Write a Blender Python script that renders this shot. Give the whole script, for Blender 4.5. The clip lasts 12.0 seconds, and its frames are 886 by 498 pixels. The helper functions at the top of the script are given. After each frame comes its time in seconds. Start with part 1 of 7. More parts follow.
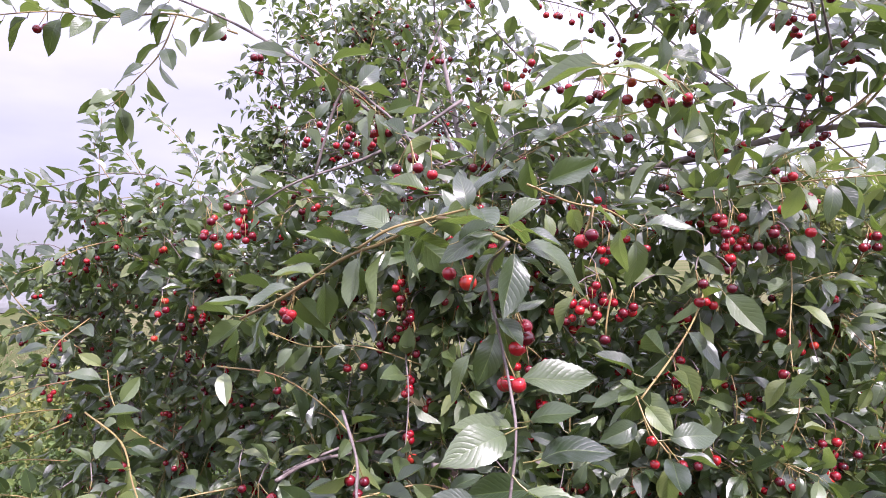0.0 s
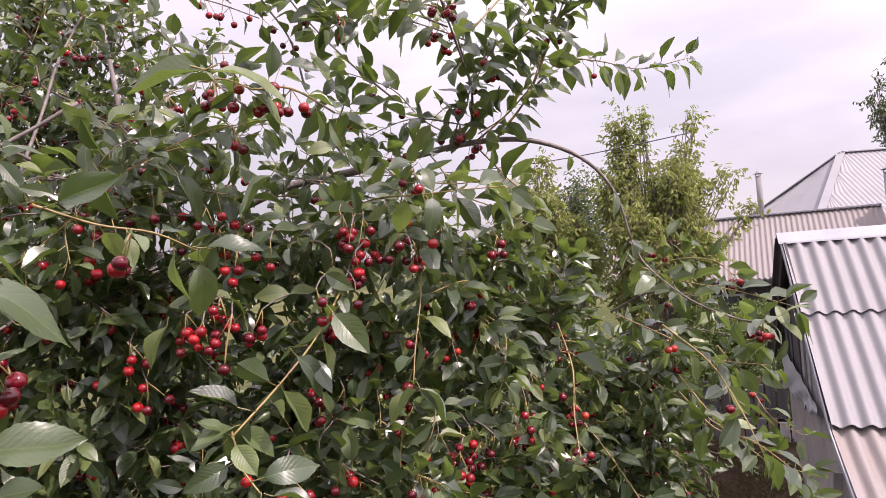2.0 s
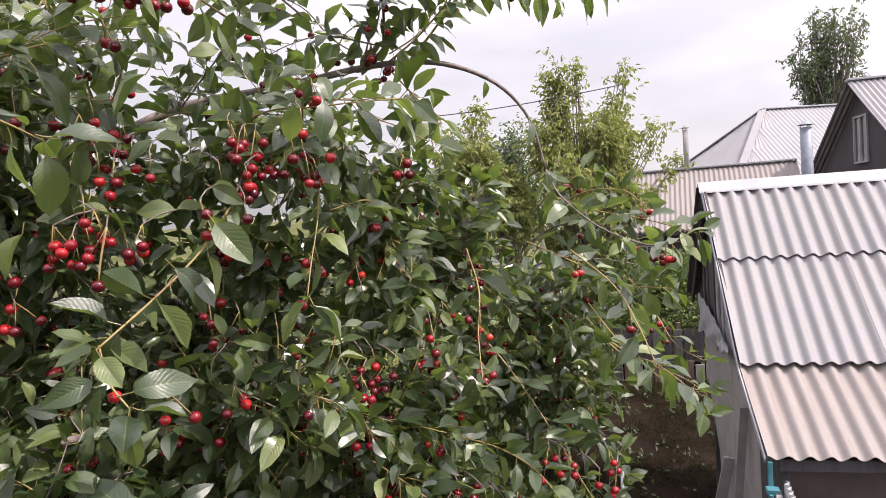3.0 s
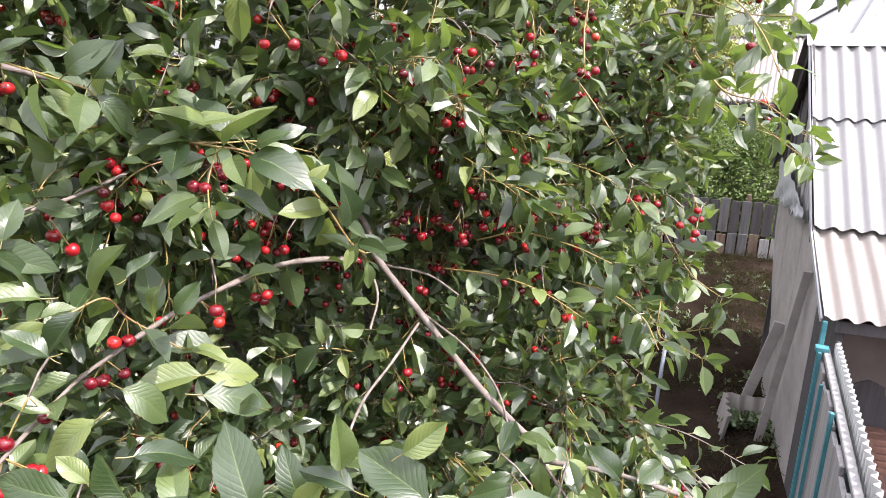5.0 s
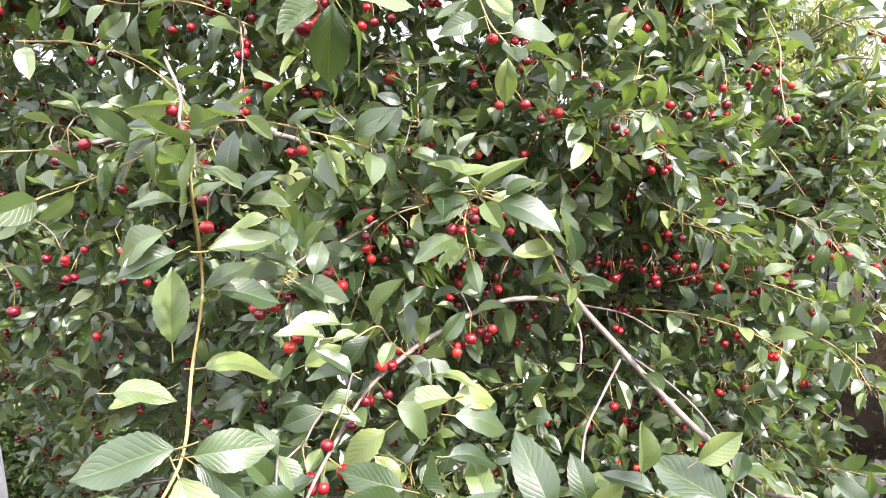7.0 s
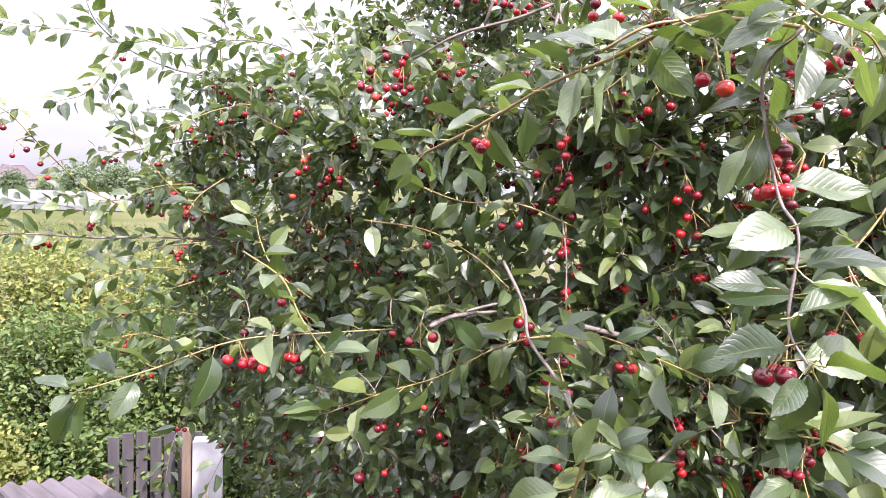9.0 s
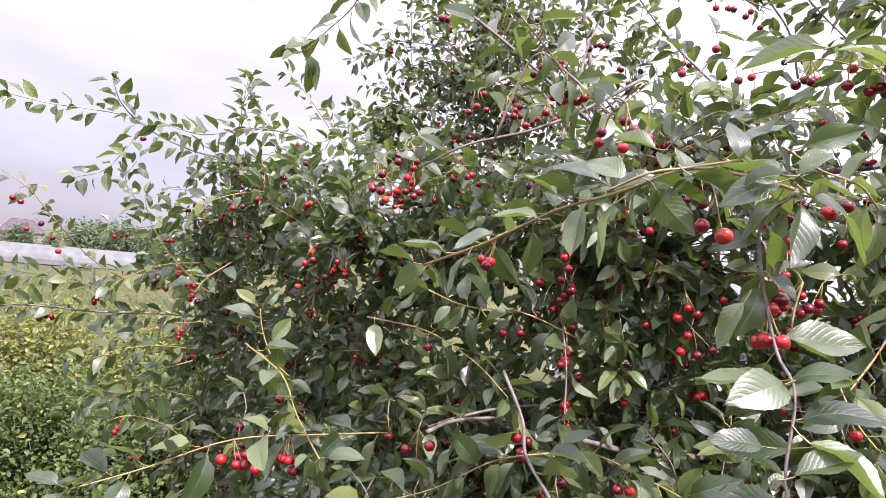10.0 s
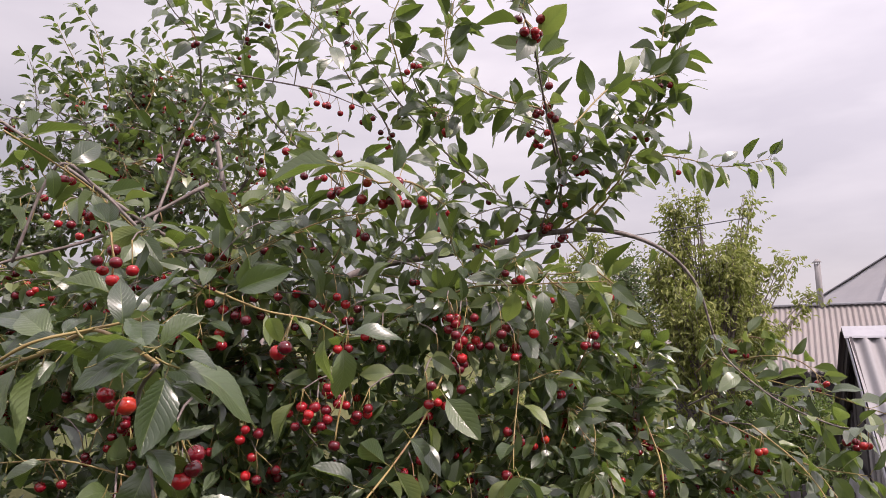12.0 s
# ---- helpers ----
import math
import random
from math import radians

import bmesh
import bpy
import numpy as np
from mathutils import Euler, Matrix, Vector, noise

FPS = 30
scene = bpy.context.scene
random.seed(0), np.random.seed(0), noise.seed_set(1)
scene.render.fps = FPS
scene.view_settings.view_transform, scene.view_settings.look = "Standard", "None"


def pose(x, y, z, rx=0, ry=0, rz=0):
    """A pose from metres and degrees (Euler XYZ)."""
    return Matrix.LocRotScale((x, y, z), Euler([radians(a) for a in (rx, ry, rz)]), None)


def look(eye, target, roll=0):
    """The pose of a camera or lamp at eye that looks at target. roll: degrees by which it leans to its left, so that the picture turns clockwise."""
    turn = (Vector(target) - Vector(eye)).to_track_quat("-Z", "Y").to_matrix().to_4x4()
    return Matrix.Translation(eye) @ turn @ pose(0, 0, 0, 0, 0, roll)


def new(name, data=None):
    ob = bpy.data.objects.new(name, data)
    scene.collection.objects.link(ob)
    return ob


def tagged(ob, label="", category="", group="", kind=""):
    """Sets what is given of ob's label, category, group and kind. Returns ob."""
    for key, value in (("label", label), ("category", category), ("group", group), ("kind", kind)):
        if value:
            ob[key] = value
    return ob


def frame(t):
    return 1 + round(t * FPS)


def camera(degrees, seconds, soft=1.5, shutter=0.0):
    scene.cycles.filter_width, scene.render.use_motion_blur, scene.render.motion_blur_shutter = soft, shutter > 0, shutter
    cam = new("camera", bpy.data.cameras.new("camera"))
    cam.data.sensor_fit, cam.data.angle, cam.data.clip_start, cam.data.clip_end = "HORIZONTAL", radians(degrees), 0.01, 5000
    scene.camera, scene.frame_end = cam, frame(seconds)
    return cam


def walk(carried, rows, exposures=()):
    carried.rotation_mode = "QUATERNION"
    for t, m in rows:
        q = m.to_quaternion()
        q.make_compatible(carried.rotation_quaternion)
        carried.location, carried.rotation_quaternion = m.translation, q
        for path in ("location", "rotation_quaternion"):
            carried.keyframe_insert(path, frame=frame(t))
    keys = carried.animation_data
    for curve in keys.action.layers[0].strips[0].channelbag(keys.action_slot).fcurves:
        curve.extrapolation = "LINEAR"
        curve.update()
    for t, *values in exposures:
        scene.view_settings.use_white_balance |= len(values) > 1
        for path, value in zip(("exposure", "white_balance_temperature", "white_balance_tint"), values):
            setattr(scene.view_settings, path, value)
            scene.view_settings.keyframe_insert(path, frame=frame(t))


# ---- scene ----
cam = camera(67.8, 12.0, soft=0.9)
PATH = [
    (0, (0.068, 0.02, 3.037), (-0.028, 2.017, 3.092), -1.4),
    (0.5, (0.138, 0.04, 3.051), (0.268, 2.035, 3.096), -1.4),
    (1, (0.193, 0.049, 3.053), (0.45, 2.031, 3.136), -1.6),
    (1.5, (0.254, 0.054, 3.059), (0.66, 2.01, 3.138), -3.5),
    (2, (0.315, 0.072, 3.044), (0.903, 1.983, 3.09), -4.4),
    (2.5, (0.361, 0.079, 3.019), (1.074, 1.948, 2.998), -4.5),
    (2.7, (0.38, 0.083, 3.006), (1.139, 1.932, 2.95), -4.4),
    (4.3, (0.376, 0.117, 2.794), (1.033, 1.963, 2.396), 0.3),
    (4.5, (0.358, 0.117, 2.757), (0.983, 1.967, 2.321), 1.5),
    (5, (0.318, 0.107, 2.686), (0.874, 1.952, 2.151), 1.4),
    (5.5, (0.26, 0.085, 2.64), (0.771, 1.921, 2.032), 1.0),
    (6, (0.183, 0.056, 2.596), (0.651, 1.885, 1.937), 1.0),
    (6.5, (0.132, 0.045, 2.626), (0.472, 1.931, 2.055), 0.5),
    (7, (0.112, 0.053, 2.683), (0.377, 1.999, 2.308), -0.9),
    (7.5, (0.053, 0.044, 2.751), (0.193, 2.024, 2.509), -0.4),
    (7.7, (0.024, 0.036, 2.774), (0.127, 2.024, 2.575), 0.1),
    (9.3, (-0.149, 0.018, 2.912), (-0.481, 1.983, 2.744), 3.7),
    (9.5, (-0.161, 0.016, 2.914), (-0.514, 1.979, 2.757), 4.4),
    (10, (-0.127, 0.003, 2.959), (-0.416, 1.981, 3.018), 5.4),
    (10.2, (-0.1, -0.002, 2.972), (-0.328, 1.979, 3.117), 4.7),
    (10.5, (-0.024, 0.016, 3.002), (-0.122, 2.004, 3.192), 4.1),
    (11, (0.088, 0.035, 3.052), (0.326, 2.005, 3.306), 2.6),
    (11.5, (0.157, 0.032, 3.097), (0.569, 1.961, 3.423), -0.3),
    (12, (0.202, 0.045, 3.078), (0.666, 1.973, 3.341), -1.1),
]
EXPOSURES = [(0, 0.69, 5950, 37), (1, 0.49, 6350, 33), (2.5, 0.12, 6700, 27), (2.7, 0.17, 6700, 24), (4.3, 0.84, 6550, 16), (5, 1.16, 6500, 15), (6.5, 1.52, 6500, 15), (7.7, 1.75, 6400, 17), (9.3, 1.09, 6250, 27), (10, 0.78, 6250, 30), (11, 0.34, 6600, 29), (12, -0.10, 6800, 26)]
walk(cam, [(t, look(eye, target, roll)) for t, eye, target, roll in PATH], EXPOSURES)

# ---------------------------------------------------------------- world and light
SUN_AZ, SUN_EL = 136.0, 52.0          # degrees clockwise from +y, and above the horizon


def build_world():
    w = bpy.data.worlds.new("sky")
    w.use_nodes = True
    scene.world = w
    nt = w.node_tree
    nt.nodes.clear()
    out = nt.nodes.new("ShaderNodeOutputWorld")
    bg = nt.nodes.new("ShaderNodeBackground")
    sky = nt.nodes.new("ShaderNodeTexSky")
    sky.sky_type = "NISHITA"
    sky.sun_disc = False
    sky.sun_elevation = radians(SUN_EL)
    sky.sun_rotation = radians(SUN_AZ)
    sky.air_density, sky.dust_density, sky.ozone_density = 1.0, 3.0, 1.0
    # thin high overcast that whitens the blue
    tc = nt.nodes.new("ShaderNodeTexCoord")
    mp = nt.nodes.new("ShaderNodeMapping")
    mp.inputs["Scale"].default_value = (1.0, 1.0, 3.2)
    nz = nt.nodes.new("ShaderNodeTexNoise")
    nz.inputs["Scale"].default_value = 2.2
    nz.inputs["Detail"].default_value = 5.0
    ramp = nt.nodes.new("ShaderNodeValToRGB")
    ramp.color_ramp.elements[0].position, ramp.color_ramp.elements[1].position = 0.3, 0.75
    ramp.color_ramp.elements[0].color = (5.0, 5.1, 5.45, 1)
    ramp.color_ramp.elements[1].color = (8.0, 8.1, 8.2, 1)
    mix = nt.nodes.new("ShaderNodeMix")
    mix.data_type = "RGBA"
    mix.inputs["Factor"].default_value = 0.8
    nt.links.new(tc.outputs["Generated"], mp.inputs["Vector"])
    nt.links.new(mp.outputs["Vector"], nz.inputs["Vector"])
    nt.links.new(nz.outputs["Fac"], ramp.inputs["Fac"])
    # an overcast sky is brighter overhead than at the horizon
    sep = nt.nodes.new("ShaderNodeSeparateXYZ")
    rise = nt.nodes.new("ShaderNodeMath")
    rise.operation, rise.use_clamp = "MULTIPLY_ADD", False
    rise.inputs[1].default_value, rise.inputs[2].default_value = 0.9, 1.0
    top = nt.nodes.new("ShaderNodeMath")
    top.operation = "MAXIMUM"
    top.inputs[1].default_value = 0.0
    glow = nt.nodes.new("ShaderNodeVectorMath")
    glow.operation = "SCALE"
    nt.links.new(tc.outputs["Generated"], sep.inputs["Vector"])
    nt.links.new(sep.outputs["Z"], top.inputs[0])
    nt.links.new(top.outputs[0], rise.inputs[0])
    # and brighter round the veiled sun
    dot = nt.nodes.new("ShaderNodeVectorMath")
    dot.operation = "DOT_PRODUCT"
    sa, se = radians(SUN_AZ), radians(SUN_EL)
    dot.inputs[1].default_value = (math.sin(sa) * math.cos(se), math.cos(sa) * math.cos(se), math.sin(se))
    near = nt.nodes.new("ShaderNodeMath")
    near.operation = "MULTIPLY_ADD"
    near.inputs[1].default_value, near.inputs[2].default_value = 0.8, 1.0
    both = nt.nodes.new("ShaderNodeMath")
    both.operation = "MULTIPLY"
    nt.links.new(tc.outputs["Generated"], dot.inputs[0])
    nt.links.new(dot.outputs["Value"], near.inputs[0])
    nt.links.new(near.outputs[0], both.inputs[0])
    nt.links.new(rise.outputs[0], both.inputs[1])
    nt.links.new(ramp.outputs["Color"], glow.inputs[0])
    nt.links.new(both.outputs[0], glow.inputs["Scale"])
    nt.links.new(sky.outputs["Color"], mix.inputs["A"])
    nt.links.new(glow.outputs["Vector"], mix.inputs["B"])
    nt.links.new(mix.outputs["Result"], bg.inputs["Color"])
    bg.inputs["Strength"].default_value = 0.122
    nt.links.new(bg.outputs["Background"], out.inputs["Surface"])


build_world()
sun_data = bpy.data.lights.new("sun", "SUN")
sun_data.energy, sun_data.angle, sun_data.color = 4.9, radians(0.8), (1.0, 0.95, 0.87)
sun = new("sun", sun_data)
az, el = radians(SUN_AZ), radians(SUN_EL)
sun.matrix_world = look((0, 0, 30), (-math.sin(az) * math.cos(el), -math.cos(az) * math.cos(el), 30 - math.sin(el)))

# ---------------------------------------------------------------- materials
GROUND = -1.15


class Mat:
    """A small wrapper round one node material."""

    def __init__(self, name, rough=0.6, spec=0.5, metal=0.0):
        self.m = bpy.data.materials.new(name)
        self.m.use_nodes = True
        self.nt = self.m.node_tree
        self.b = self.nt.nodes["Principled BSDF"]
        self.b.inputs["Roughness"].default_value = rough
        self.b.inputs["Specular IOR Level"].default_value = spec
        self.b.inputs["Metallic"].default_value = metal

    def node(self, kind, **inputs):
        n = self.nt.nodes.new(kind)
        for k, v in inputs.items():
            n.inputs[k.replace("_", " ")].default_value = v
        return n

    def link(self, a, b):
        self.nt.links.new(a, b)

    def coords(self, which="Object", scale=(1, 1, 1)):
        tc = self.node("ShaderNodeTexCoord")
        mp = self.node("ShaderNodeMapping")
        mp.inputs["Scale"].default_value = scale
        self.link(tc.outputs[which], mp.inputs["Vector"])
        return mp.outputs["Vector"]

    def noise(self, vec, scale, detail=4.0, rough=0.6):
        n = self.node("ShaderNodeTexNoise", Scale=scale, Detail=detail, Roughness=rough)
        self.link(vec, n.inputs["Vector"])
        return n.outputs["Fac"]

    def ramp(self, fac, *stops):
        r = self.node("ShaderNodeValToRGB")
        els = r.color_ramp.elements
        while len(els) < len(stops):
            els.new(0.5)
        for e, (p, c) in zip(els, stops):
            e.position, e.color = p, (*c, 1)
        self.link(fac, r.inputs["Fac"])
        return r.outputs["Color"]

    def mix(self, a, b, fac, mode="MIX"):
        n = self.node("ShaderNodeMix")
        n.data_type, n.blend_type = "RGBA", mode
        for sock, v in ((n.inputs["A"], a), (n.inputs["B"], b), (n.inputs["Factor"], fac)):
            if isinstance(v, bpy.types.NodeSocket):
                self.link(v, sock)
            else:
                sock.default_value = v if isinstance(v, (int, float)) else (*v, 1)
        return n.outputs["Result"]

    def math(self, op, a, b=0.0):
        n = self.node("ShaderNodeMath")
        n.operation = op
        for sock, v in ((n.inputs[0], a), (n.inputs[1], b)):
            if isinstance(v, bpy.types.NodeSocket):
                self.link(v, sock)
            else:
                sock.default_value = v
        return n.outputs[0]

    def color(self, sock):
        self.link(sock, self.b.inputs["Base Color"])
        return self

    def bump(self, fac, strength=0.4, dist=0.002):
        n = self.node("ShaderNodeBump", Strength=strength, Distance=dist)
        self.link(fac, n.inputs["Height"])
        self.link(n.outputs["Normal"], self.b.inputs["Normal"])
        return self

    def chance(self):
        """A random number for each object and each loose piece."""
        a = self.node("ShaderNodeObjectInfo").outputs["Random"]
        b = self.node("ShaderNodeNewGeometry").outputs["Random Per Island"]
        return self.math("FRACT", self.math("ADD", a, b))


def leaf_material(name, dark, mid, light, pale, translucent=0.22, gloss=0.36, coat=0.0, spec=0.5, stem=(0.30, 0.25, 0.09), relief=1.0):
    k = Mat(name, gloss, spec)
    k.b.inputs["Coat Weight"].default_value = coat
    k.b.inputs["Coat Roughness"].default_value = 0.28
    own = k.node("ShaderNodeAttribute")
    own.attribute_name = "chance"
    r = k.math("FRACT", k.math("ADD", k.node("ShaderNodeObjectInfo").outputs["Random"], own.outputs["Fac"]))
    col = k.ramp(r, (0.0, dark), (0.5, mid), (0.93, light), (1.0, pale))
    uv = k.node("ShaderNodeUVMap").outputs["UV"]
    sep = k.node("ShaderNodeSeparateXYZ")
    k.link(uv, sep.inputs["Vector"])
    u, v = sep.outputs["X"], sep.outputs["Y"]
    off = k.math("ABSOLUTE", k.math("SUBTRACT", v, 0.5))
    # side veins slant from the midrib to the edge, the blade swells between them
    slant = k.math("SUBTRACT", k.math("MULTIPLY", u, 10.0), k.math("MULTIPLY", off, 6.0))
    wave = k.math("MULTIPLY", k.math("ABSOLUTE", k.math("SUBTRACT", k.math("FRACT", slant), 0.5)), 2.0)
    swell = k.math("SUBTRACT", 1.0, k.math("POWER", wave, 3.0))
    vein = k.math("GREATER_THAN", wave, 0.84)
    rib = k.math("LESS_THAN", off, 0.018)
    col = k.mix(col, light, k.math("MAXIMUM", k.math("MULTIPLY", vein, 0.09), k.math("MULTIPLY", rib, 0.75)))
    blot = k.noise(k.coords("Object"), 35.0, 3.0)
    col = k.mix(col, dark, k.math("MULTIPLY", blot, 0.4))
    # a few leaves yellow towards the edge
    sick = k.math("MULTIPLY", k.math("GREATER_THAN", r, 0.9), k.math("MULTIPLY", off, 1.1))
    col = k.mix(col, pale, sick)
    col = k.mix(col, stem, k.math("LESS_THAN", u, -0.5))
    k.color(col)
    wrinkle = k.noise(uv, 9.0, 3.0)
    k.bump(k.math("ADD", k.math("MULTIPLY", swell, 0.9), k.math("MULTIPLY", wrinkle, 1.6)), 0.55, 0.0013 * relief)
    rr = k.math("ADD", gloss - 0.06, k.math("MULTIPLY", blot, 0.16))
    k.link(rr, k.b.inputs["Roughness"])
    tr = k.node("ShaderNodeBsdfTranslucent")
    k.link(k.mix(col, (0.28, 0.42, 0.04), 0.45), tr.inputs["Color"])
    sh = k.node("ShaderNodeMixShader")
    sh.inputs["Fac"].default_value = translucent
    k.link(k.b.outputs["BSDF"], sh.inputs[1])
    k.link(tr.outputs["BSDF"], sh.inputs[2])
    k.link(sh.outputs["Shader"], k.nt.nodes["Material Output"].inputs["Surface"])
    return k.m


M_LEAF = leaf_material("cherry_leaf", (0.016, 0.034, 0.015), (0.055, 0.090, 0.035), (0.155, 0.208, 0.077), (0.21, 0.25, 0.075), 0.34, 0.36, 1.0, 0.6, relief=0.5)
M_MAPLE = leaf_material("maple_leaf", (0.15, 0.17, 0.055), (0.28, 0.30, 0.095), (0.38, 0.39, 0.135), (0.48, 0.48, 0.185), 0.38, 0.6)
M_HEDGE = leaf_material("hedge_leaf", (0.085, 0.11, 0.028), (0.185, 0.205, 0.05), (0.31, 0.30, 0.08), (0.42, 0.37, 0.11), 0.3, 0.55)
M_HEDGE_GREEN = leaf_material("green_hedge_leaf", (0.045, 0.08, 0.022), (0.08, 0.13, 0.034), (0.14, 0.19, 0.05), (0.24, 0.25, 0.07), 0.28, 0.55)
M_DARKLEAF = leaf_material("grey_green_leaf", (0.05, 0.08, 0.04), (0.08, 0.115, 0.06), (0.13, 0.17, 0.09), (0.2, 0.23, 0.13), 0.2, 0.5)


def bark_material():
    k = Mat("cherry_bark", 0.55, 0.4)
    v = k.coords("Object", (1, 1, 1))
    a = k.noise(v, 40.0, 5.0)
    b = k.noise(k.coords("Object", (1, 1, 6)), 90.0, 3.0)
    c = k.ramp(a, (0.3, (0.08, 0.068, 0.064)), (0.55, (0.195, 0.172, 0.164)), (0.8, (0.33, 0.305, 0.29)))
    k.color(k.mix(c, (0.14, 0.08, 0.07), k.math("MULTIPLY", b, 0.5)))
    k.bump(k.math("ADD", a, b), 0.5, 0.0015)
    return k.m


def shoot_material():
    k = Mat("green_shoot", 0.45, 0.5)
    a = k.noise(k.coords("Object"), 14.0, 3.0)
    k.color(k.ramp(a, (0.3, (0.22, 0.17, 0.055)), (0.5, (0.27, 0.20, 0.075)), (0.72, (0.20, 0.10, 0.06))))
    k.bump(k.noise(k.coords("Object"), 160.0), 0.3, 0.0006)
    return k.m


def cherry_material():
    k = Mat("cherry_skin", 0.16, 0.5)
    r = k.chance()
    col = k.ramp(r, (0.0, (0.055, 0.003, 0.010)), (0.35, (0.13, 0.004, 0.011)), (0.7, (0.30, 0.008, 0.015)), (0.95, (0.46, 0.016, 0.018)), (1.0, (0.48, 0.05, 0.022)))
    n = k.noise(k.coords("Object"), 60.0, 2.0)
    k.color(k.mix(col, (0.14, 0.004, 0.010), k.math("MULTIPLY", n, 0.5)))
    k.b.inputs["Coat Weight"].default_value = 0.4
    k.b.inputs["Coat Roughness"].default_value = 0.08
    return k.m


def plain(name, c1, c2, scale=8.0, rough=0.7, bump=0.3, dist=0.003, stretch=(1, 1, 1), spec=0.4, c3=None):
    k = Mat(name, rough, spec)
    v = k.coords("Object", stretch)
    a, b = k.noise(v, scale, 5.0), k.noise(v, scale * 7.3, 4.0)
    col = k.ramp(a, (0.32, c1), (0.68, c2))
    col = k.mix(col, c3 or tuple(x * 0.6 for x in c1), k.math("MULTIPLY", b, 0.45))
    k.color(col)
    k.bump(k.math("ADD", a, b), bump, dist)
    return k.m


def slate_material(name, tone, stain, clean=0.5):
    k = Mat(name, 0.72, 0.3)
    v = k.coords("Object")
    big, fine = k.noise(v, 1.1, 5.0), k.noise(v, 30.0, 4.0)
    streak = k.noise(k.coords("Object", (14.0, 1.2, 1.0)), 1.0, 4.0)
    col = k.ramp(big, (0.3, tuple(x * 0.82 for x in tone)), (0.7, tone))
    col = k.mix(col, stain, k.ramp(k.math("MULTIPLY", streak, big), (0.22, (0, 0, 0)), (0.55, (clean, clean, clean))))
    col = k.mix(col, tuple(x * 0.55 for x in tone), k.math("MULTIPLY", fine, 0.4))
    k.color(col)
    k.bump(fine, 0.35, 0.002)
    return k.m


M_BARK, M_SHOOT, M_CHERRY = bark_material(), shoot_material(), cherry_material()
M_SLATE = slate_material("grey_slate", (0.315, 0.308, 0.32), (0.205, 0.178, 0.168))
M_SLATE_LOW = slate_material("stained_slate", (0.295, 0.267, 0.258), (0.185, 0.137, 0.115), 0.8)
M_SLATE_OLD = slate_material("weathered_slate", (0.29, 0.262, 0.255), (0.19, 0.15, 0.14), 0.8)
M_SLATE_DARK = slate_material("mossy_slate", (0.13, 0.112, 0.125), (0.03, 0.03, 0.027), 0.95)
M_ZINC = plain("painted_metal", (0.33, 0.33, 0.365), (0.42, 0.42, 0.455), 3.0, 0.45, 0.1)
M_BOARD = plain("grey_boards", (0.21, 0.20, 0.208), (0.36, 0.345, 0.35), 2.2, 0.8, 0.5, 0.004, (9, 9, 0.8))
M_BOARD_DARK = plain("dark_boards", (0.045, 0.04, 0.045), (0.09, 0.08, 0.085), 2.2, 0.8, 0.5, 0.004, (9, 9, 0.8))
M_BOARD_AGED = plain("aged_boards", (0.075, 0.07, 0.074), (0.15, 0.142, 0.15), 2.2, 0.8, 0.5, 0.004, (9, 9, 0.8))
M_BOARD_BROWN = plain("brown_boards", (0.11, 0.075, 0.055), (0.22, 0.16, 0.12), 2.2, 0.85, 0.5, 0.004, (9, 9, 0.8))
M_PLASTER = plain("old_whitewash", (0.24, 0.215, 0.215), (0.37, 0.335, 0.33), 3.0, 0.85, 0.4, 0.004)
M_WHITE = plain("whitewash", (0.34, 0.335, 0.35), (0.46, 0.45, 0.46), 3.0, 0.8, 0.3, 0.003)
M_TEAL = plain("teal_paint", (0.035, 0.14, 0.17), (0.07, 0.22, 0.26), 9.0, 0.5, 0.3, 0.002, c3=(0.02, 0.14, 0.17))
M_RUST = plain("red_brown_paint", (0.24, 0.09, 0.06), (0.36, 0.15, 0.09), 6.0, 0.7)
M_BRICK = plain("red_brick", (0.17, 0.085, 0.066), (0.27, 0.14, 0.11), 18.0, 0.85, 0.5)
M_GLASSY = plain("window_glass", (0.05, 0.06, 0.07), (0.09, 0.10, 0.11), 2.0, 0.08, 0.0, spec=0.8)
M_PIPE = plain("grey_pipe", (0.20, 0.23, 0.29), (0.33, 0.36, 0.42), 5.0, 0.5, 0.2)
M_ROOF_BROWN = slate_material("brown_roof", (0.34, 0.335, 0.355), (0.27, 0.25, 0.255))
# pinkish plaster with the lean-to's shade put into its colour
M_SHADE = plain("shaded_plaster", (0.135, 0.104, 0.097), (0.20, 0.158, 0.148), 2.0, 0.9, 0.4, 0.004)
M_DRY = leaf_material("dry_weed", (0.014, 0.010, 0.007), (0.026, 0.018, 0.013), (0.046, 0.034, 0.024), (0.08, 0.062, 0.042), 0.1, 0.9, 0.0, 0.05)
M_STRAW = leaf_material("dry_grass", (0.16, 0.125, 0.075), (0.25, 0.205, 0.13), (0.33, 0.28, 0.19), (0.40, 0.35, 0.25), 0.15, 0.85, 0.0, 0.1)
M_PLUM = plain("plum_roof", (0.075, 0.054, 0.063), (0.105, 0.078, 0.09), 1.0, 0.7)
M_FILM = plain("greenhouse_film", (0.10, 0.107, 0.108), (0.17, 0.178, 0.178), 1.0, 0.6, 0.1)
M_STONE = plain("limestone", (0.5, 0.47, 0.45), (0.68, 0.65, 0.62), 12.0, 0.85, 0.6)
M_WIRE = plain("wire", (0.05, 0.05, 0.06), (0.09, 0.09, 0.1), 10.0, 0.5)
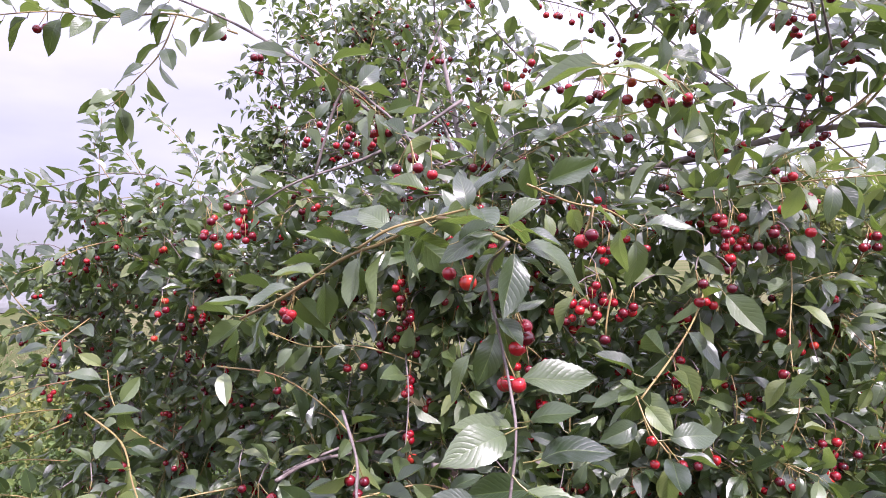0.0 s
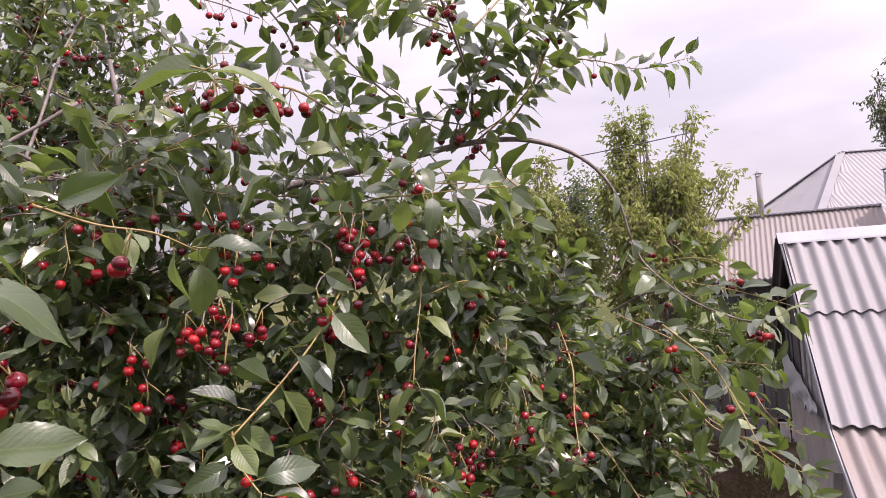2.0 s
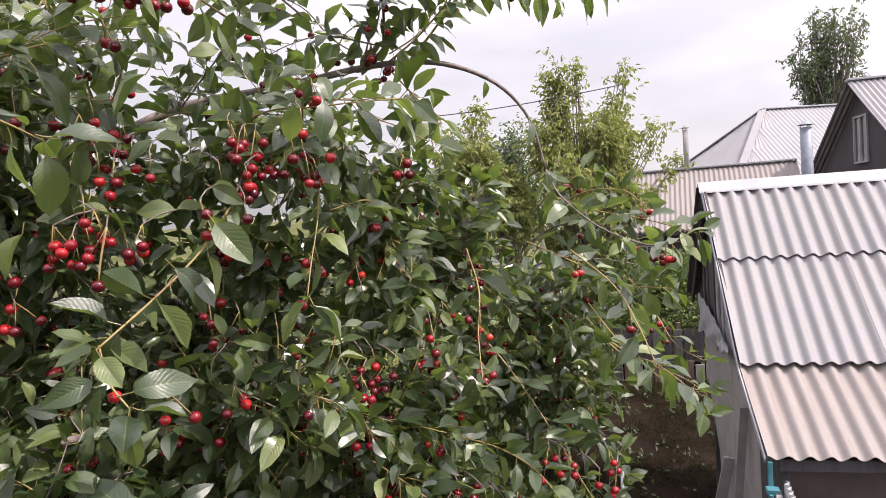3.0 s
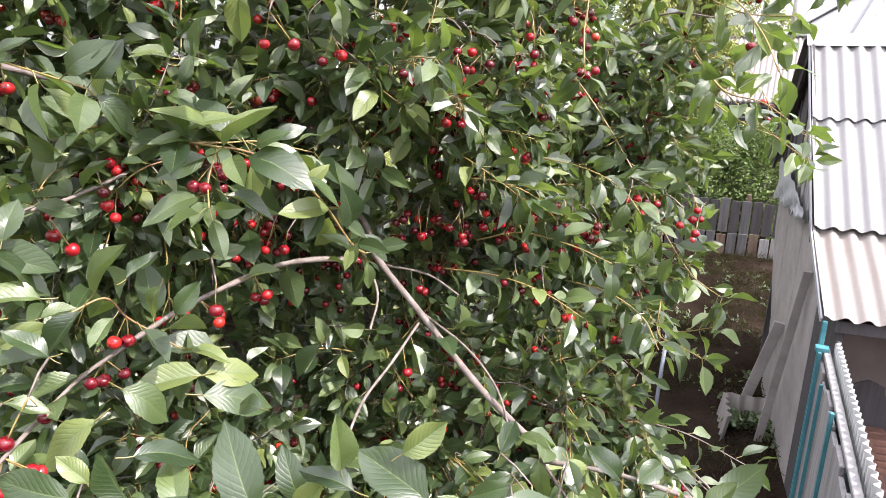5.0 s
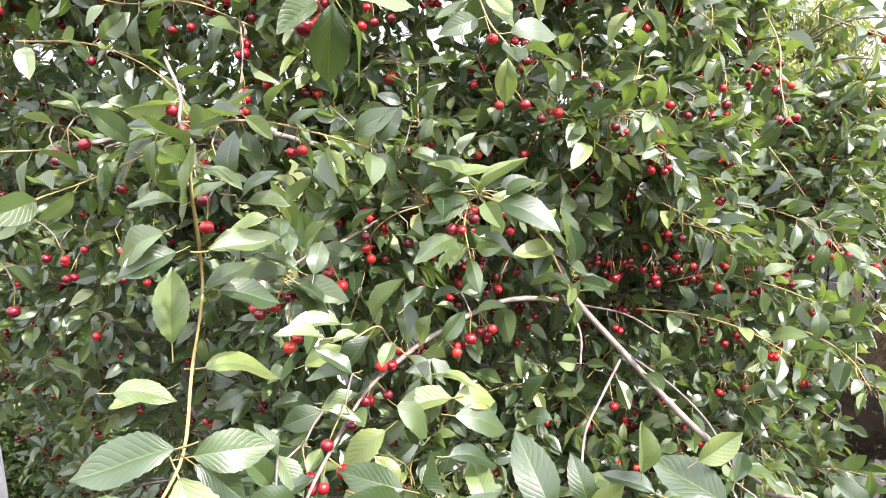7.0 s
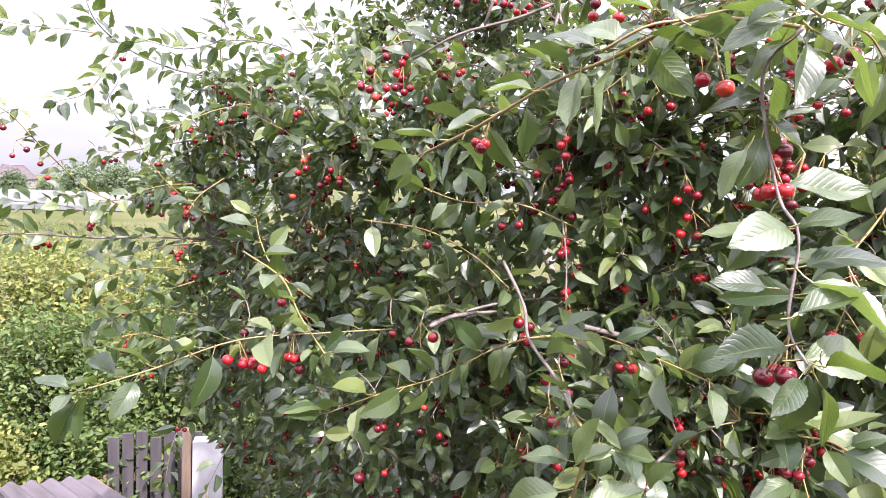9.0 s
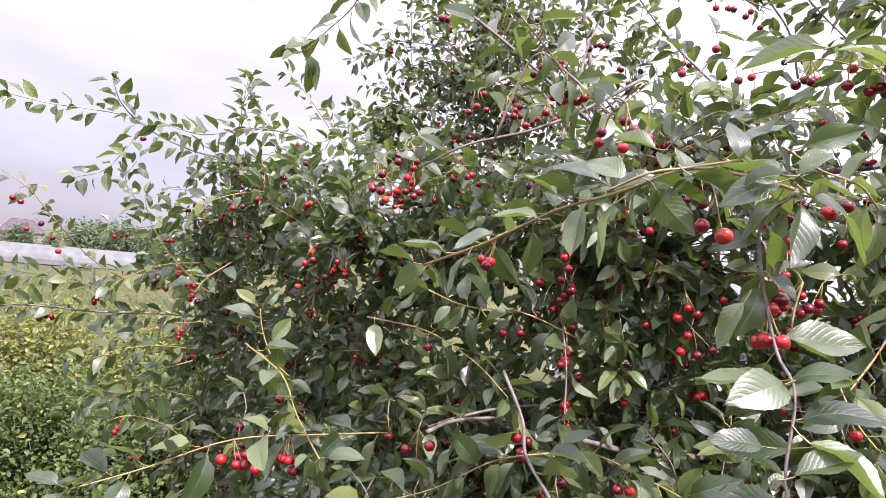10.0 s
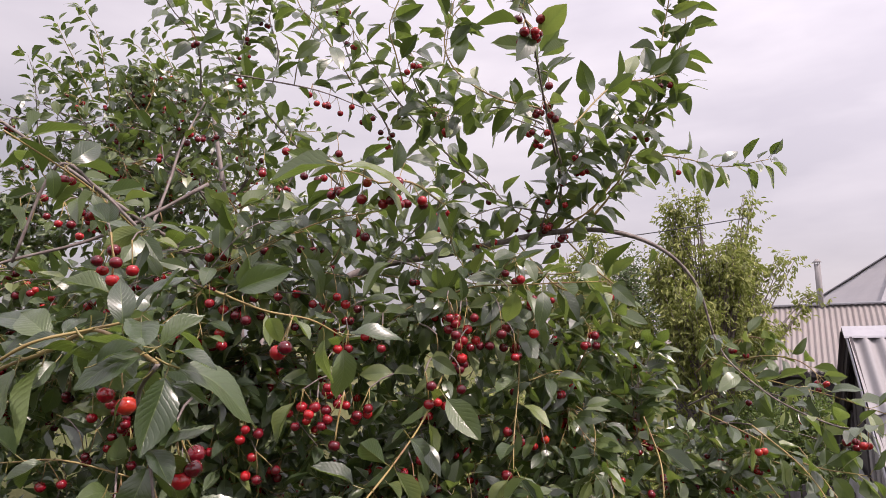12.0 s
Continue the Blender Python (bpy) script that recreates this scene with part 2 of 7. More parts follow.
M_HILL = plain("far_hill", (0.20, 0.19, 0.21), (0.29, 0.27, 0.29), 0.03, 0.9, 0.0)


def panel_material():
    k = Mat("corrugated_plastic", 0.35, 0.5)
    n = k.noise(k.coords("Object"), 6.0, 3.0)
    k.color(k.ramp(n, (0.3, (0.15, 0.152, 0.155)), (0.7, (0.21, 0.21, 0.215))))
    k.b.inputs["Transmission Weight"].default_value = 0.25
    return k.m


M_PANEL = panel_material()


def ground_material():
    k = Mat("ground_cover", 1.0, 0.0)
    v = k.coords("Object")
    a, b, c = k.noise(v, 0.045, 5.0), k.noise(v, 1.3, 6.0), k.noise(v, 22.0, 5.0)
    grass = k.ramp(a, (0.35, (0.075, 0.095, 0.038)), (0.55, (0.13, 0.135, 0.065)), (0.7, (0.19, 0.175, 0.11)))
    soil = k.ramp(b, (0.35, (0.017, 0.012, 0.009)), (0.6, (0.032, 0.023, 0.018)), (0.75, (0.068, 0.05, 0.039)))
    tc = k.node("ShaderNodeTexCoord")
    ln = k.node("ShaderNodeVectorMath")
    ln.operation = "LENGTH"
    k.link(tc.outputs["Object"], ln.inputs[0])
    far = k.node("ShaderNodeMapRange")
    far.inputs["From Min"].default_value, far.inputs["From Max"].default_value = 16.0, 30.0
    k.link(ln.outputs["Value"], far.inputs["Value"])
    col = k.mix(soil, grass, far.outputs["Result"])
    k.color(k.mix(col, k.mix((0.012, 0.009, 0.007), (0.07, 0.065, 0.035), far.outputs["Result"]), k.math("MULTIPLY", c, 0.45)))
    k.bump(k.math("ADD", b, c), 0.9, 0.06)
    return k.m


M_GROUND = ground_material()


# ---------------------------------------------------------------- mesh helpers
def mesh_of(name, verts, faces, mat, smooth=False, uvs=None):
    me = bpy.data.meshes.new(name)
    me.from_pydata([tuple(v) for v in verts], [], [tuple(f) for f in faces])
    for m in mat if isinstance(mat, (list, tuple)) else [mat]:
        me.materials.append(m)
    if smooth:
        me.polygons.foreach_set("use_smooth", [True] * len(me.polygons))
    if uvs is not None:
        layer = me.uv_layers.new(name="UVMap")
        idx = np.empty(len(me.loops), int)
        me.loops.foreach_get("vertex_index", idx)
        layer.data.foreach_set("uv", np.asarray(uvs, float)[idx].ravel())
    me.update()
    return me


def holder(name, loc, label, category, group="", turn=0.0, kind=""):
    ob = new(name)
    ob.empty_display_size = 0.1
    ob.location = loc
    ob.rotation_euler = (0, 0, radians(turn))
    return tagged(ob, label, category, group, kind)


def under(ob, parent, label="", kind=""):
    ob.parent = parent
    return tagged(ob, label, kind=kind)


def box_data(x0, y0, z0, x1, y1, z1, bevel=0.0):
    bm = bmesh.new()
    bmesh.ops.create_cube(bm, size=1)
    bmesh.ops.scale(bm, vec=(x1 - x0, y1 - y0, z1 - z0), verts=bm.verts)
    bmesh.ops.translate(bm, vec=((x0 + x1) / 2, (y0 + y1) / 2, (z0 + z1) / 2), verts=bm.verts)
    if bevel:
        bmesh.ops.bevel(bm, geom=bm.edges[:], offset=bevel, segments=1, affect="EDGES", profile=0.5)
    return bm


def part(name, bm, mat, parent, label="", smooth=False):
    me = bpy.data.meshes.new(name)
    bm.to_mesh(me)
    bm.free()
    me.materials.append(mat)
    if smooth:
        me.polygons.foreach_set("use_smooth", [True] * len(me.polygons))
    ob = new(name, me)
    ob.parent = parent
    return tagged(ob, label)


def box(name, parent, mat, x0, y0, z0, x1, y1, z1, bevel=0.004, label=""):
    return part(name, box_data(x0, y0, z0, x1, y1, z1, bevel), mat, parent, label)


def smooth_path(pts, steps):
    """Catmull-Rom through the points."""
    p = [Vector(q) for q in pts]
    p = [p[0] * 2 - p[1]] + p + [p[-1] * 2 - p[-2]]
    out = []
    for i in range(1, len(p) - 2):
        for j in range(steps):
            t = j / steps
            a, b, c, d = p[i - 1], p[i], p[i + 1], p[i + 2]
            out.append(0.5 * (2 * b + (c - a) * t + (2 * a - 5 * b + 4 * c - d) * t * t + (3 * b - a - 3 * c + d) * t ** 3))
    out.append(p[-2].copy())
    return out


def tube(path, r0, r1, sides=6, wob=0.0, rng=random):
    verts, faces = [], []
    n = len(path)
    ref = Vector((0.3, 0.2, 1)).normalized()
    for i, q in enumerate(path):
        tan = (path[min(i + 1, n - 1)] - path[max(i - 1, 0)]).normalized()
        if abs(tan.dot(ref)) > 0.95:
            ref = Vector((1, 0.2, 0.1)).normalized()
        s = tan.cross(ref).normalized()
        u = s.cross(tan)
        r = r0 + (r1 - r0) * i / max(1, n - 1)
        r *= 1 + wob * (rng.random() - 0.5)
        for k in range(sides):
            a = 2 * math.pi * k / sides
            verts.append(q + (s * math.cos(a) + u * math.sin(a)) * r)
    for i in range(n - 1):
        for k in range(sides):
            a, b = i * sides + k, i * sides + (k + 1) % sides
            faces.append((a, b, b + sides, a + sides))
    faces.append(tuple(range(sides - 1, -1, -1)))
    faces.append(tuple((n - 1) * sides + k for k in range(sides)))
    return verts, faces


class Pile:
    """Collects loose pieces into one mesh."""

    def __init__(self):
        self.v, self.f = [], []

    def add(self, verts, faces):
        n = len(self.v)
        self.v.extend(tuple(q) for q in verts)
        self.f.extend(tuple(i + n for i in f) for f in faces)


def leaf_template(rows, width, fold, curl, tooth, petiole, twist=0.0, lobes=0.0, half=False, sag=0.0):
    """A leaf of length 1 along x, its upper side to +z, creased at the midrib; returns verts, faces and uvs."""
    verts, faces, uvs = [], [], []
    steps = (0, 2) if half else (0, 1, 2)
    m = len(steps)
    for side in (-1, 1):
        n = len(verts)
        for i in range(rows + 1):
            s = i / rows
            w = width * float(np.interp(s, (0, 0.06, 0.16, 0.32, 0.52, 0.7, 0.84, 0.93, 1), (0, 0.27, 0.62, 0.92, 1, 0.84, 0.5, 0.19, 0)))
            if 0 < i < rows:
                w += tooth * (1 if i % 2 else -1)
                w *= 1 + lobes * math.sin(s * 9.4)
            z = -curl * s * s + 0.03 * math.sin(s * 6 + twist)
            for k in steps:
                y = side * w * k / 2
                lift = fold * w * k / 2 - (0.22 * fold + sag * (1 + 0.6 * side * twist)) * w * (k / 2) ** 2 * 0.8
                if k == 2:
                    lift += 0.02 * math.sin(s * 11 + 2 * side + 3 * twist)
                verts.append((s, y + 0.09 * twist * s * s, z + lift + 0.25 * twist * y * s))
                uvs.append((s, 0.5 + side * k / 4))
        for i in range(rows):
            for k in range(m - 1):
                a = n + i * m + k
                q = (a, a + m, a + m + 1, a + 1)
                faces.append(q if side > 0 else q[::-1])
    if petiole:
        n = len(verts)
        bend = ((-petiole, 0.05), (0.02, 0.0)) if half else ((-petiole, 0.05), (-petiole * 0.5, 0.012), (0.02, 0.0))
        for s, z in bend:
            for dy, dz in ((-0.012, -0.009), (0.012, -0.009), (0, 0.012)):
                verts.append((s, dy, z + dz))
                uvs.append((-1.0, 0.5))
        for i in range(len(bend) - 1):
            for k in range(3):
                a, b = n + 3 * i + k, n + 3 * i + (k + 1) % 3
                faces.append((a, b, b + 3, a + 3))
    return np.array(verts), faces, np.array(uvs)


def blade_template(width, fold, curl):
    """A small far leaf: one folded quad to each side of the midrib."""
    verts, faces, uvs = [], [], []
    for side in (-1, 1):
        n = len(verts)
        for s, w in ((0, 0), (0.3, 0.85), (0.68, 0.8), (1, 0)):
            y = width * w
            verts.append((s, side * y, fold * y - curl * s * s))
            uvs.append((s, 0.5 + side * 0.5 * w))
        q = (n, n + 3, n + 2, n + 1)
        faces.append(q if side > 0 else q[::-1])
    return np.array(verts), faces, np.array(uvs)


def leaf_frame(base, axis, up, rng, tilt=0.5):
    a = Vector(axis).normalized()
    n = Vector(up) + Vector((rng.gauss(0, tilt), rng.gauss(0, tilt), rng.gauss(0, tilt)))
    n = n - a * n.dot(a)
    if n.length < 1e-3:
        n = a.orthogonal()
    n.normalize()
    return Vector(base), a, n


def leaf_matrix(base, a, n, size):
    b = n.cross(a)
    m = Matrix(((a.x, b.x, n.x, base.x), (a.y, b.y, n.y, base.y), (a.z, b.z, n.z, base.z), (0, 0, 0, 1)))
    return m @ Matrix.Diagonal((size, size, size, 1))


def leaf_mass(name, items, templates, mat):
    """One mesh out of many leaves: items are (base, axis, normal, size)."""
    groups = [items[i::len(templates)] for i in range(len(templates))]
    V, F, U, R, n = [], [], [], [], 0
    luck = np.random.default_rng(len(items))
    for some, (tv, tf, tu) in zip(groups, templates):
        if not some:
            continue
        B = np.array([tuple(i[0]) for i in some])
        A = np.array([tuple(i[1]) for i in some])
        N = np.array([tuple(i[2]) for i in some])
        S = np.array([i[3] for i in some])[:, None, None]
        W = np.cross(N, A)
        pts = B[:, None] + S * (tv[None, :, :1] * A[:, None] + tv[None, :, 1:2] * W[:, None] + tv[None, :, 2:] * N[:, None])
        V.append(pts.reshape(-1, 3))
        U.append(np.tile(tu, (len(some), 1)))
        R.append(np.repeat(luck.random(len(some)), len(tv)).astype(np.float32))
        f = np.array(tf)
        F.append((f[None] + (np.arange(len(some)) * len(tv))[:, None, None] + n).reshape(-1, 4))
        n += len(some) * len(tv)
    V, F, U = np.concatenate(V), np.concatenate(F), np.concatenate(U)
    me = bpy.data.meshes.new(name)
    me.vertices.add(len(V))
    me.vertices.foreach_set("co", V.ravel())
    me.loops.add(F.size)
    me.loops.foreach_set("vertex_index", F.ravel().astype(np.int32))
    me.polygons.add(len(F))
    me.polygons.foreach_set("loop_start", np.arange(0, F.size, 4, dtype=np.int32))
    me.polygons.foreach_set("use_smooth", np.ones(len(F), bool))
    layer = me.uv_layers.new(name="UVMap")
    layer.data.foreach_set("uv", U[F.ravel()].ravel())
    draw = me.attributes.new("chance", "FLOAT", "POINT")
    draw.data.foreach_set("value", np.concatenate(R))
    me.materials.append(mat)
    me.update(calc_edges=True)
    me.validate()
    return new(name, me)


# ---------------------------------------------------------------- the cherry tree
tree_rng = random.Random(7)
TREE_BASE = Vector((0.45, 2.35, GROUND - 0.05))
cherry_tree = holder("cherry_tree", TREE_BASE, "sour cherry tree with glossy leaves and clusters of ripe red cherries", "tree")
LEAVES, CHERRIES = [], []           # (base, axis, normal, size) and (centre, stalk end, radius)
WOOD = {"bark": Pile(), "green": Pile()}


def wood_part(name, path, r0, r1, mat, sides=7, label=""):
    v, f = tube(path, r0, r1, sides, 0.3 if r0 < 0.006 else 0.12, tree_rng)
    ob = new(name, mesh_of(name, [q - TREE_BASE for q in v], f, mat, True))
    return under(ob, cherry_tree, label)


def add_cluster(at, n):
    for _ in range(n):
        d = Vector((tree_rng.gauss(0, 0.55), tree_rng.gauss(0, 0.55), -1)).normalized()
        ln = tree_rng.uniform(0.026, 0.042)
        CHERRIES.append((at + d * ln - Vector((0, 0, 0.007)), at.copy(), tree_rng.uniform(0.0078, 0.0095)))


def leaf_on(path_pt, tangent, turn, size, droop=0.22):
    """A leaf off a shoot, turned round it."""
    side = tangent.cross(Vector((0, 0, 1)))
    if side.length < 0.05:
        side = Vector((1, 0, 0))
    side.normalize()
    up = side.cross(tangent)
    radial = side * math.cos(turn) + up * math.sin(turn)
    axis = (tangent * tree_rng.uniform(0.3, 0.9) + radial + Vector((0, -0.12, 0.12 - droop * tree_rng.uniform(0.0, 2.3)))).normalized()
    base, a, n = leaf_frame(path_pt + axis * 0.015, axis, (0.12, -0.35, 0.8), tree_rng, 0.5)
    LEAVES.append((base, a, n, size))


def shoot(pts, r0, r1, kind, per_metre, leaf_len, clusters, parts=True):
    """A twig through the points, thick r0 to r1 millimetres, with its leaves and cherries."""
    path = smooth_path(pts, 5)
    mat = M_BARK if kind == "bark" else M_SHOOT
    if parts:
        wood_part("branch" if kind == "bark" else "shoot", path, r0 / 1000, r1 / 1000, mat)
    else:
        WOOD[kind].add(*tube(path, r0 / 1000, r1 / 1000, 4))
    steps = [(path[i + 1] - path[i]).length for i in range(len(path) - 1)]
    total = sum(steps)
    count = int(total * per_metre * (1.5 if parts else 1.0) + 0.5)
    turn = tree_rng.uniform(0, 6.3)
    for k in range(count):
        goal = total * ((k + tree_rng.uniform(0.2, 0.8)) / count) ** 0.85
        i = 0
        while i < len(steps) - 1 and goal > steps[i]:
            goal -= steps[i]
            i += 1
        q = path[i].lerp(path[i + 1], min(1, goal / max(steps[i], 1e-6)))
        turn += 2.4 + tree_rng.uniform(-0.5, 0.5)
        leaf_on(q, (path[i + 1] - path[i]).normalized(), turn, leaf_len * tree_rng.choice((0.62, 0.8, 0.92, 1.0, 1.1)))
    if count:
        tip = (path[-1] - path[-2]).normalized()
        for k in range(3):
            leaf_on(path[-1], tip, turn + 2.1 * k, leaf_len * tree_rng.uniform(0.6, 0.95), 0.2)
    for k in range(clusters):
        add_cluster(path[tree_rng.randrange(1, len(path) - 1)], tree_rng.choice((1, 2, 2, 3, 3, 4)))


def leaves_at(rows):
    """Leaves of the near shoots, each from its foot to its tip."""
    for x0, y0, z0, x1, y1, z1 in rows:
        a = Vector((x1 - x0, y1 - y0, z1 - z0))
        base, ax, n = leaf_frame((x0, y0, z0), a, (0, -0.5, 0.72), tree_rng, 0.22)
        LEAVES.append((base, ax, n, a.length))


def cherries_at(rows):
    """Cherries at given places; neighbours hang from one spur."""
    left = [Vector(r) for r in rows]
    while left:
        c = left.pop(0)
        mates = sorted((q for q in left if (q - c).length < 0.045), key=lambda q: (q - c).length)[:2]
        bunch = [c] + mates
        left = [q for q in left if q not in mates]
        spur = sum(bunch, Vector()) / len(bunch) + Vector((tree_rng.gauss(0, 0.006), tree_rng.gauss(0, 0.006), tree_rng.uniform(0.034, 0.044)))
        spur.z = max(spur.z, max(q.z for q in bunch) + 0.022)
        for q in bunch:
            CHERRIES.append((q, spur.copy(), tree_rng.uniform(0.0080, 0.0098)))
        # the spur itself, a short twig with a leaf or two
        foot = spur + Vector((tree_rng.gauss(0, 0.02), 0.05, 0.02))
        WOOD["bark"].add(*tube([foot, foot.lerp(spur, 0.5) + Vector((0, 0, 0.004)), spur], 0.0016, 0.0013, 4))
        for _ in range(2):
            ax = Vector((tree_rng.gauss(0, 0.8), tree_rng.uniform(-0.3, 0.6), tree_rng.uniform(-0.5, 0.5)))
            bb, aa, nn = leaf_frame(foot, ax, (0.1, -0.4, 0.7), tree_rng, 0.45)
            LEAVES.append((bb, aa, nn, tree_rng.uniform(0.045, 0.06)))


# trunk and limbs
trunk = [TREE_BASE, TREE_BASE + Vector((0.02, -0.02, 0.6)), Vector((0.40, 2.3, 0.2)), Vector((0.42, 2.25, 0.75))]
wood_part("trunk", smooth_path(trunk, 5), 0.085, 0.06, M_BARK, 12, "grey-brown cherry trunk")
CROTCH = Vector((0.42, 2.25, 0.72))
MAIN_BOUGHS = []
for pts in (
    [CROTCH, (0.3, 2.2, 1.4), (0.2, 2.15, 2.1), (0.12, 2.1, 2.7), (0.05, 2.1, 3.3), (-0.05, 2.3, 3.9)],
    [CROTCH, (-0.1, 2.3, 1.3), (-0.5, 2.3, 1.9), (-0.8, 2.4, 2.5), (-0.95, 2.5, 2.95), (-1.08, 2.55, 3.18)],
    [CROTCH, (-0.2, 2.25, 1.4), (-0.6, 2.2, 2.0), (-0.95, 2.2, 2.45), (-1.29, 2.3, 2.7)],
    [CROTCH, (0.25, 2.5, 1.6), (0.0, 2.8, 2.5), (-0.3, 3.0, 3.2), (-0.5, 3.1, 3.9)],
    [CROTCH, (0.7, 2.15, 1.35), (0.9, 1.95, 1.95), (1.0, 1.85, 2.5), (0.9, 1.75, 2.95), (0.62, 1.64, 3.2)],
    [CROTCH, (0.55, 2.05, 1.2), (0.6, 1.8, 1.7), (0.58, 1.6, 2.15), (0.5, 1.5, 2.45)],
    [CROTCH, (0.4, 2.45, 1.6), (0.25, 2.65, 2.5), (0.05, 2.85, 3.3), (-0.15, 3.1, 4.0)],
    [CROTCH, (0.1, 2.1, 1.15), (-0.15, 1.85, 1.55), (-0.3, 1.7, 1.95), (-0.3, 1.6, 2.3)],
    [CROTCH, (0.9, 2.2, 1.2), (1.15, 2.0, 1.7), (1.25, 1.85, 2.1)],
    [CROTCH, (0.5, 2.1, 1.5), (0.45, 1.95, 2.3), (0.3, 1.85, 2.9), (0.1, 1.6, 3.15), (-0.02, 1.45, 3.28)],
):
    path = smooth_path(pts, 6)
    MAIN_BOUGHS.append(path)
    wood_part("limb", path, 0.028, 0.006, M_BARK, 8)

# crown: fine branches grow from the limbs out to an uneven front
def crown_front(x, z):
    """How near the crown comes, in y, at a place across it."""
    lump = 0.2 * noise.noise(Vector((x * 2.3, z * 2.3, 1.7))) + 0.07 * noise.noise(Vector((x * 6.0, z * 6.0, 4.0)))
    dent = 0.27 * math.exp(-((x - 0.55) / 0.22) ** 2 - ((z - 2.26) / 0.2) ** 2)
    left, right = max(0.0, 0.05 - x), max(0.0, x - 0.5)
    lean = 0.16 * (z - 2.5) * min(1.0, max(-1.0, (x + 0.05) / 0.3))
    return 1.17 + 0.8 * left + 0.4 * right ** 1.3 + 0.10 * (z - 2.4) ** 2 + lean + lump + dent


def crown_holds(x, z):
    bump = 0.13 * noise.noise(Vector((x * 3.0, z * 3.0, 8.0)))
    top = 3.17 + 0.16 * min(1.0, max(0.0, -x - 0.2) / 0.5) - 0.9 * max(0.0, x - 0.75) ** 2 - 0.6 * max(0.0, -x - 1.1) ** 2 + 1.3 * bump
    right = (1.22 if z < 2.0 else 1.22 + 0.9 * (z - 2.0) if z < 2.4 else 1.58) + bump
    return -1.62 + 0.25 * max(0.0, 2.4 - z) + 0.6 * max(0.0, 2.1 - z) + 1.6 * bump < x < right and z < top


ends = []
while len(ends) < 210:
    x, z = tree_rng.uniform(-1.55, 1.6), tree_rng.uniform(0.75, 3.45)
    if crown_holds(x, z):
        ends.append(Vector((x, crown_front(x, z) + tree_rng.uniform(0.06, 0.5), z)))
for cx, cy, cz, rx, ry, rz, count in ((-0.4, 3.05, 3.8, 0.62, 0.4, 0.6, 40), (0.0, 1.9, 3.5, 0.4, 0.3, 0.3, 8), (-0.95, 2.4, 3.1, 0.45, 0.35, 0.25, 12)):
    for _ in range(count):
        d = Vector((tree_rng.gauss(0, 1), tree_rng.gauss(0, 1), tree_rng.gauss(0, 1))).normalized() * tree_rng.uniform(0.3, 1.0)
        ends.append(Vector((cx + d.x * rx, cy + d.y * ry, cz + d.z * rz)))
NODES = []
for end in ends:
    best = min((q for p in MAIN_BOUGHS for q in p[5:]), key=lambda c: (c - end).length + 0.35 * max(0.0, c.z - end.z))
    mid = best.lerp(end, 0.5) + Vector((tree_rng.gauss(0, 0.05), tree_rng.gauss(0, 0.05), 0.03))
    low = end + Vector((tree_rng.gauss(0, 0.04), -0.04, 0.02))
    path = smooth_path([best, mid, end, low], 5)
    WOOD["bark"].add(*tube(path, 0.0034, 0.0015, 5))
    NODES.extend(path[3:])
NODE_XYZ = np.array([tuple(q) for q in NODES])


def fill_shoot(tip, leaf_len, per_metre=40, fruit=(0, 0, 0, 1, 1)):
    """A small side shoot that ends near the given place, off the nearest fine branch."""
    near = NODE_XYZ - np.array(tuple(tip))
    gap = np.sqrt((near ** 2).sum(1))
    q = NODES[int(np.argmin(np.abs(gap - 0.16)))] if gap.min() < 0.3 else NODES[int(np.argmin(gap))]
    way = tip - q
    if way.length > 0.32:
        q = tip - way * (0.32 / way.length)
    mid = q.lerp(tip, 0.55) + Vector((tree_rng.gauss(0, 0.02), tree_rng.gauss(0, 0.02), 0.025))
    shoot([q, mid, tip], 1.6, 0.9, "green" if tree_rng.random() < 0.5 else "bark", per_metre, leaf_len, tree_rng.choice(fruit), False)


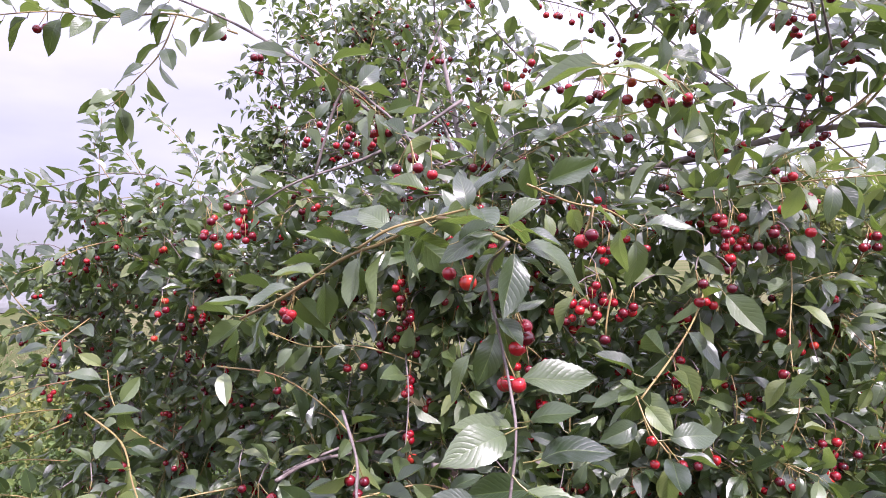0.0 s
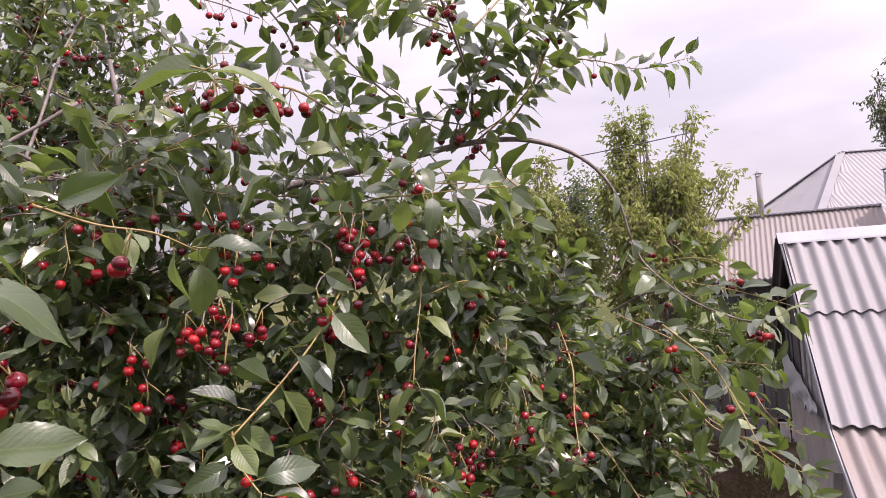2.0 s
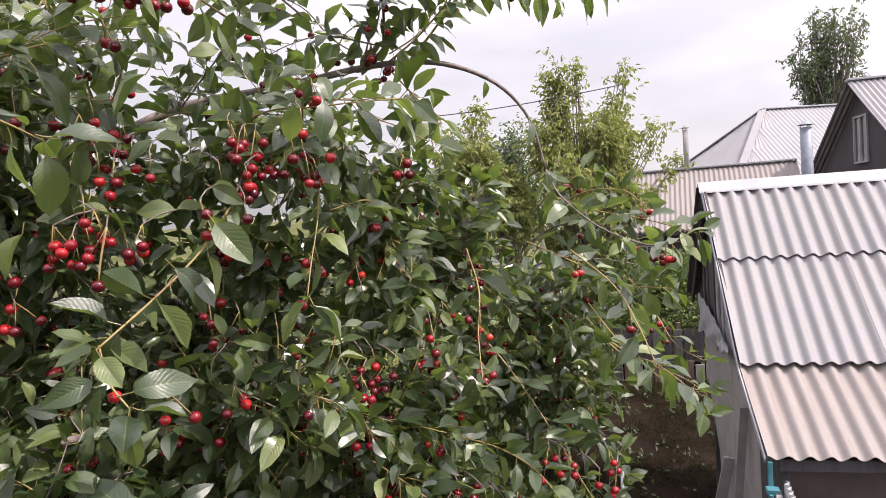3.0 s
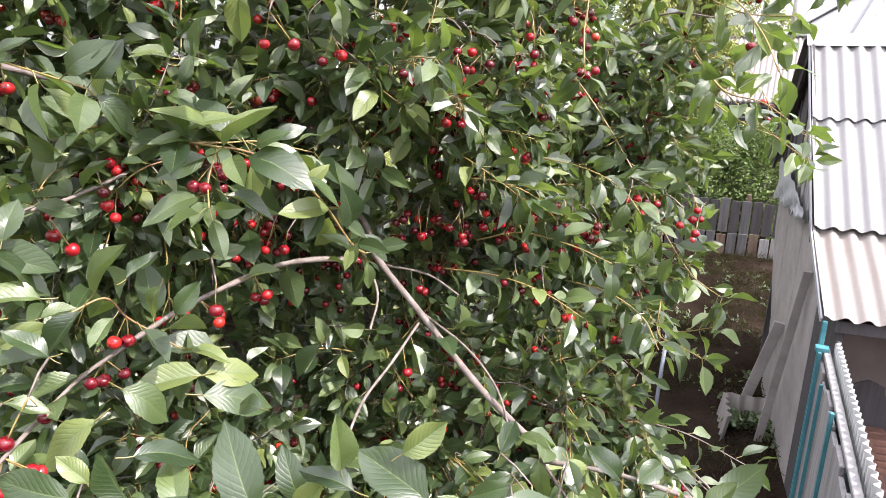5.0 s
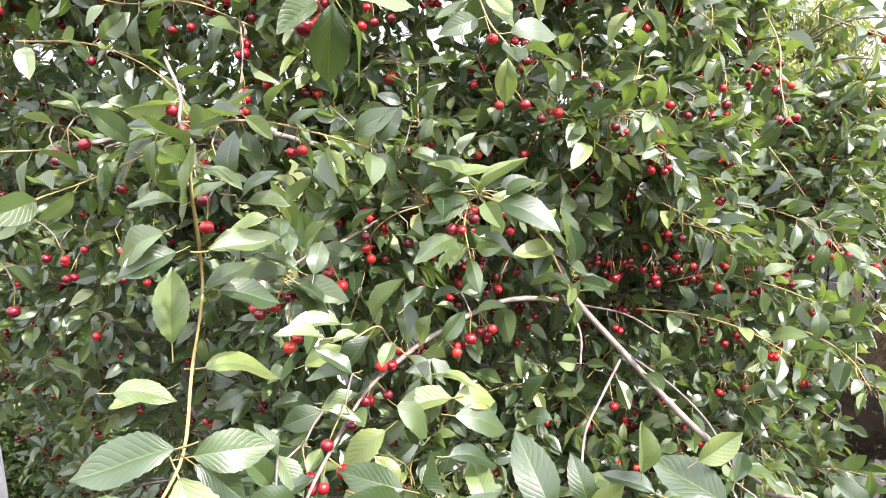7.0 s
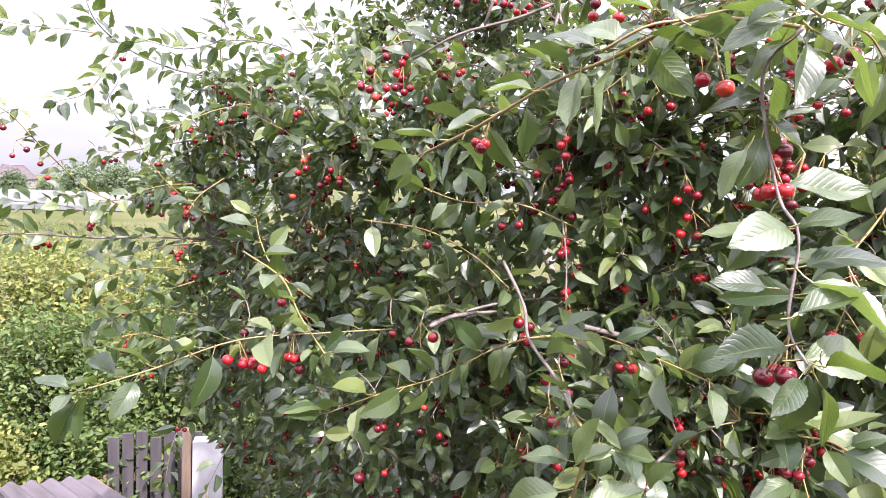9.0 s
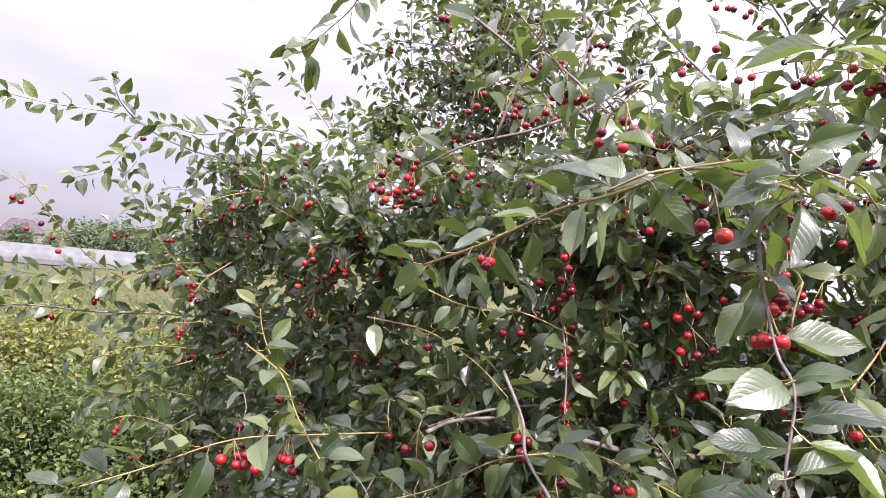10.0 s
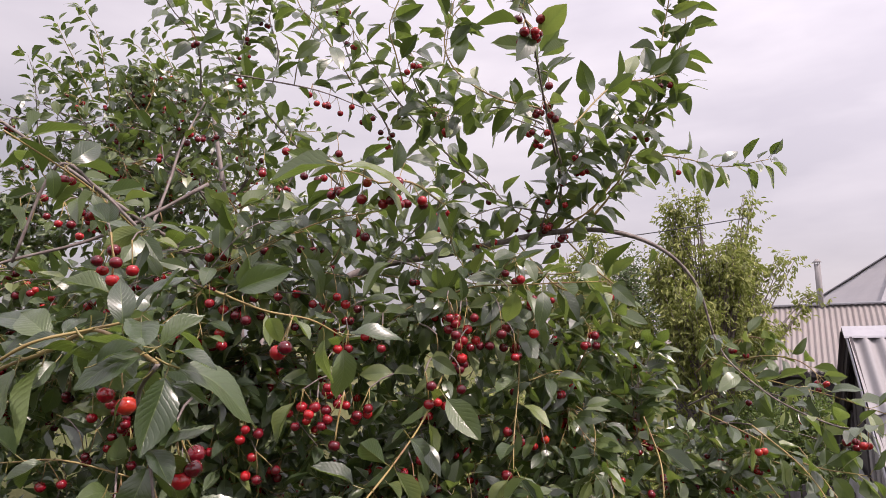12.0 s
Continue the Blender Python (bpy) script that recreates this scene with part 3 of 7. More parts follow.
made = 0
while made < 2750:
    x, z = tree_rng.uniform(-1.75, 1.65), tree_rng.uniform(0.75, 3.5)
    if not crown_holds(x, z):
        continue
    depth = min(1.2 if z < 2.6 else 0.45 if x > -0.6 else 0.32, tree_rng.expovariate(3.4))
    y = crown_front(x, z) + depth
    if tree_rng.random() < (0.6 if z < 1.5 else 0.55 if x < -0.75 and z > 2.5 else 0.45 if x < -0.1 and z < 2.1 else 0.25 if x < -0.5 else 0.0):
        continue
    fill_shoot(Vector((x, y, z)), 0.056, 54, (0, 0, 1, 1, 1, 2) if depth < 0.35 else (0, 0, 0, 1))
    made += 1
for cx, cy, cz, rx, ry, rz, count in ((-0.4, 3.1, 3.8, 0.6, 0.4, 0.52, 330), (-0.42, 3.3, 4.22, 0.2, 0.15, 0.14, 50), (-0.85, 2.95, 3.47, 0.2, 0.15, 0.1, 40),
                                       (0.0, 1.95, 3.55, 0.4, 0.3, 0.3, 20), (-0.95, 2.4, 3.08, 0.45, 0.35, 0.24, 36), (-1.25, 2.25, 2.95, 0.3, 0.25, 0.3, 16),
                                       (0.2, 1.5, 3.3, 0.3, 0.3, 0.12, 16), (0.45, 1.28, 3.25, 0.25, 0.18, 0.08, 8), (1.0, 1.08, 1.72, 0.45, 0.16, 0.24, 80),
                                       (0.55, 1.02, 1.75, 0.4, 0.14, 0.25, 50), (0.5, 1.95, 2.75, 0.7, 0.3, 0.24, 110), (0.2, 2.5, 1.95, 0.98, 0.5, 0.7, 430)):
    for _ in range(count):
        d = Vector((tree_rng.gauss(0, 1), tree_rng.gauss(0, 1), tree_rng.gauss(0, 1))).normalized() * tree_rng.uniform(0.2, 1.1)
        fill_shoot(Vector((cx + d.x * rx, cy + d.y * ry, cz + d.z * rz)), 0.054, 42)

# the shoots that stand out singly
shoot([(0.1, 0.64, 3.06), (0.08, 0.67, 3.03), (0.09, 0.68, 2.97), (0.1, 0.66, 2.91), (0.1, 0.61, 2.88), (0.09, 0.59, 2.81), (0.1, 0.57, 2.78)], 1.9, 1.1, "bark", 12, 0.07, 2)
shoot([(0.1, 0.64, 3.06), (0.06, 0.69, 3.08), (0.02, 0.74, 3.09), (-0.04, 0.82, 3.07), (-0.11, 0.89, 3.05), (-0.21, 0.97, 3), (-0.32, 1.09, 2.96)], 1.9, 2.6, "green", 26, 0.072, 1)
shoot([(-0.06, 0.82, 2.64), (-0.05, 0.75, 2.63), (-0.06, 0.81, 2.51), (-0.05, 0.69, 2.45), (-0.04, 0.6, 2.41), (-0.05, 0.54, 2.39)], 2.4, 1.2, "green", 0, 0.08, 0)
shoot([(0.09, 0.77, 2.26), (0.17, 0.7, 2.27), (0.23, 0.66, 2.28), (0.29, 0.64, 2.29), (0.34, 0.63, 2.29)], 1.6, 1.6, "green", 0, 0.075, 0)
shoot([(0.34, 0.63, 2.29), (0.38, 0.61, 2.31), (0.43, 0.58, 2.32), (0.47, 0.55, 2.32)], 1.6, 1.0, "green", 0, 0.075, 0)
shoot([(0.19, 0.69, 2.3), (0.2, 0.65, 2.27), (0.21, 0.61, 2.24)], 1.4, 1.2, "green", 10, 0.075, 0)
shoot([(0.14, 0.97, 2.32), (0.11, 0.89, 2.32), (0.07, 0.78, 2.3), (0.05, 0.71, 2.29), (0.03, 0.63, 2.27)], 2.6, 2.0, "bark", 10, 0.075, 2)
shoot([(0.14, 0.97, 2.32), (0.22, 1.04, 2.35), (0.34, 1.14, 2.37), (0.42, 1.21, 2.36), (0.5, 1.26, 2.34)], 3.6, 5.2, "bark", 10, 0.07, 2)
shoot([(0.46, 1.48, 2.48), (0.53, 1.35, 2.39), (0.54, 1.29, 2.34), (0.6, 1.19, 2.26), (0.67, 1.05, 2.17), (0.72, 0.91, 2.13)], 7.5, 5.5, "bark", 3, 0.07, 1)
shoot([(0.71, 0.88, 2.13), (0.79, 0.79, 2.15), (0.86, 0.73, 2.14), (0.91, 0.68, 2.13), (0.97, 0.63, 2.11)], 4.2, 1.8, "bark", 18, 0.07, 3)
shoot([(0.52, 1.29, 2.34), (0.53, 1.21, 2.29), (0.5, 1.12, 2.26)], 2.8, 2.0, "bark", 6, 0.06, 0)
shoot([(0.6, 1.18, 2.24), (0.53, 1.09, 2.21), (0.46, 0.98, 2.2), (0.41, 0.86, 2.18)], 2.8, 2.0, "bark", 6, 0.06, 1)
shoot([(0.56, 1.28, 2.32), (0.63, 1.24, 2.31), (0.67, 1.17, 2.29)], 2.4, 1.6, "bark", 6, 0.06, 1)
shoot([(0.61, 1.2, 2.25), (0.67, 1.12, 2.21), (0.69, 1.02, 2.18), (0.68, 0.93, 2.15)], 2.4, 1.6, "bark", 6, 0.06, 0)
shoot([(0.71, 0.87, 2.13), (0.72, 0.78, 2.1), (0.7, 0.71, 2.06)], 2.4, 1.6, "bark", 6, 0.06, 2)
shoot([(-0.02, 1.25, 2.67), (0.08, 1.33, 2.64), (0.2, 1.39, 2.63), (0.31, 1.6, 2.59)], 5, 8, "bark", 6, 0.065, 1)
shoot([(0.29, 1.73, 3.2), (0.43, 1.72, 3.26), (0.6, 1.69, 3.29), (0.71, 1.66, 3.31), (0.88, 1.61, 3.34), (1.03, 1.59, 3.34), (1.16, 1.57, 3.29), (1.25, 1.57, 3.2), (1.29, 1.57, 3.07)], 12, 2.8, "bark", 3, 0.065, 1)
shoot([(1.29, 1.57, 3.07), (1.29, 1.51, 3), (1.3, 1.37, 2.92), (1.31, 1.22, 2.88), (1.29, 1.1, 2.89)], 2.6, 1.3, "bark", 26, 0.065, 2)
shoot([(0.88, 1.61, 3.34), (0.88, 1.57, 3.45), (0.84, 1.51, 3.53), (0.79, 1.44, 3.62), (0.74, 1.36, 3.7)], 3.4, 2.2, "bark", 36, 0.071, 2)
shoot([(0.95, 1.6, 3.35), (1.03, 1.57, 3.45), (1.09, 1.54, 3.59), (1.14, 1.53, 3.71), (1.16, 1.51, 3.85), (1.18, 1.49, 3.97)], 3.4, 1.4, "green", 42, 0.071, 2)
shoot([(1.02, 1.58, 3.43), (1.13, 1.59, 3.54), (1.25, 1.6, 3.55), (1.38, 1.6, 3.53), (1.48, 1.54, 3.54)], 2.2, 1.0, "green", 46, 0.071, 0)
shoot([(0.97, 1.57, 3.25), (0.95, 1.5, 3.15), (0.93, 1.43, 3.04)], 2.2, 1.4, "bark", 5, 0.06, 0)
shoot([(0.9, 1.61, 3.33), (0.8, 1.72, 3.42), (0.74, 1.81, 3.53), (0.63, 1.92, 3.61)], 2.6, 1.4, "bark", 26, 0.065, 1)
shoot([(0.79, 1.36, 3.45), (0.71, 1.25, 3.55), (0.64, 1.13, 3.62), (0.58, 1.06, 3.67)], 2.6, 1.4, "bark", 28, 0.071, 3)
shoot([(0.71, 1.27, 3.54), (0.62, 1.32, 3.58), (0.55, 1.37, 3.66), (0.54, 1.38, 3.75), (0.61, 1.37, 3.85)], 2.2, 1.2, "green", 38, 0.071, 0)
shoot([(0.51, 1.85, 3.55), (0.48, 1.86, 3.68), (0.4, 1.88, 3.82), (0.34, 1.86, 3.99), (0.33, 1.84, 4.14)], 3, 1.6, "bark", 28, 0.071, 4)
shoot([(0.8, 1.33, 3.52), (0.94, 1.39, 3.65), (1.09, 1.46, 3.71), (1.18, 1.5, 3.77), (1.24, 1.51, 3.93), (1.24, 1.5, 4.05)], 2.4, 1.2, "green", 42, 0.071, 1)
shoot([(0.05, 1.41, 3.39), (-0.07, 1.39, 3.31), (-0.17, 1.37, 3.26), (-0.29, 1.35, 3.22), (-0.38, 1.35, 3.17)], 4, 2.2, "bark", 3, 0.06, 0)
shoot([(0, 1.45, 3.27), (-0.07, 1.39, 3.31), (-0.18, 1.34, 3.39), (-0.29, 1.33, 3.47), (-0.42, 1.33, 3.55), (-0.53, 1.28, 3.59)], 4.5, 2.0, "bark", 14, 0.07, 2)
shoot([(-0.41, 1.35, 3.53), (-0.52, 1.31, 3.56), (-0.63, 1.26, 3.54), (-0.73, 1.22, 3.54), (-0.83, 1.16, 3.51)], 2.2, 1.0, "green", 34, 0.07, 2)
shoot([(-0.52, 1.31, 3.56), (-0.55, 1.3, 3.48), (-0.6, 1.29, 3.42), (-0.64, 1.28, 3.37)], 1.6, 0.9, "green", 37, 0.068, 0)
shoot([(-0.17, 1.17, 2.79), (-0.13, 1.08, 2.73), (-0.12, 1.02, 2.69), (-0.08, 0.91, 2.66), (-0.06, 0.82, 2.64)], 3, 2.0, "bark", 8, 0.072, 3)
shoot([(-0.12, 1.02, 2.69), (-0.18, 1.09, 2.65), (-0.26, 1.05, 2.61), (-0.35, 1.03, 2.58), (-0.43, 1, 2.55)], 1.7, 1.0, "green", 26, 0.072, 1)
shoot([(-0.37, 1.2, 2.65), (-0.47, 1.13, 2.65), (-0.59, 1.03, 2.65), (-0.68, 0.93, 2.62), (-0.75, 0.86, 2.6)], 1.7, 1.0, "green", 24, 0.075, 2)
shoot([(-0.02, 1.47, 2.69), (-0.15, 1.38, 2.69), (-0.25, 1.32, 2.67), (-0.31, 1.28, 2.65)], 3.5, 2.5, "bark", 4, 0.06, 0)
shoot([(-0.12, 1.02, 2.69), (-0.02, 1.08, 2.69), (0.07, 1.04, 2.67), (0.14, 1, 2.65)], 1.7, 1.0, "green", 22, 0.07, 2)
shoot([(-0.04, 1.29, 2.85), (-0.15, 1.27, 2.89), (-0.26, 1.29, 2.89), (-0.36, 1.33, 2.92)], 1.8, 1.0, "green", 24, 0.07, 2)
shoot([(-0.6, 1.41, 2.66), (-0.67, 1.38, 2.72), (-0.71, 1.39, 2.78), (-0.74, 1.43, 2.83)], 1.6, 1.0, "green", 24, 0.07, 0)
shoot([(0.47, 1.18, 3.01), (0.42, 1.1, 2.95), (0.36, 1.02, 2.9), (0.29, 0.94, 2.85)], 1.8, 1.4, "green", 20, 0.07, 1)
shoot([(0.29, 0.97, 2.85), (0.3, 0.94, 2.81), (0.32, 0.92, 2.78)], 1.5, 1.2, "green", 18, 0.07, 1)
shoot([(0.52, 1.21, 3.1), (0.5, 1.19, 3.07), (0.47, 1.18, 3.01)], 1.8, 1.6, "bark", 6, 0.06, 3)
shoot([(0.35, 1.1, 3.33), (0.31, 1.15, 3.36), (0.27, 1.2, 3.37)], 1.5, 1.2, "green", 26, 0.075, 2)
shoot([(0.35, 1.1, 3.33), (0.41, 1.13, 3.34), (0.5, 1.29, 3.34)], 1.5, 2.0, "green", 20, 0.072, 2)
shoot([(0.13, 0.78, 3.13), (0.18, 0.8, 3.11), (0.23, 0.82, 3.1), (0.27, 0.86, 3.08)], 1.5, 1.0, "green", 22, 0.068, 1)
shoot([(0.49, 1.31, 3.15), (0.55, 1.24, 3.17), (0.62, 1.2, 3.17), (0.69, 1.15, 3.17), (0.76, 1.12, 3.17)], 1.7, 1.0, "green", 26, 0.07, 1)
shoot([(0.63, 1.23, 3.11), (0.61, 1.18, 3), (0.58, 1.13, 2.91), (0.56, 1.08, 2.86)], 1.5, 0.9, "green", 16, 0.065, 3)
shoot([(0.61, 1.7, 3.29), (0.62, 1.66, 3.35), (0.61, 1.62, 3.38), (0.59, 1.58, 3.41)], 2.4, 1.2, "bark", 19, 0.068, 1)
shoot([(0.72, 1.68, 3.31), (0.7, 1.64, 3.34), (0.66, 1.62, 3.35), (0.64, 1.6, 3.33)], 2.0, 1.0, "green", 20, 0.066, 1)
shoot([(0.75, 1.68, 3.32), (0.77, 1.64, 3.35), (0.79, 1.62, 3.4), (0.81, 1.6, 3.42)], 2.0, 1.0, "green", 20, 0.066, 1)
shoot([(0.84, 1.63, 3.33), (0.84, 1.58, 3.38), (0.86, 1.55, 3.43), (0.86, 1.52, 3.48)], 2.6, 1.3, "bark", 40, 0.07, 1)
shoot([(0.89, 1.61, 3.34), (0.94, 1.56, 3.38), (0.98, 1.53, 3.42), (1.01, 1.5, 3.46), (1.02, 1.47, 3.51)], 2.6, 1.3, "green", 30, 0.07, 1)
shoot([(0.67, 1.68, 3.3), (0.67, 1.5, 3.24), (0.69, 1.4, 3.22), (0.73, 1.3, 3.2), (0.77, 1.25, 3.2)], 2.2, 1.1, "green", 19, 0.068, 1)
shoot([(0.49, 1.7, 3.27), (0.53, 1.55, 3.23), (0.57, 1.45, 3.2), (0.62, 1.35, 3.18)], 2.2, 1.1, "green", 20, 0.068, 1)
shoot([(0.37, 1.7, 3.23), (0.43, 1.55, 3.22), (0.48, 1.45, 3.19), (0.52, 1.35, 3.15)], 2.2, 1.1, "green", 20, 0.068, 1)
shoot([(0.9, 1.6, 3.32), (0.93, 1.5, 3.23), (0.94, 1.42, 3.18), (0.92, 1.38, 3.12)], 2.2, 1.1, "green", 22, 0.068, 1)
shoot([(0.79, 1.66, 3.32), (0.79, 1.45, 3.2), (0.83, 1.38, 3.16), (0.86, 1.3, 3.12)], 2.2, 1.1, "green", 17, 0.07, 1)
shoot([(0.29, 1.72, 3.2), (0.27, 1.55, 3.23), (0.26, 1.45, 3.27), (0.24, 1.38, 3.3), (0.23, 1.32, 3.32)], 2.6, 1.2, "bark", 40, 0.072, 1)
shoot([(0.28, 1.6, 3.22), (0.31, 1.5, 3.26), (0.33, 1.42, 3.3), (0.32, 1.36, 3.33)], 2.2, 1.1, "green", 36, 0.072, 1)
shoot([(0.43, 1.71, 3.26), (0.48, 1.6, 3.31), (0.52, 1.5, 3.35), (0.54, 1.42, 3.39), (0.51, 1.38, 3.41)], 2.4, 1.1, "bark", 26, 0.07, 2)
shoot([(-1.2, 2.05, 2.71), (-1.32, 2, 2.69), (-1.45, 1.95, 2.63), (-1.54, 1.9, 2.58)], 2.2, 1.0, "green", 30, 0.066, 1)
shoot([(-1.22, 2.05, 2.58), (-1.32, 1.98, 2.54), (-1.42, 1.92, 2.5), (-1.49, 1.88, 2.43)], 2.2, 1.0, "green", 30, 0.066, 1)
shoot([(-1.19, 2.05, 2.41), (-1.27, 1.98, 2.35), (-1.35, 1.92, 2.28), (-1.4, 1.88, 2.21)], 2.2, 1.0, "bark", 28, 0.066, 1)
shoot([(-1.15, 2.05, 2.2), (-1.21, 2, 2.15), (-1.24, 1.96, 2.06), (-1.24, 1.92, 1.96)], 2.0, 1.0, "bark", 26, 0.064, 1)
shoot([(-1.08, 2.05, 2.05), (-1.1, 2, 1.99), (-1.12, 1.96, 1.91), (-1.12, 1.93, 1.82)], 2.0, 1.0, "bark", 26, 0.064, 1)
shoot([(-1.21, 2.1, 2.8), (-1.27, 2.05, 2.86), (-1.33, 2, 2.94), (-1.37, 1.96, 3.03), (-1.37, 1.92, 3.1)], 2.2, 1.0, "green", 30, 0.066, 1)
shoot([(-1.26, 2.1, 2.9), (-1.32, 2.02, 2.89), (-1.38, 1.96, 2.86), (-1.44, 1.9, 2.81)], 2.0, 1.0, "green", 28, 0.064, 1)
shoot([(1.34, 1.75, 2.9), (1.39, 1.65, 2.98), (1.44, 1.58, 3.01), (1.48, 1.5, 3), (1.5, 1.45, 2.96)], 2.8, 1.1, "green", 34, 0.068, 1)
shoot([(1.32, 1.75, 2.87), (1.37, 1.65, 2.92), (1.42, 1.58, 2.92), (1.45, 1.5, 2.9), (1.49, 1.45, 2.86)], 2.8, 1.1, "bark", 34, 0.068, 2)
shoot([(1.32, 1.75, 2.8), (1.38, 1.66, 2.83), (1.46, 1.6, 2.82), (1.54, 1.55, 2.8), (1.59, 1.5, 2.77)], 2.8, 1.1, "bark", 34, 0.068, 2)
shoot([(1.33, 1.75, 2.74), (1.41, 1.68, 2.75), (1.48, 1.62, 2.73), (1.53, 1.56, 2.7)], 2.8, 1.1, "green", 34, 0.068, 1)
shoot([(1.35, 1.75, 2.96), (1.38, 1.68, 3.02), (1.43, 1.62, 3.06), (1.46, 1.58, 3.05)], 2.4, 1.1, "green", 34, 0.066, 1)
shoot([(0.95, 1.35, 2.9), (0.93, 1.26, 2.82), (0.89, 1.19, 2.75), (0.86, 1.12, 2.68)], 1.8, 1.0, "green", 16, 0.065, 4)
shoot([(1.16, 1.28, 2.88), (1.19, 1.18, 2.81), (1.15, 1.06, 2.75), (1.13, 0.99, 2.69)], 1.8, 1.0, "green", 18, 0.065, 2)
shoot([(1.32, 1.46, 2.73), (1.33, 1.38, 2.66), (1.34, 1.3, 2.61), (1.37, 1.23, 2.56), (1.4, 1.17, 2.52)], 1.8, 1.0, "green", 24, 0.065, 0)
shoot([(1.04, 1.58, 2.71), (1.11, 1.5, 2.59), (1.16, 1.38, 2.44), (1.18, 1.29, 2.34), (1.21, 1.23, 2.27), (1.22, 1.15, 2.25)], 2.0, 1.0, "green", 22, 0.065, 1)
shoot([(1.61, 1.67, 2.75), (1.64, 1.59, 2.64), (1.64, 1.52, 2.57), (1.65, 1.43, 2.54)], 1.6, 1.0, "green", 18, 0.065, 2)
shoot([(1.16, 1.26, 2.21), (1.12, 1.2, 2.16), (1.14, 1.15, 2.15), (1.16, 1.11, 2.14)], 1.6, 1.0, "green", 24, 0.065, 0)
shoot([(-0.23, 1.24, 3.21), (-0.17, 1.23, 3.37), (-0.1, 1.21, 3.33), (-0.03, 1.19, 3.26)], 2.6, 2.6, "bark", 12, 0.07, 2)
shoot([(-0.1, 1.59, 3.29), (-0.07, 1.67, 3.44), (-0.05, 1.74, 3.57), (-0.01, 1.81, 3.7)], 4, 2.4, "bark", 8, 0.065, 2)
shoot([(-0.19, 1.07, 3.38), (-0.14, 1.15, 3.35), (-0.1, 1.22, 3.32), (-0.04, 1.3, 3.26)], 1.5, 1.8, "green", 26, 0.07, 1)
shoot([(-0.06, 0.74, 3.06), (-0.02, 0.72, 3.08), (0.02, 0.73, 3.09), (0.07, 0.72, 3.1)], 1.6, 1.6, "green", 16, 0.07, 0)
shoot([(-0.7, 1.28, 2.77), (-0.59, 1.21, 2.73), (-0.52, 1.12, 2.68), (-0.44, 1.02, 2.64)], 2, 1.4, "green", 18, 0.07, 1)
shoot([(-0.48, 1.39, 2.84), (-0.34, 1.33, 2.83), (-0.23, 1.25, 2.79), (-0.16, 1.2, 2.74)], 2, 1.2, "green", 22, 0.07, 1)
shoot([(-0.3, 1.2, 2.66), (-0.26, 1.27, 2.67), (-0.18, 1.34, 2.67), (-0.1, 1.44, 2.64)], 4, 3.4, "bark", 4, 0.065, 0)
shoot([(0.98, 1.54, 3.49), (0.88, 1.53, 3.56), (0.76, 1.59, 3.63), (0.66, 1.66, 3.68), (0.54, 1.78, 3.73)], 2.6, 1.2, "bark", 53, 0.071, 3)
shoot([(0.9, 1.53, 3.47), (0.99, 1.51, 3.57), (1.12, 1.53, 3.64), (1.23, 1.55, 3.73)], 2.4, 1.2, "bark", 53, 0.071, 1)
shoot([(0.71, 1.66, 3.46), (0.61, 1.71, 3.57), (0.5, 1.77, 3.72), (0.42, 1.8, 3.86), (0.37, 1.82, 3.96)], 2.8, 1.2, "bark", 46, 0.071, 3)
shoot([(0.36, 1.93, 3.51), (0.2, 1.94, 3.66), (0.08, 1.94, 3.81), (0.01, 1.93, 3.95), (-0.03, 1.92, 4.09)], 3, 1.2, "bark", 46, 0.071, 2)
shoot([(0.6, 1.72, 3.71), (0.62, 1.71, 3.85), (0.64, 1.7, 3.98), (0.69, 1.68, 4.09)], 2, 1, "green", 42, 0.071, 0)
shoot([(-0.04, 0.96, 2.45), (-0, 0.95, 2.48), (0.05, 1, 2.5), (0.1, 1.06, 2.51), (0.16, 1.15, 2.53)], 2.2, 2.6, "bark", 6, 0.07, 1)
shoot([(0.03, 0.97, 2.49), (0.03, 0.95, 2.51), (0.03, 0.93, 2.54), (0.02, 0.91, 2.57)], 1.5, 1.0, "green", 12, 0.075, 0)
shoot([(0.1, 0.93, 2.39), (0.14, 0.96, 2.4), (0.16, 0.97, 2.37), (0.19, 0.98, 2.34), (0.22, 0.99, 2.31)], 1.5, 1.2, "green", 20, 0.075, 1)
shoot([(0.24, 1.13, 2.57), (0.29, 1.13, 2.57), (0.34, 1.14, 2.57), (0.42, 1.16, 2.55)], 1.6, 1.0, "green", 24, 0.078, 1)
shoot([(1.15, 1.33, 2.21), (1.15, 1.26, 2.16), (1.17, 1.2, 2.16), (1.2, 1.14, 2.19)], 1.6, 1.0, "green", 26, 0.062, 0)
shoot([(1.29, 1.59, 2.73), (1.35, 1.51, 2.66), (1.43, 1.42, 2.58), (1.49, 1.33, 2.54), (1.51, 1.28, 2.51)], 1.8, 1.0, "green", 24, 0.066, 0)
shoot([(1.13, 1.42, 2.9), (1.2, 1.34, 2.85), (1.26, 1.25, 2.8), (1.32, 1.16, 2.79)], 1.8, 1.0, "green", 30, 0.062, 0)
shoot([(1.28, 1.57, 3.01), (1.35, 1.47, 2.96), (1.42, 1.36, 2.93), (1.49, 1.26, 2.89)], 1.8, 1.0, "green", 28, 0.062, 0)
shoot([(1.23, 1.34, 2.72), (1.26, 1.27, 2.65), (1.3, 1.2, 2.63), (1.33, 1.12, 2.58)], 1.8, 1.0, "green", 24, 0.066, 0)
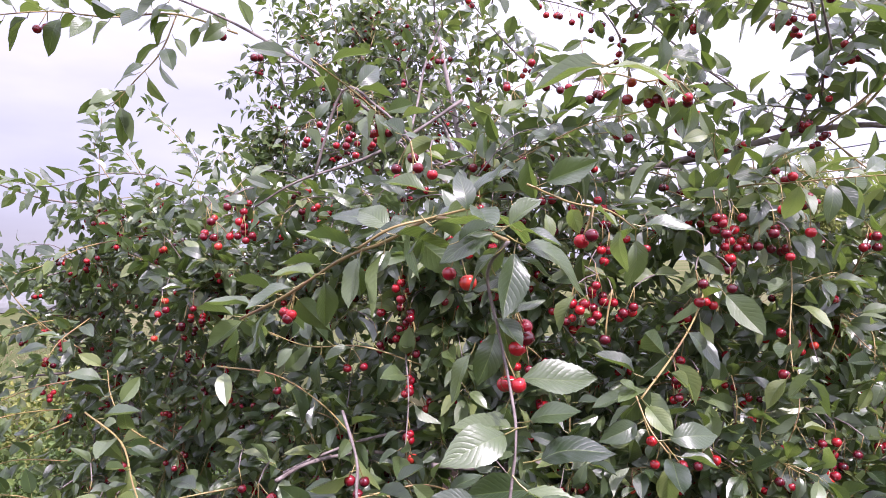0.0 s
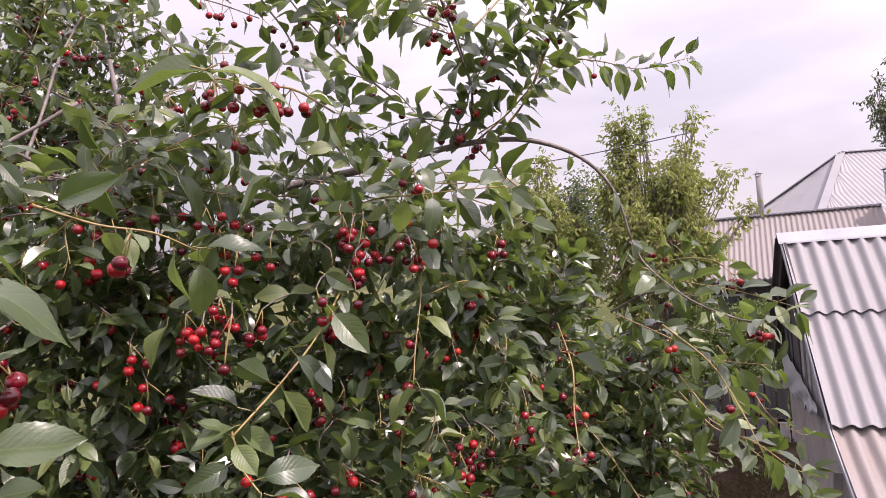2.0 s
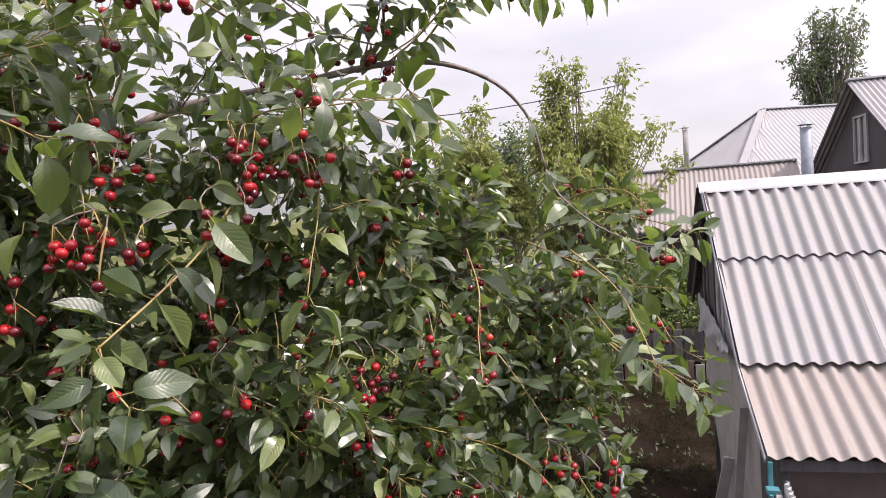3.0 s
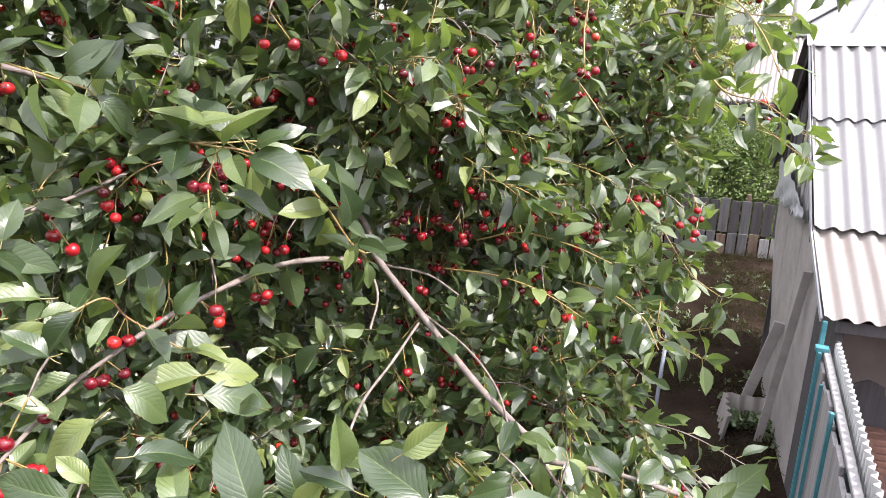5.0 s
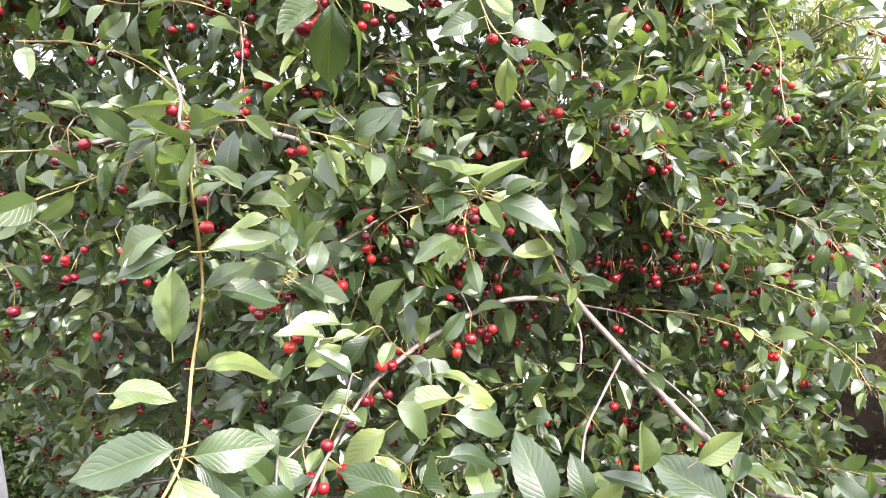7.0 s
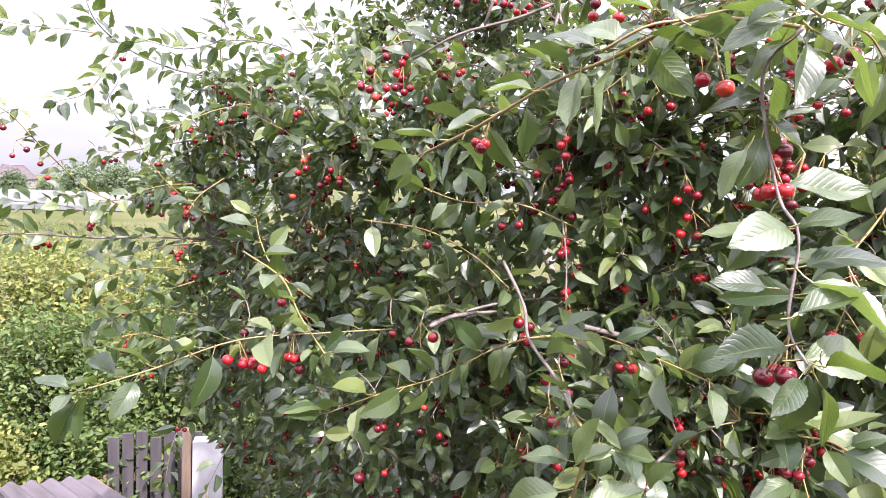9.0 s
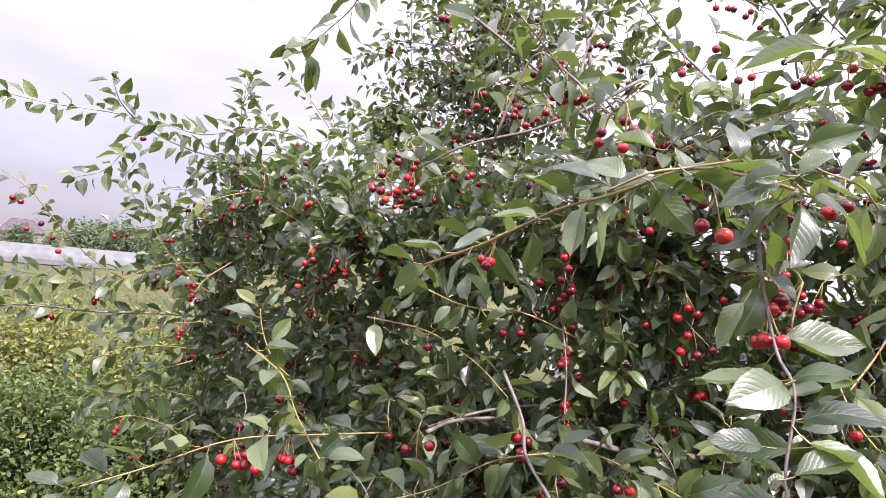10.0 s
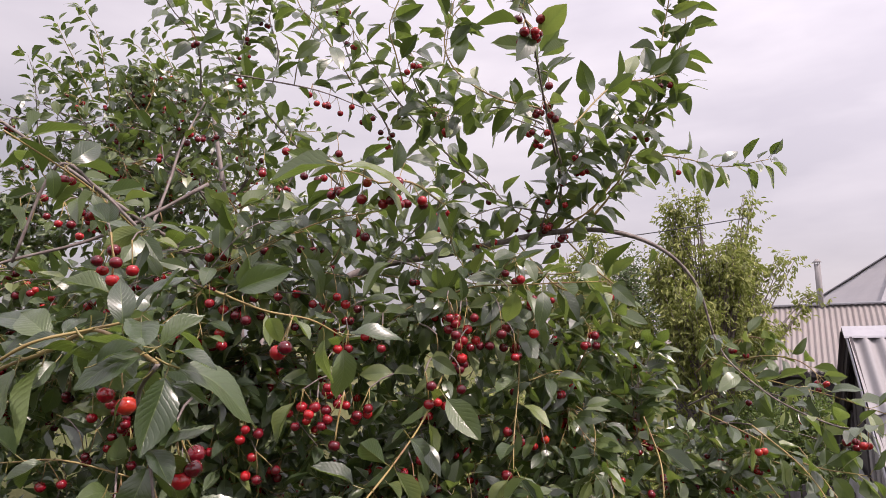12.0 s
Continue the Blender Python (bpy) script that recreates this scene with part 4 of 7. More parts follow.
shoot([(0.67, 1.38, 2.45), (0.73, 1.29, 2.48), (0.8, 1.22, 2.47), (0.86, 1.16, 2.43)], 1.6, 1.0, "green", 44, 0.056, 1)
shoot([(0.74, 1.28, 2.36), (0.8, 1.21, 2.39), (0.87, 1.14, 2.38), (0.92, 1.08, 2.36)], 1.6, 1.0, "green", 44, 0.056, 1)
shoot([(0.89, 1.36, 2.51), (0.95, 1.26, 2.5), (0.99, 1.18, 2.47), (1.02, 1.13, 2.41)], 1.6, 1.0, "green", 44, 0.056, 0)
shoot([(0.67, 1.27, 2.31), (0.74, 1.18, 2.32), (0.8, 1.1, 2.31), (0.85, 1.04, 2.28)], 1.6, 1.0, "green", 40, 0.056, 1)
shoot([(0.92, 1.23, 2.28), (0.96, 1.15, 2.28), (1, 1.09, 2.25), (1, 1.03, 2.21)], 1.6, 1.0, "green", 44, 0.056, 0)
shoot([(0.6, 1.37, 2.55), (0.67, 1.27, 2.54), (0.72, 1.2, 2.51), (0.78, 1.13, 2.46)], 1.6, 1.0, "green", 44, 0.056, 1)
shoot([(-0.07, 1.29, 2.87), (-0.06, 1.23, 2.8), (-0.06, 1.16, 2.73)], 1.8, 1.0, "bark", 12, 0.06, 3)
shoot([(0.37, 1.7, 3.73), (0.32, 1.6, 3.76), (0.27, 1.5, 3.78), (0.23, 1.45, 3.8), (0.21, 1.45, 3.85)], 1.8, 0.9, "green", 30, 0.066, 0)
shoot([(0.47, 1.5, 3.64), (0.44, 1.45, 3.71), (0.42, 1.42, 3.76), (0.44, 1.4, 3.82), (0.46, 1.4, 3.87)], 1.8, 1.0, "green", 40, 0.07, 0)
shoot([(0.05, 1.75, 3.76), (0.14, 1.75, 3.75), (0.28, 1.75, 3.73), (0.4, 1.75, 3.69)], 2.4, 1.4, "bark", 14, 0.062, 2)
shoot([(-0.03, 1.9, 3.75), (-0.03, 1.85, 3.83), (-0.04, 1.8, 3.88), (-0.08, 1.75, 3.91), (-0.1, 1.7, 3.93)], 2.4, 1.2, "bark", 44, 0.066, 1)
shoot([(0.04, 2.3, 3.86), (0.05, 2.25, 3.98), (0.07, 2.2, 4.1), (0.1, 2.15, 4.2)], 2.6, 1.2, "bark", 56, 0.064, 1)
shoot([(0.15, 2.3, 3.95), (0.17, 2.2, 4.03), (0.14, 2.2, 4.15), (0.18, 2.2, 4.24)], 2.4, 1.2, "bark", 56, 0.064, 1)
shoot([(0.22, 1.9, 3.8), (0.23, 1.8, 3.83), (0.26, 1.7, 3.86), (0.27, 1.65, 3.9)], 1.8, 0.9, "green", 44, 0.064, 0)
shoot([(0.58, 1.5, 3.55), (0.54, 1.5, 3.6), (0.5, 1.5, 3.65), (0.48, 1.5, 3.72), (0.49, 1.5, 3.78)], 2.2, 1.0, "bark", 44, 0.066, 1)
shoot([(0.86, 1.55, 3.44), (0.88, 1.5, 3.49), (0.9, 1.45, 3.53), (0.99, 1.45, 3.61)], 2.0, 1.0, "bark", 50, 0.066, 1)
shoot([(0.79, 1.45, 3.57), (0.7, 1.45, 3.6), (0.64, 1.45, 3.6), (0.57, 1.45, 3.58), (0.53, 1.45, 3.56)], 2.2, 1.0, "bark", 60, 0.066, 2)
shoot([(0.88, 1.6, 3.38), (0.75, 1.6, 3.4), (0.67, 1.6, 3.38), (0.61, 1.6, 3.35)], 2.0, 1.0, "bark", 44, 0.064, 2)
shoot([(0.88, 1.55, 3.35), (0.93, 1.5, 3.38), (0.98, 1.5, 3.44), (0.99, 1.45, 3.47)], 1.8, 1.0, "green", 44, 0.06, 0)
# the far side shoots against the sky
shoot([(-1.08, 2.55, 3.18), (-1.28, 2.45, 3.29), (-1.44, 2.3, 3.31), (-1.56, 2.2, 3.36), (-1.57, 2.05, 3.41), (-1.58, 2.0, 3.48)], 5, 1.4, "bark", 40, 0.064, 2)
shoot([(-1.61, 2.1, 3.39), (-1.69, 2.05, 3.39), (-1.77, 1.95, 3.38), (-1.86, 1.9, 3.39)], 1.8, 0.9, "green", 34, 0.062, 0)
shoot([(-1.57, 2.15, 3.34), (-1.59, 2.1, 3.25), (-1.62, 2.05, 3.18), (-1.67, 2.0, 3.15)], 1.8, 0.9, "green", 40, 0.062, 0)
shoot([(-1.32, 2.4, 3.29), (-1.29, 2.35, 3.47), (-1.25, 2.3, 3.6)], 2.2, 1.0, "green", 40, 0.066, 0)
shoot([(-1.13, 2.5, 3.09), (-1.3, 2.4, 3.08), (-1.43, 2.25, 3.04), (-1.54, 2.15, 3.0), (-1.6, 2.1, 3.0)], 4, 1.2, "bark", 40, 0.062, 2)
shoot([(-1.52, 2.25, 3.04), (-1.59, 2.2, 3.11), (-1.6, 2.15, 3.17), (-1.53, 2.1, 3.23)], 1.8, 0.9, "green", 34, 0.058, 0)
shoot([(-1.5, 2.12, 2.8), (-1.6, 2.02, 2.88), (-1.62, 1.85, 3.0), (-1.67, 1.8, 3.08), (-1.73, 1.75, 3.13), (-1.79, 1.7, 3.17)], 2.4, 1.0, "green", 15, 0.062, 0)
cherries_at([(-1.62, 1.8, 2.98), (-1.65, 1.78, 2.96), (-1.6, 1.83, 2.94), (-1.67, 1.77, 3.04), (-1.69, 1.76, 3.05), (-1.6, 1.86, 2.9)])
shoot([(-1.29, 2.3, 2.7), (-1.41, 2.15, 2.71), (-1.56, 2.0, 2.71), (-1.72, 1.9, 2.72), (-1.84, 1.8, 2.71), (-1.93, 1.75, 2.72)], 4.5, 1.4, "bark", 46, 0.062, 3)
shoot([(-1.47, 2.05, 2.72), (-1.55, 1.95, 2.8), (-1.68, 1.9, 2.82), (-1.82, 1.85, 2.82)], 2.4, 1.0, "bark", 46, 0.06, 1)
shoot([(-1.37, 2.3, 2.9), (-1.49, 2.2, 2.85), (-1.58, 2.1, 2.83), (-1.66, 2.0, 2.85)], 2.4, 1.0, "green", 40, 0.06, 1)
shoot([(-0.99, 2.5, 3.47), (-1.08, 2.5, 3.58), (-1.18, 2.5, 3.68)], 2.2, 1.0, "green", 38, 0.062, 0)
shoot([(-1.16, 2.5, 3.31), (-1.21, 2.5, 3.42), (-1.27, 2.5, 3.51)], 2.2, 1.0, "green", 38, 0.062, 0)
shoot([(-1.24, 2.1, 2.61), (-1.3, 1.95, 2.63), (-1.36, 1.85, 2.62), (-1.44, 1.8, 2.58)], 2.2, 1.0, "green", 40, 0.062, 1)
shoot([(-1.03, 1.75, 2.4), (-1.08, 1.65, 2.48), (-1.15, 1.6, 2.5), (-1.21, 1.55, 2.47)], 2.0, 1.0, "green", 40, 0.06, 1)
shoot([(-1.13, 1.9, 2.5), (-1.23, 1.8, 2.53), (-1.27, 1.7, 2.51)], 2.0, 1.0, "green", 40, 0.06, 0)
shoot([(-0.9, 2.2, 3.33), (-0.99, 2.1, 3.36), (-1.08, 2.0, 3.35), (-1.21, 1.95, 3.31), (-1.33, 1.9, 3.33)], 2.6, 1.0, "bark", 46, 0.06, 1)
shoot([(-1.1, 2.1, 3.33), (-1.16, 2.1, 3.44), (-1.11, 2.05, 3.5)], 1.8, 0.9, "green", 44, 0.058, 0)
shoot([(-0.93, 2.3, 3.35), (-0.9, 2.3, 3.42), (-0.9, 2.25, 3.47)], 1.8, 0.9, "green", 44, 0.056, 0)
shoot([(-0.9, 1.9, 3.15), (-1.04, 1.85, 3.12), (-1.13, 1.8, 3.07), (-1.16, 1.75, 3.05)], 2.2, 1.0, "green", 44, 0.06, 1)
shoot([(-1.0, 1.8, 2.92), (-1.02, 1.7, 2.87), (-1.03, 1.65, 2.82)], 2.0, 1.0, "green", 44, 0.06, 1)
# upright shoots of the rear crown
shoot([(-0.72, 3.05, 3.7), (-0.79, 3.0, 3.89), (-0.81, 3.0, 4.03), (-0.81, 2.95, 4.16), (-0.84, 2.95, 4.26)], 2.6, 1.0, "bark", 34, 0.062, 0)
shoot([(-0.55, 3.1, 4.08), (-0.57, 3.05, 4.24), (-0.6, 3.0, 4.4), (-0.66, 3.0, 4.51)], 2.6, 1.0, "green", 34, 0.062, 0)
shoot([(-0.6, 3.0, 4.1), (-0.69, 3.0, 4.29), (-0.72, 2.95, 4.36), (-0.74, 2.95, 4.41)], 2.2, 1.0, "green", 42, 0.06, 0)
shoot([(-0.63, 3.0, 3.99), (-0.7, 3.0, 4.14), (-0.74, 3.0, 4.23)], 2.2, 1.0, "green", 38, 0.06, 1)
shoot([(-0.4, 3.1, 4.12), (-0.38, 3.1, 4.28), (-0.43, 3.05, 4.36), (-0.47, 3.05, 4.39)], 2.2, 1.0, "green", 50, 0.06, 0)
shoot([(-0.26, 3.2, 4.22), (-0.34, 3.2, 4.38), (-0.38, 3.2, 4.48), (-0.42, 3.2, 4.52)], 2.2, 1.0, "green", 50, 0.06, 1)
shoot([(0.07, 2.7, 4.05), (0.02, 2.7, 4.22), (0.04, 2.7, 4.36), (0.0, 2.7, 4.51)], 2.6, 1.0, "bark", 50, 0.064, 1)
shoot([(-0.04, 2.7, 4.02), (-0.05, 2.6, 4.14), (-0.13, 2.5, 4.25), (-0.21, 2.4, 4.3)], 2.6, 1.0, "bark", 46, 0.064, 1)
shoot([(0.04, 2.9, 3.92), (0.18, 2.9, 3.97), (0.29, 2.9, 3.98), (0.36, 2.9, 3.98)], 2.0, 0.9, "green", 36, 0.05, 0)
shoot([(0.14, 2.9, 3.9), (0.21, 2.9, 3.98), (0.25, 2.9, 4.05)], 1.8, 0.9, "green", 40, 0.05, 0)
shoot([(0.14, 2.95, 3.7), (0.24, 3.0, 3.88), (0.26, 3.0, 4.01), (0.28, 3.0, 4.1)], 2.0, 0.9, "green", 34, 0.055, 0)
shoot([(-0.69, 3.2, 4.03), (-0.74, 3.2, 4.2), (-0.85, 3.2, 4.32)], 2.2, 1.0, "green", 46, 0.06, 0)
shoot([(-0.75, 3.15, 3.85), (-0.86, 3.2, 3.93), (-1.0, 3.2, 4.02), (-1.14, 3.2, 3.96)], 2.4, 1.0, "bark", 50, 0.06, 0)
shoot([(-0.59, 3.3, 4.23), (-0.68, 3.3, 4.32), (-0.64, 3.3, 4.47)], 2.2, 1.0, "green", 46, 0.06, 0)
shoot([(-0.83, 2.9, 3.52), (-0.95, 2.9, 3.62), (-1.05, 2.9, 3.65)], 2.2, 1.0, "green", 50, 0.06, 0)
shoot([(-0.88, 2.7, 3.44), (-0.96, 2.7, 3.54), (-0.98, 2.6, 3.45)], 2.0, 1.0, "green", 46, 0.06, 0)
leaves_at([(0.088, 0.645, 3.074, 0.038, 0.665, 3.085), (0.086, 0.645, 3.068, 0.035, 0.631, 3.052), (0.088, 0.646, 3.048, 0.050, 0.656, 3.026), (0.105, 0.645, 3.048, 0.094, 0.614, 2.991), (0.115, 0.644, 3.056, 0.192, 0.658, 3.030), (0.101, 0.644, 3.075, 0.133, 0.659, 3.103), (0.112, 0.643, 3.069, 0.148, 0.625, 3.058), (0.109, 0.644, 3.043, 0.146, 0.651, 3.028)])
leaves_at([(0.100, 0.683, 2.984, 0.140, 0.701, 3.002), (0.087, 0.683, 2.970, 0.074, 0.662, 2.924), (0.110, 0.675, 2.924, 0.186, 0.675, 2.923), (0.118, 0.667, 2.886, 0.157, 0.636, 2.907), (0.099, 0.667, 2.879, 0.037, 0.693, 2.879), (0.120, 0.660, 2.859, 0.088, 0.684, 2.863), (0.125, 0.657, 2.852, 0.184, 0.640, 2.880), (0.117, 0.650, 2.826, 0.052, 0.660, 2.815), (0.089, 0.684, 2.984, 0.111, 0.650, 2.964)])
leaves_at([(-0.009, 0.852, 3.092, -0.033, 0.872, 3.029), (-0.077, 0.846, 3.051, -0.094, 0.826, 2.988), (-0.111, 0.839, 3.062, -0.155, 0.838, 3.093), (-0.041, 0.851, 3.058, -0.059, 0.818, 3.030), (-0.132, 0.835, 3.032, -0.192, 0.845, 3.039), (-0.034, 0.850, 3.090, -0.021, 0.869, 3.117), (0.052, 0.855, 3.091, 0.039, 0.836, 3.133)])
leaves_at([(-0.046, 0.597, 2.415, -0.129, 0.585, 2.406), (-0.032, 0.597, 2.407, 0.033, 0.597, 2.415), (-0.031, 0.595, 2.401, 0.014, 0.598, 2.360), (-0.043, 0.589, 2.393, -0.002, 0.532, 2.330), (-0.052, 0.579, 2.378, -0.021, 0.606, 2.356), (-0.071, 0.573, 2.380, -0.130, 0.566, 2.365)])
leaves_at([(-0.052, 0.751, 2.430, 0.027, 0.787, 2.432), (-0.089, 0.737, 2.414, -0.135, 0.704, 2.410), (-0.083, 0.751, 2.459, -0.086, 0.775, 2.538), (-0.050, 0.769, 2.509, -0.004, 0.753, 2.548), (-0.035, 0.773, 2.509, 0.031, 0.805, 2.489), (-0.043, 0.776, 2.552, 0.030, 0.809, 2.560), (-0.075, 0.769, 2.553, -0.128, 0.735, 2.539), (-0.061, 0.776, 2.623, -0.050, 0.788, 2.633)])
leaves_at([(0.454, 0.582, 2.319, 0.403, 0.641, 2.350), (0.437, 0.609, 2.354, 0.474, 0.593, 2.386), (0.393, 0.606, 2.325, 0.349, 0.637, 2.342), (0.467, 0.565, 2.302, 0.503, 0.502, 2.299), (0.497, 0.560, 2.317, 0.576, 0.534, 2.300), (0.459, 0.564, 2.296, 0.444, 0.553, 2.239), (0.421, 0.584, 2.303, 0.386, 0.561, 2.281), (0.377, 0.600, 2.309, 0.362, 0.595, 2.277), (0.383, 0.618, 2.340, 0.378, 0.613, 2.397), (0.482, 0.563, 2.310, 0.534, 0.550, 2.285)])
leaves_at([(0.169, 0.667, 2.285, 0.108, 0.661, 2.255), (0.153, 0.671, 2.296, 0.094, 0.654, 2.318), (0.152, 0.679, 2.310, 0.085, 0.687, 2.330), (0.198, 0.679, 2.300, 0.179, 0.673, 2.357), (0.201, 0.680, 2.302, 0.210, 0.688, 2.265), (0.241, 0.671, 2.283, 0.229, 0.717, 2.326), (0.307, 0.664, 2.276, 0.278, 0.691, 2.354), (0.203, 0.697, 2.333, 0.263, 0.709, 2.332), (0.223, 0.642, 2.240, 0.282, 0.600, 2.235), (0.319, 0.707, 2.361, 0.288, 0.737, 2.361), (0.295, 0.650, 2.253, 0.319, 0.647, 2.219)])
leaves_at([(0.038, 0.899, 2.482, 0.105, 0.925, 2.438), (0.089, 0.898, 2.425, 0.028, 0.873, 2.445), (0.058, 0.906, 2.492, 0.068, 0.926, 2.538), (0.052, 0.909, 2.520, 0.077, 0.889, 2.569), (0.035, 0.906, 2.530, 0.005, 0.928, 2.566), (0.039, 0.903, 2.498, -0.006, 0.916, 2.529), (0.008, 0.890, 2.477, -0.016, 0.870, 2.494), (0.127, 0.899, 2.407, 0.085, 0.887, 2.357), (0.159, 0.900, 2.394, 0.137, 0.860, 2.378), (0.175, 0.913, 2.437, 0.210, 0.946, 2.461), (0.211, 0.913, 2.426, 0.185, 0.920, 2.384), (0.226, 0.904, 2.392, 0.257, 0.899, 2.432)])
leaves_at([(0.193, 1.090, 2.508, 0.262, 1.112, 2.512), (0.257, 1.089, 2.491, 0.263, 1.068, 2.456), (0.291, 1.091, 2.512, 0.366, 1.089, 2.468), (0.334, 1.094, 2.568, 0.408, 1.053, 2.549), (0.299, 1.098, 2.587, 0.240, 1.125, 2.648), (0.430, 1.071, 2.480, 0.370, 1.101, 2.484), (0.470, 1.053, 2.427, 0.513, 1.024, 2.421), (0.470, 1.053, 2.428, 0.450, 1.058, 2.388), (0.260, 1.037, 2.288, 0.181, 1.013, 2.314), (0.409, 1.023, 2.285, 0.374, 1.033, 2.228)])
leaves_at([(0.103, 0.575, 2.772, 0.094, 0.595, 2.712), (0.065, 0.574, 2.840, 0.022, 0.560, 2.848), (0.091, 0.574, 2.819, 0.140, 0.572, 2.845), (0.085, 0.577, 2.793, 0.024, 0.551, 2.785), (0.098, 0.576, 2.783, 0.170, 0.586, 2.794), (0.111, 0.574, 2.785, 0.126, 0.592, 2.757)])
leaves_at([(0.234, 1.118, 3.207, 0.286, 1.137, 3.147), (0.368, 1.092, 3.197, 0.316, 1.096, 3.146), (0.556, 1.030, 3.146, 0.548, 1.049, 3.090), (0.594, 1.012, 3.145, 0.587, 0.985, 3.097), (0.620, 0.998, 3.142, 0.642, 1.018, 3.096), (0.280, 1.080, 3.351, 0.169, 1.118, 3.341), (0.289, 1.078, 3.351, 0.403, 1.038, 3.334), (0.351, 1.073, 3.316, 0.401, 1.077, 3.287)])
leaves_at([(0.150, 1.001, 3.194, 0.164, 1.030, 3.135), (0.176, 1.014, 3.113, 0.185, 1.002, 3.071), (0.216, 1.019, 2.990, 0.192, 1.021, 2.935), (0.436, 1.014, 2.986, 0.472, 0.972, 2.929), (0.381, 1.015, 2.932, 0.437, 1.026, 2.877), (0.359, 1.010, 2.888, 0.392, 1.016, 2.826), (0.298, 1.009, 2.873, 0.242, 0.998, 2.911), (0.286, 1.002, 2.841, 0.233, 1.007, 2.828), (0.300, 1.003, 2.843, 0.339, 0.965, 2.815), (0.540, 0.980, 2.871, 0.513, 1.005, 2.836)])
leaves_at([(0.026, 0.939, 2.487, -0.039, 0.939, 2.476), (0.028, 0.937, 2.474, 0.101, 0.931, 2.445), (0.025, 0.935, 2.468, 0.085, 0.946, 2.410), (0.052, 0.951, 2.524, 0.047, 0.924, 2.571), (0.009, 0.941, 2.526, 0.021, 0.964, 2.489), (0.005, 0.944, 2.564, 0.031, 0.967, 2.525), (0.235, 0.979, 2.593, 0.295, 0.964, 2.641), (0.077, 0.928, 2.391, 0.113, 0.947, 2.397)])
leaves_at([(0.142, 0.840, 2.299, 0.075, 0.822, 2.263), (0.090, 0.740, 2.207, 0.063, 0.715, 2.194), (0.199, 0.660, 2.268, 0.228, 0.650, 2.321), (0.270, 0.640, 2.282, 0.240, 0.618, 2.265), (0.272, 0.660, 2.272, 0.327, 0.633, 2.265), (0.245, 0.960, 2.283, 0.161, 0.950, 2.286), (0.248, 0.960, 2.283, 0.323, 0.976, 2.279), (0.246, 0.940, 2.264, 0.343, 0.950, 2.246), (0.160, 0.900, 2.304, 0.220, 0.908, 2.258), (0.456, 0.530, 2.339, 0.424, 0.511, 2.329), (0.350, 0.670, 2.277, 0.333, 0.667, 2.328), (0.378, 0.570, 2.333, 0.357, 0.554, 2.289)])
leaves_at([(0.001, 0.920, 2.273, -0.037, 0.899, 2.247), (0.043, 1.000, 2.273, -0.005, 0.975, 2.300), (0.344, 0.640, 2.286, 0.366, 0.621, 2.328), (0.293, 0.660, 2.246, 0.319, 0.676, 2.196), (0.152, 0.740, 2.284, 0.126, 0.751, 2.314), (0.511, 0.550, 2.313, 0.560, 0.560, 2.330), (0.758, 0.750, 2.176, 0.716, 0.760, 2.229), (0.808, 0.720, 2.168, 0.755, 0.700, 2.143), (0.817, 0.660, 2.183, 0.845, 0.645, 2.227), (0.825, 0.640, 2.183, 0.872, 0.641, 2.121), (0.857, 0.620, 2.175, 0.899, 0.627, 2.199), (0.479, 0.540, 2.324, 0.454, 0.553, 2.349)])
leaves_at([(-0.078, 0.740, 2.579, -0.147, 0.754, 2.554), (-0.059, 0.760, 2.605, -0.042, 0.734, 2.666), (-0.069, 0.760, 2.608, -0.117, 0.760, 2.618), (-0.054, 0.760, 2.607, -0.019, 0.764, 2.629), (-0.114, 0.660, 2.444, -0.060, 0.655, 2.451), (0.072, 0.800, 2.439, 0.019, 0.779, 2.453), (0.040, 0.900, 2.371, 0.093, 0.894, 2.395), (-0.321, 1.100, 2.296, -0.354, 1.074, 2.346), (-0.296, 1.100, 2.276, -0.358, 1.117, 2.241), (-0.156, 1.120, 2.680, -0.095, 1.133, 2.697), (-0.170, 1.120, 2.675, -0.236, 1.117, 2.663), (-0.184, 1.120, 2.666, -0.252, 1.105, 2.628)])
leaves_at([(-0.059, 0.860, 3.090, -0.115, 0.875, 3.131), (0.017, 0.800, 3.096, -0.008, 0.799, 3.044), (0.007, 0.860, 3.135, -0.048, 0.874, 3.150), (0.024, 0.800, 3.093, 0.066, 0.812, 3.117), (-0.094, 0.860, 3.068, -0.057, 0.855, 3.094), (0.053, 0.640, 3.061, 0.087, 0.631, 3.078), (0.062, 0.640, 2.955, 0.036, 0.640, 2.912), (-0.025, 0.820, 2.621, -0.027, 0.812, 2.677), (-0.034, 0.820, 2.609, -0.092, 0.798, 2.633), (-0.011, 0.820, 2.606, 0.015, 0.805, 2.643), (-0.007, 0.820, 2.598, 0.042, 0.831, 2.594), (-0.089, 1.020, 2.669, -0.053, 0.992, 2.697)])
